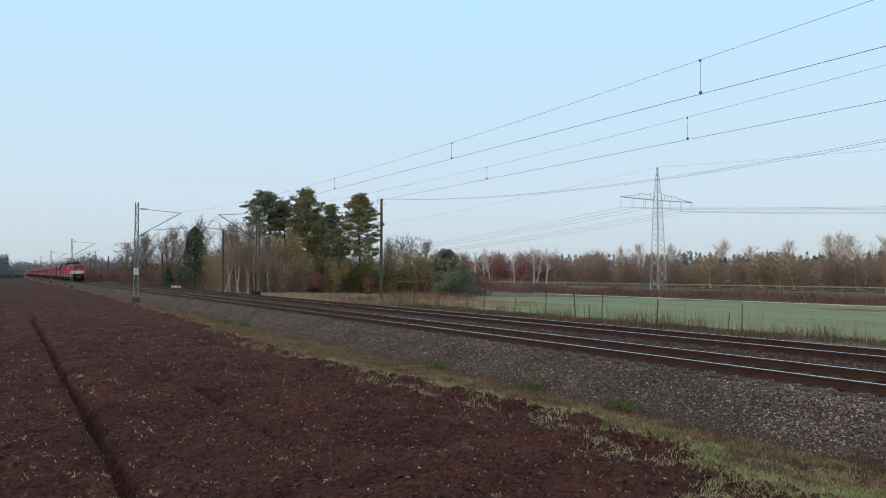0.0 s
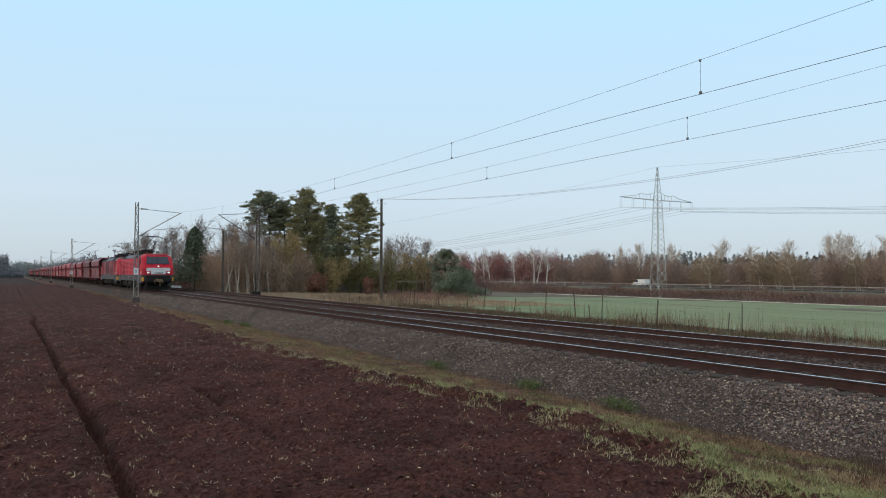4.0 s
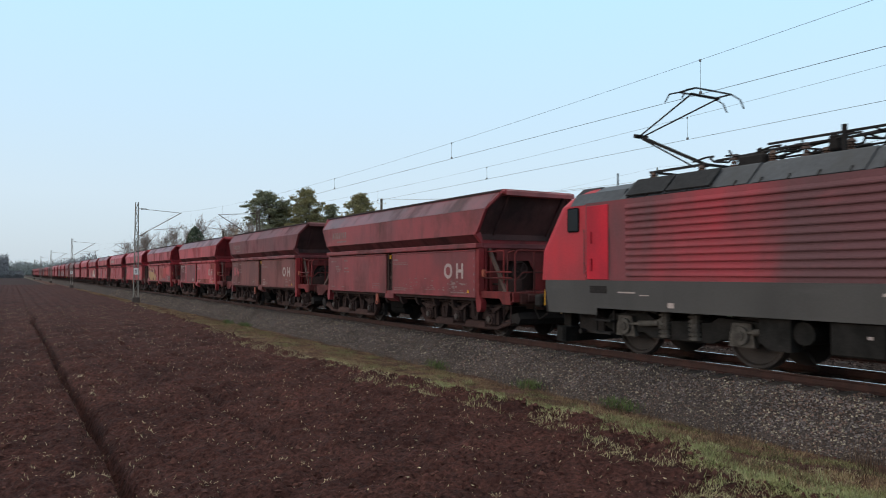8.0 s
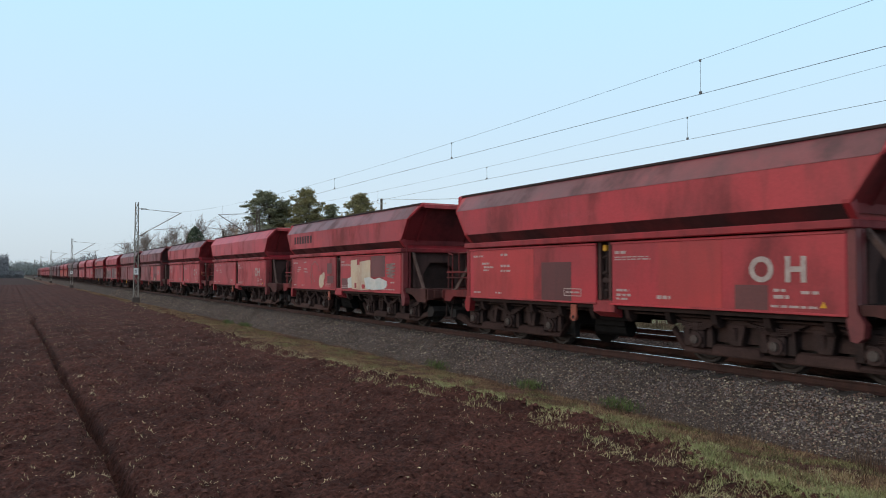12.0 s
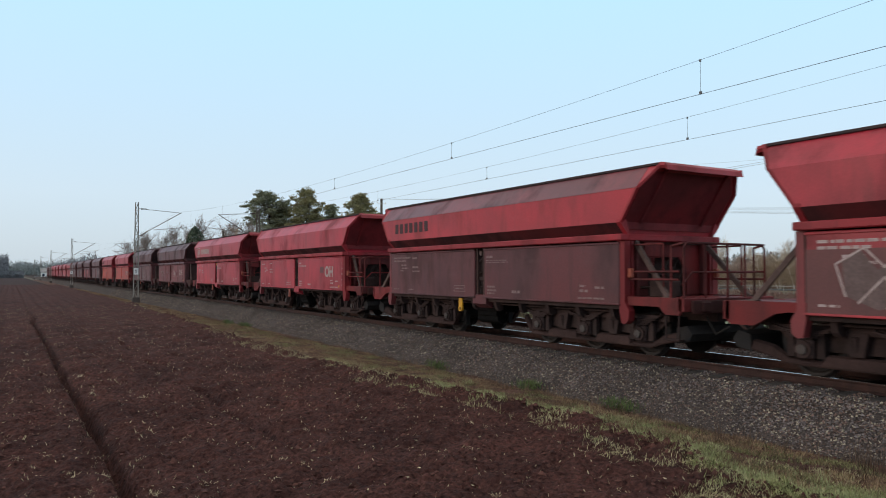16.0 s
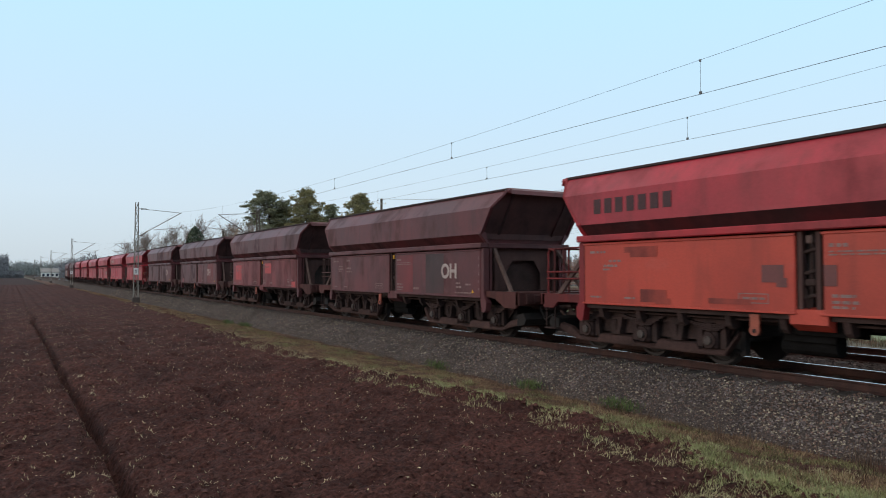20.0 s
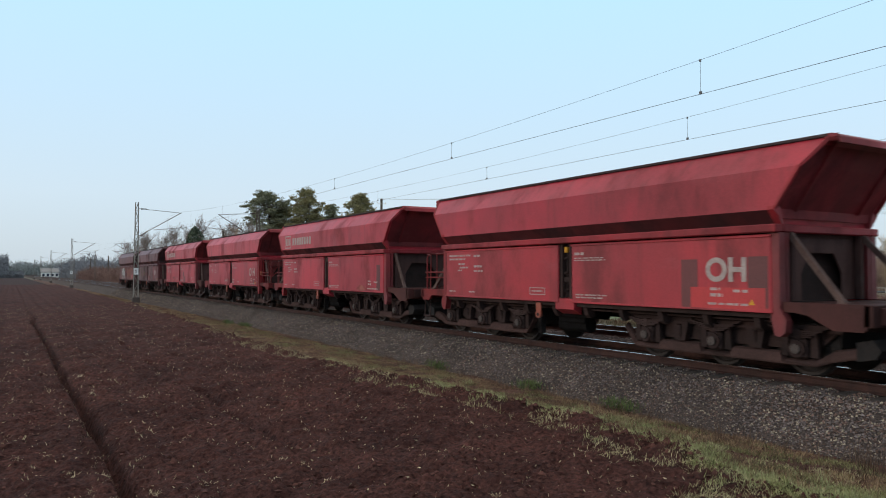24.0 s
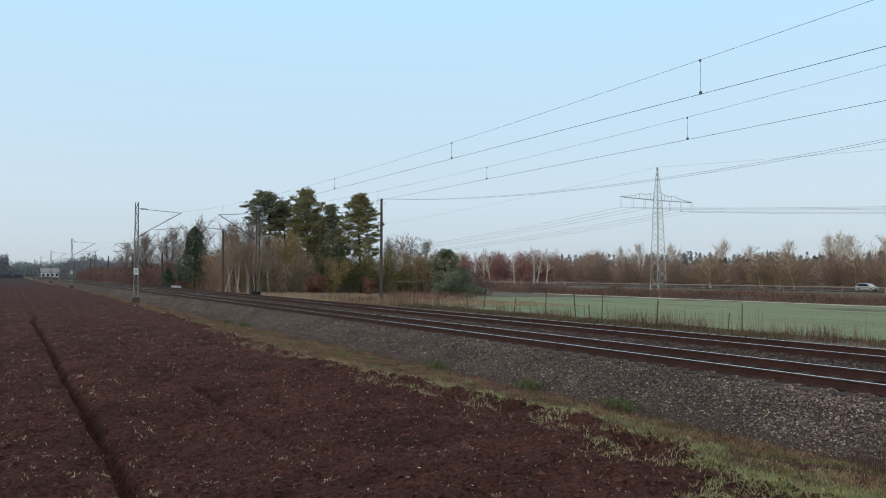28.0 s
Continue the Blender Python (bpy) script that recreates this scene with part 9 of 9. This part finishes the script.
# road guard rail
guard = empty("guard_rail", pose(134.9, 0, 0), "long dull steel guard rail along the road", "guard rail")
bm = bmesh.new()
extrude(bm, [(0, -0.98), (-0.06, -0.94), (0, -0.88), (-0.06, -0.82), (0, -0.78), (0.03, -0.78), (0.03, -0.98)], "y", -60, 330)
part("beam", bm, M_OLDGALV, guard)
me = None
for i in range(98):
    if me is None:
        bm = bmesh.new()
        box(bm, 0.03, 0.13, -0.05, 0.05, -1.9, -0.75)
        p_ = part("post", bm, M_OLDGALV, guard)
        me = p_.data
    else:
        p_ = new("post", me)
        p_.parent = guard
    p_.location = (0, -60 + i * 4.0, 0)
for y in (60.0, 110.0, 160.0, 210.0):
    ob = empty("delineator_post", pose(135.2, y, -1.7), "white roadside delineator post", "roadside post", "delineator posts")
    bm = bmesh.new()
    extrude(bm, [(-0.06, -0.05), (0.06, -0.05), (0, 0.08)], "z", 0, 1.25)
    part("post_body", bm, M_WHITE, ob)
    bm = bmesh.new()
    box(bm, -0.062, 0.062, -0.056, -0.02, 0.85, 1.02)
    part("black_band", bm, M_DARKMARK, ob)


def house(x, y, w, d, h, rz, label):
    ob = empty("house", pose(x, y, -0.95, 0, 0, rz), label, "house", "distant houses")
    bm = bmesh.new()
    box(bm, -w / 2, w / 2, -d / 2, d / 2, 0, h)
    part("wall", bm, M_HOUSE, ob)
    bm = bmesh.new()
    extrude(bm, [(-d / 2 - 0.4, h), (d / 2 + 0.4, h), (0, h + d * 0.35)], "x", -w / 2 - 0.4, w / 2 + 0.4)
    part("roof", bm, M_ROOF, ob)
    for k in range(4):
        bm = bmesh.new()
        xx = -w / 2 + w * (k + 0.5) / 4
        box(bm, xx - 0.6, xx + 0.6, -d / 2 - 0.03, -d / 2 + 0.05, 1.0, 2.4)
        part("window", bm, M_GLASS, ob)


house(19.8, 478, 9, 7, 3.2, 0, "white distant house beside the railway")

# small gear beside the far track
gear = empty("trackside_marker", pose(19.3, 66.0, -0.36), "short black trackside post with a foot box", "post")
bm = bmesh.new()
rod(bm, (0, 0, 0), (0, 0, 2.15), 0.05, 8, 0.035)
part("post", bm, P_BLACK, gear)
bm = bmesh.new()
box(bm, -0.4, 0.4, -0.3, 0.3, 0.0, 0.45, 0.04)
part("foot_box", bm, P_BLACK, gear)
for y in (110.5, 113.5):
    cab_ = empty("trackside_cabinet", pose(21.0, y, float(land_z(21.0))), "small pale grey trackside cabinet", "cabinet", "trackside cabinets")
    bm = bmesh.new()
    box(bm, -0.35, 0.35, -0.4, 0.4, 0, 0.85, 0.02)
    part("housing", bm, M_WHITE, cab_)
    bm = bmesh.new()
    box(bm, -0.4, 0.4, -0.45, 0.45, 0.85, 0.92, 0.01)
    part("lid", bm, M_GALV, cab_)

# shelter and gear in the garden behind the wooden pole
shed = empty("garden_shelter", pose(45.5, 85, float(land_z(45.5))), "small open wooden garden shelter with a flat roof", "shelter")
for k in (-1.6, 1.6):
    for j in (-1, 1):
        bm = bmesh.new()
        box(bm, k - 0.06, k + 0.06, j - 0.06, j + 0.06, 0, 2.1)
        part("post", bm, M_POLE, shed)
bm = bmesh.new()
box(bm, -1.7, 1.7, -1.2, 1.2, 2.1, 2.22)
part("roof", bm, M_POLE, shed)

# ---- road vehicles ----
V_WHITE = mat("white_car_paint", (0.78, 0.76, 0.70), (0.72, 0.70, 0.64), 0.3, scale=2, fine=20, bump=0, mottle=0.04)
V_SILVER = mat("silver_car_paint", (0.52, 0.53, 0.55), (0.48, 0.49, 0.5), 0.3, 0.4, scale=2, fine=20, bump=0, mottle=0.04)


def vehicle(name, paint_m, prof, glass, length, width, wheel_r, label):
    ob = empty(name, Matrix(), label, name)
    bm = bmesh.new()
    extrude(bm, prof, "x", -width / 2, width / 2)
    bmesh.ops.bevel(bm, geom=bm.edges[:], offset=0.05, segments=2, affect="EDGES")
    part("body", bm, paint_m, ob)
    for s in (-1, 1):
        bm = bmesh.new()
        extrude(bm, glass, "x", s * (width / 2 - 0.02), s * (width / 2 + 0.008))
        part("side_window", bm, M_GLASS, ob)
        for y in (-length * 0.31, length * 0.31):
            bm = bmesh.new()
            rod(bm, (s * (width / 2 - 0.2), y, wheel_r), (s * (width / 2 + 0.01), y, wheel_r), wheel_r, 18)
            wh = part("wheel", bm, M_RUBBER, ob)
            bm = bmesh.new()
            rod(bm, (s * (width / 2 - 0.02), y, wheel_r), (s * (width / 2 + 0.02), y, wheel_r), wheel_r * 0.6, 14)
            part("rim", bm, M_GALV, wh)
    return ob


VAN = vehicle("van", V_WHITE, [(-2.15, 0.3), (2.15, 0.3), (2.15, 0.85), (1.5, 1.02), (0.9, 1.68), (0.5, 1.8), (-2.1, 1.8), (-2.15, 0.9)],
              [(0.3, 1.05), (1.3, 1.05), (0.85, 1.58), (0.3, 1.58)], 4.3, 1.75, 0.31, "white delivery van driving on the country road")
CAR = vehicle("car", V_SILVER, [(-1.8, 0.3), (1.8, 0.3), (1.8, 0.78), (1.05, 0.92), (0.5, 1.44), (-1.2, 1.46), (-1.7, 0.95), (-1.8, 0.85)],
              [(-1.5, 0.95), (0.9, 0.95), (0.45, 1.36), (-1.15, 1.38)], 3.6, 1.7, 0.31, "silver car driving on the country road")


def lorry(label):
    """A box lorry: chassis, rounded cab with glass, tall box body, six wheels."""
    ob = empty("lorry", Matrix(), label, "lorry")
    for nm, mt, b in (("chassis", M_RUBBER, (-0.9, 0.9, -3.4, 3.2, 0.55, 0.85)), ("box_body", V_WHITE, (-1.2, 1.2, -3.5, 1.5, 0.88, 3.15))):
        bm = bmesh.new()
        box(bm, *b, 0.04)
        part(nm, bm, mt, ob)
    bm = bmesh.new()
    extrude(bm, [(1.62, 0.5), (3.42, 0.5), (3.46, 1.25), (3.20, 2.3), (3.0, 2.45), (1.62, 2.5)], "x", -1.1, 1.1)
    bmesh.ops.bevel(bm, geom=bm.edges[:], offset=0.06, segments=2, affect="EDGES")
    cab = part("cab", bm, V_WHITE, ob)
    bm = bmesh.new()
    extrude(bm, [(3.47, 1.35), (3.26, 2.2), (3.20, 2.18), (3.41, 1.33)], "x", -0.98, 0.98)
    part("windscreen", bm, M_GLASS, cab)
    for s in (-1, 1):
        bm = bmesh.new()
        extrude(bm, [(2.1, 1.4), (3.2, 1.4), (3.02, 2.15), (2.1, 2.15)], "x", s * 1.09, s * 1.112)
        part("side_window", bm, M_GLASS, cab)
        for y in (-2.4, 2.5):
            bm = bmesh.new()
            rod(bm, (s * 0.85, y, 0.43), (s * 1.12, y, 0.43), 0.43, 18)
            wh = part("wheel", bm, M_RUBBER, ob)
            bm = bmesh.new()
            rod(bm, (s * 1.08, y, 0.43), (s * 1.13, y, 0.43), 0.25, 14)
            part("rim", bm, M_GALV, wh)
    return ob


LORRY = lorry("white box lorry driving on the country road")
VAN_2 = copy_thing(VAN, Matrix())
VAN_2["label"] = "white delivery van coming the other way on the country road"


# ---- what moves ----
# along the line, the middle of the first wagon: seconds, metres
RUN = [(0.0, 221.0), (2.0, 171.0), (3.5, 134.8), (6.5, 60.4), (8.0, 22.42), (11.0, -53.02), (14.0, -128.12), (17.0, -203.14), (20.0, -277.82), (23.0, -352.05), (25.0, -401.48), (27.0, -450.9), (28.0, -475.55)]


def motions():
    offs = [(LOCOS[0], -46.66 + 9.79), (LOCOS[1], -17.29)] + [(w, 15.0 * i) for i, w in enumerate(TRAIN)]
    for ob, off in offs:
        walk(ob, [(t, pose(TRACK_X[0], y + off, 0)) for t, y in RUN])
    walk(VAN, [(t, pose(140.6, y, -1.6)) for t, y in ((0.0, 14.0), (2.0, 75.9), (3.5, 120.5), (6.2, 211.0), (28.0, 930.0))])
    walk(LORRY, [(t, pose(137.6, y, -1.6, 0, 0, 180)) for t, y in ((0.0, 618.0), (24.5, 103.4), (28.0, 29.9))])
    walk(VAN_2, [(t, pose(137.6, y, -1.6, 0, 0, 180)) for t, y in ((0.0, 463.0), (18.45, 75.5), (28.0, -125.0))])
    walk(CAR, [(t, pose(137.6, y, -1.6, 0, 0, 180)) for t, y in ((0.0, 776.0), (27.6, 86.7), (28.0, 76.7))])


motions()
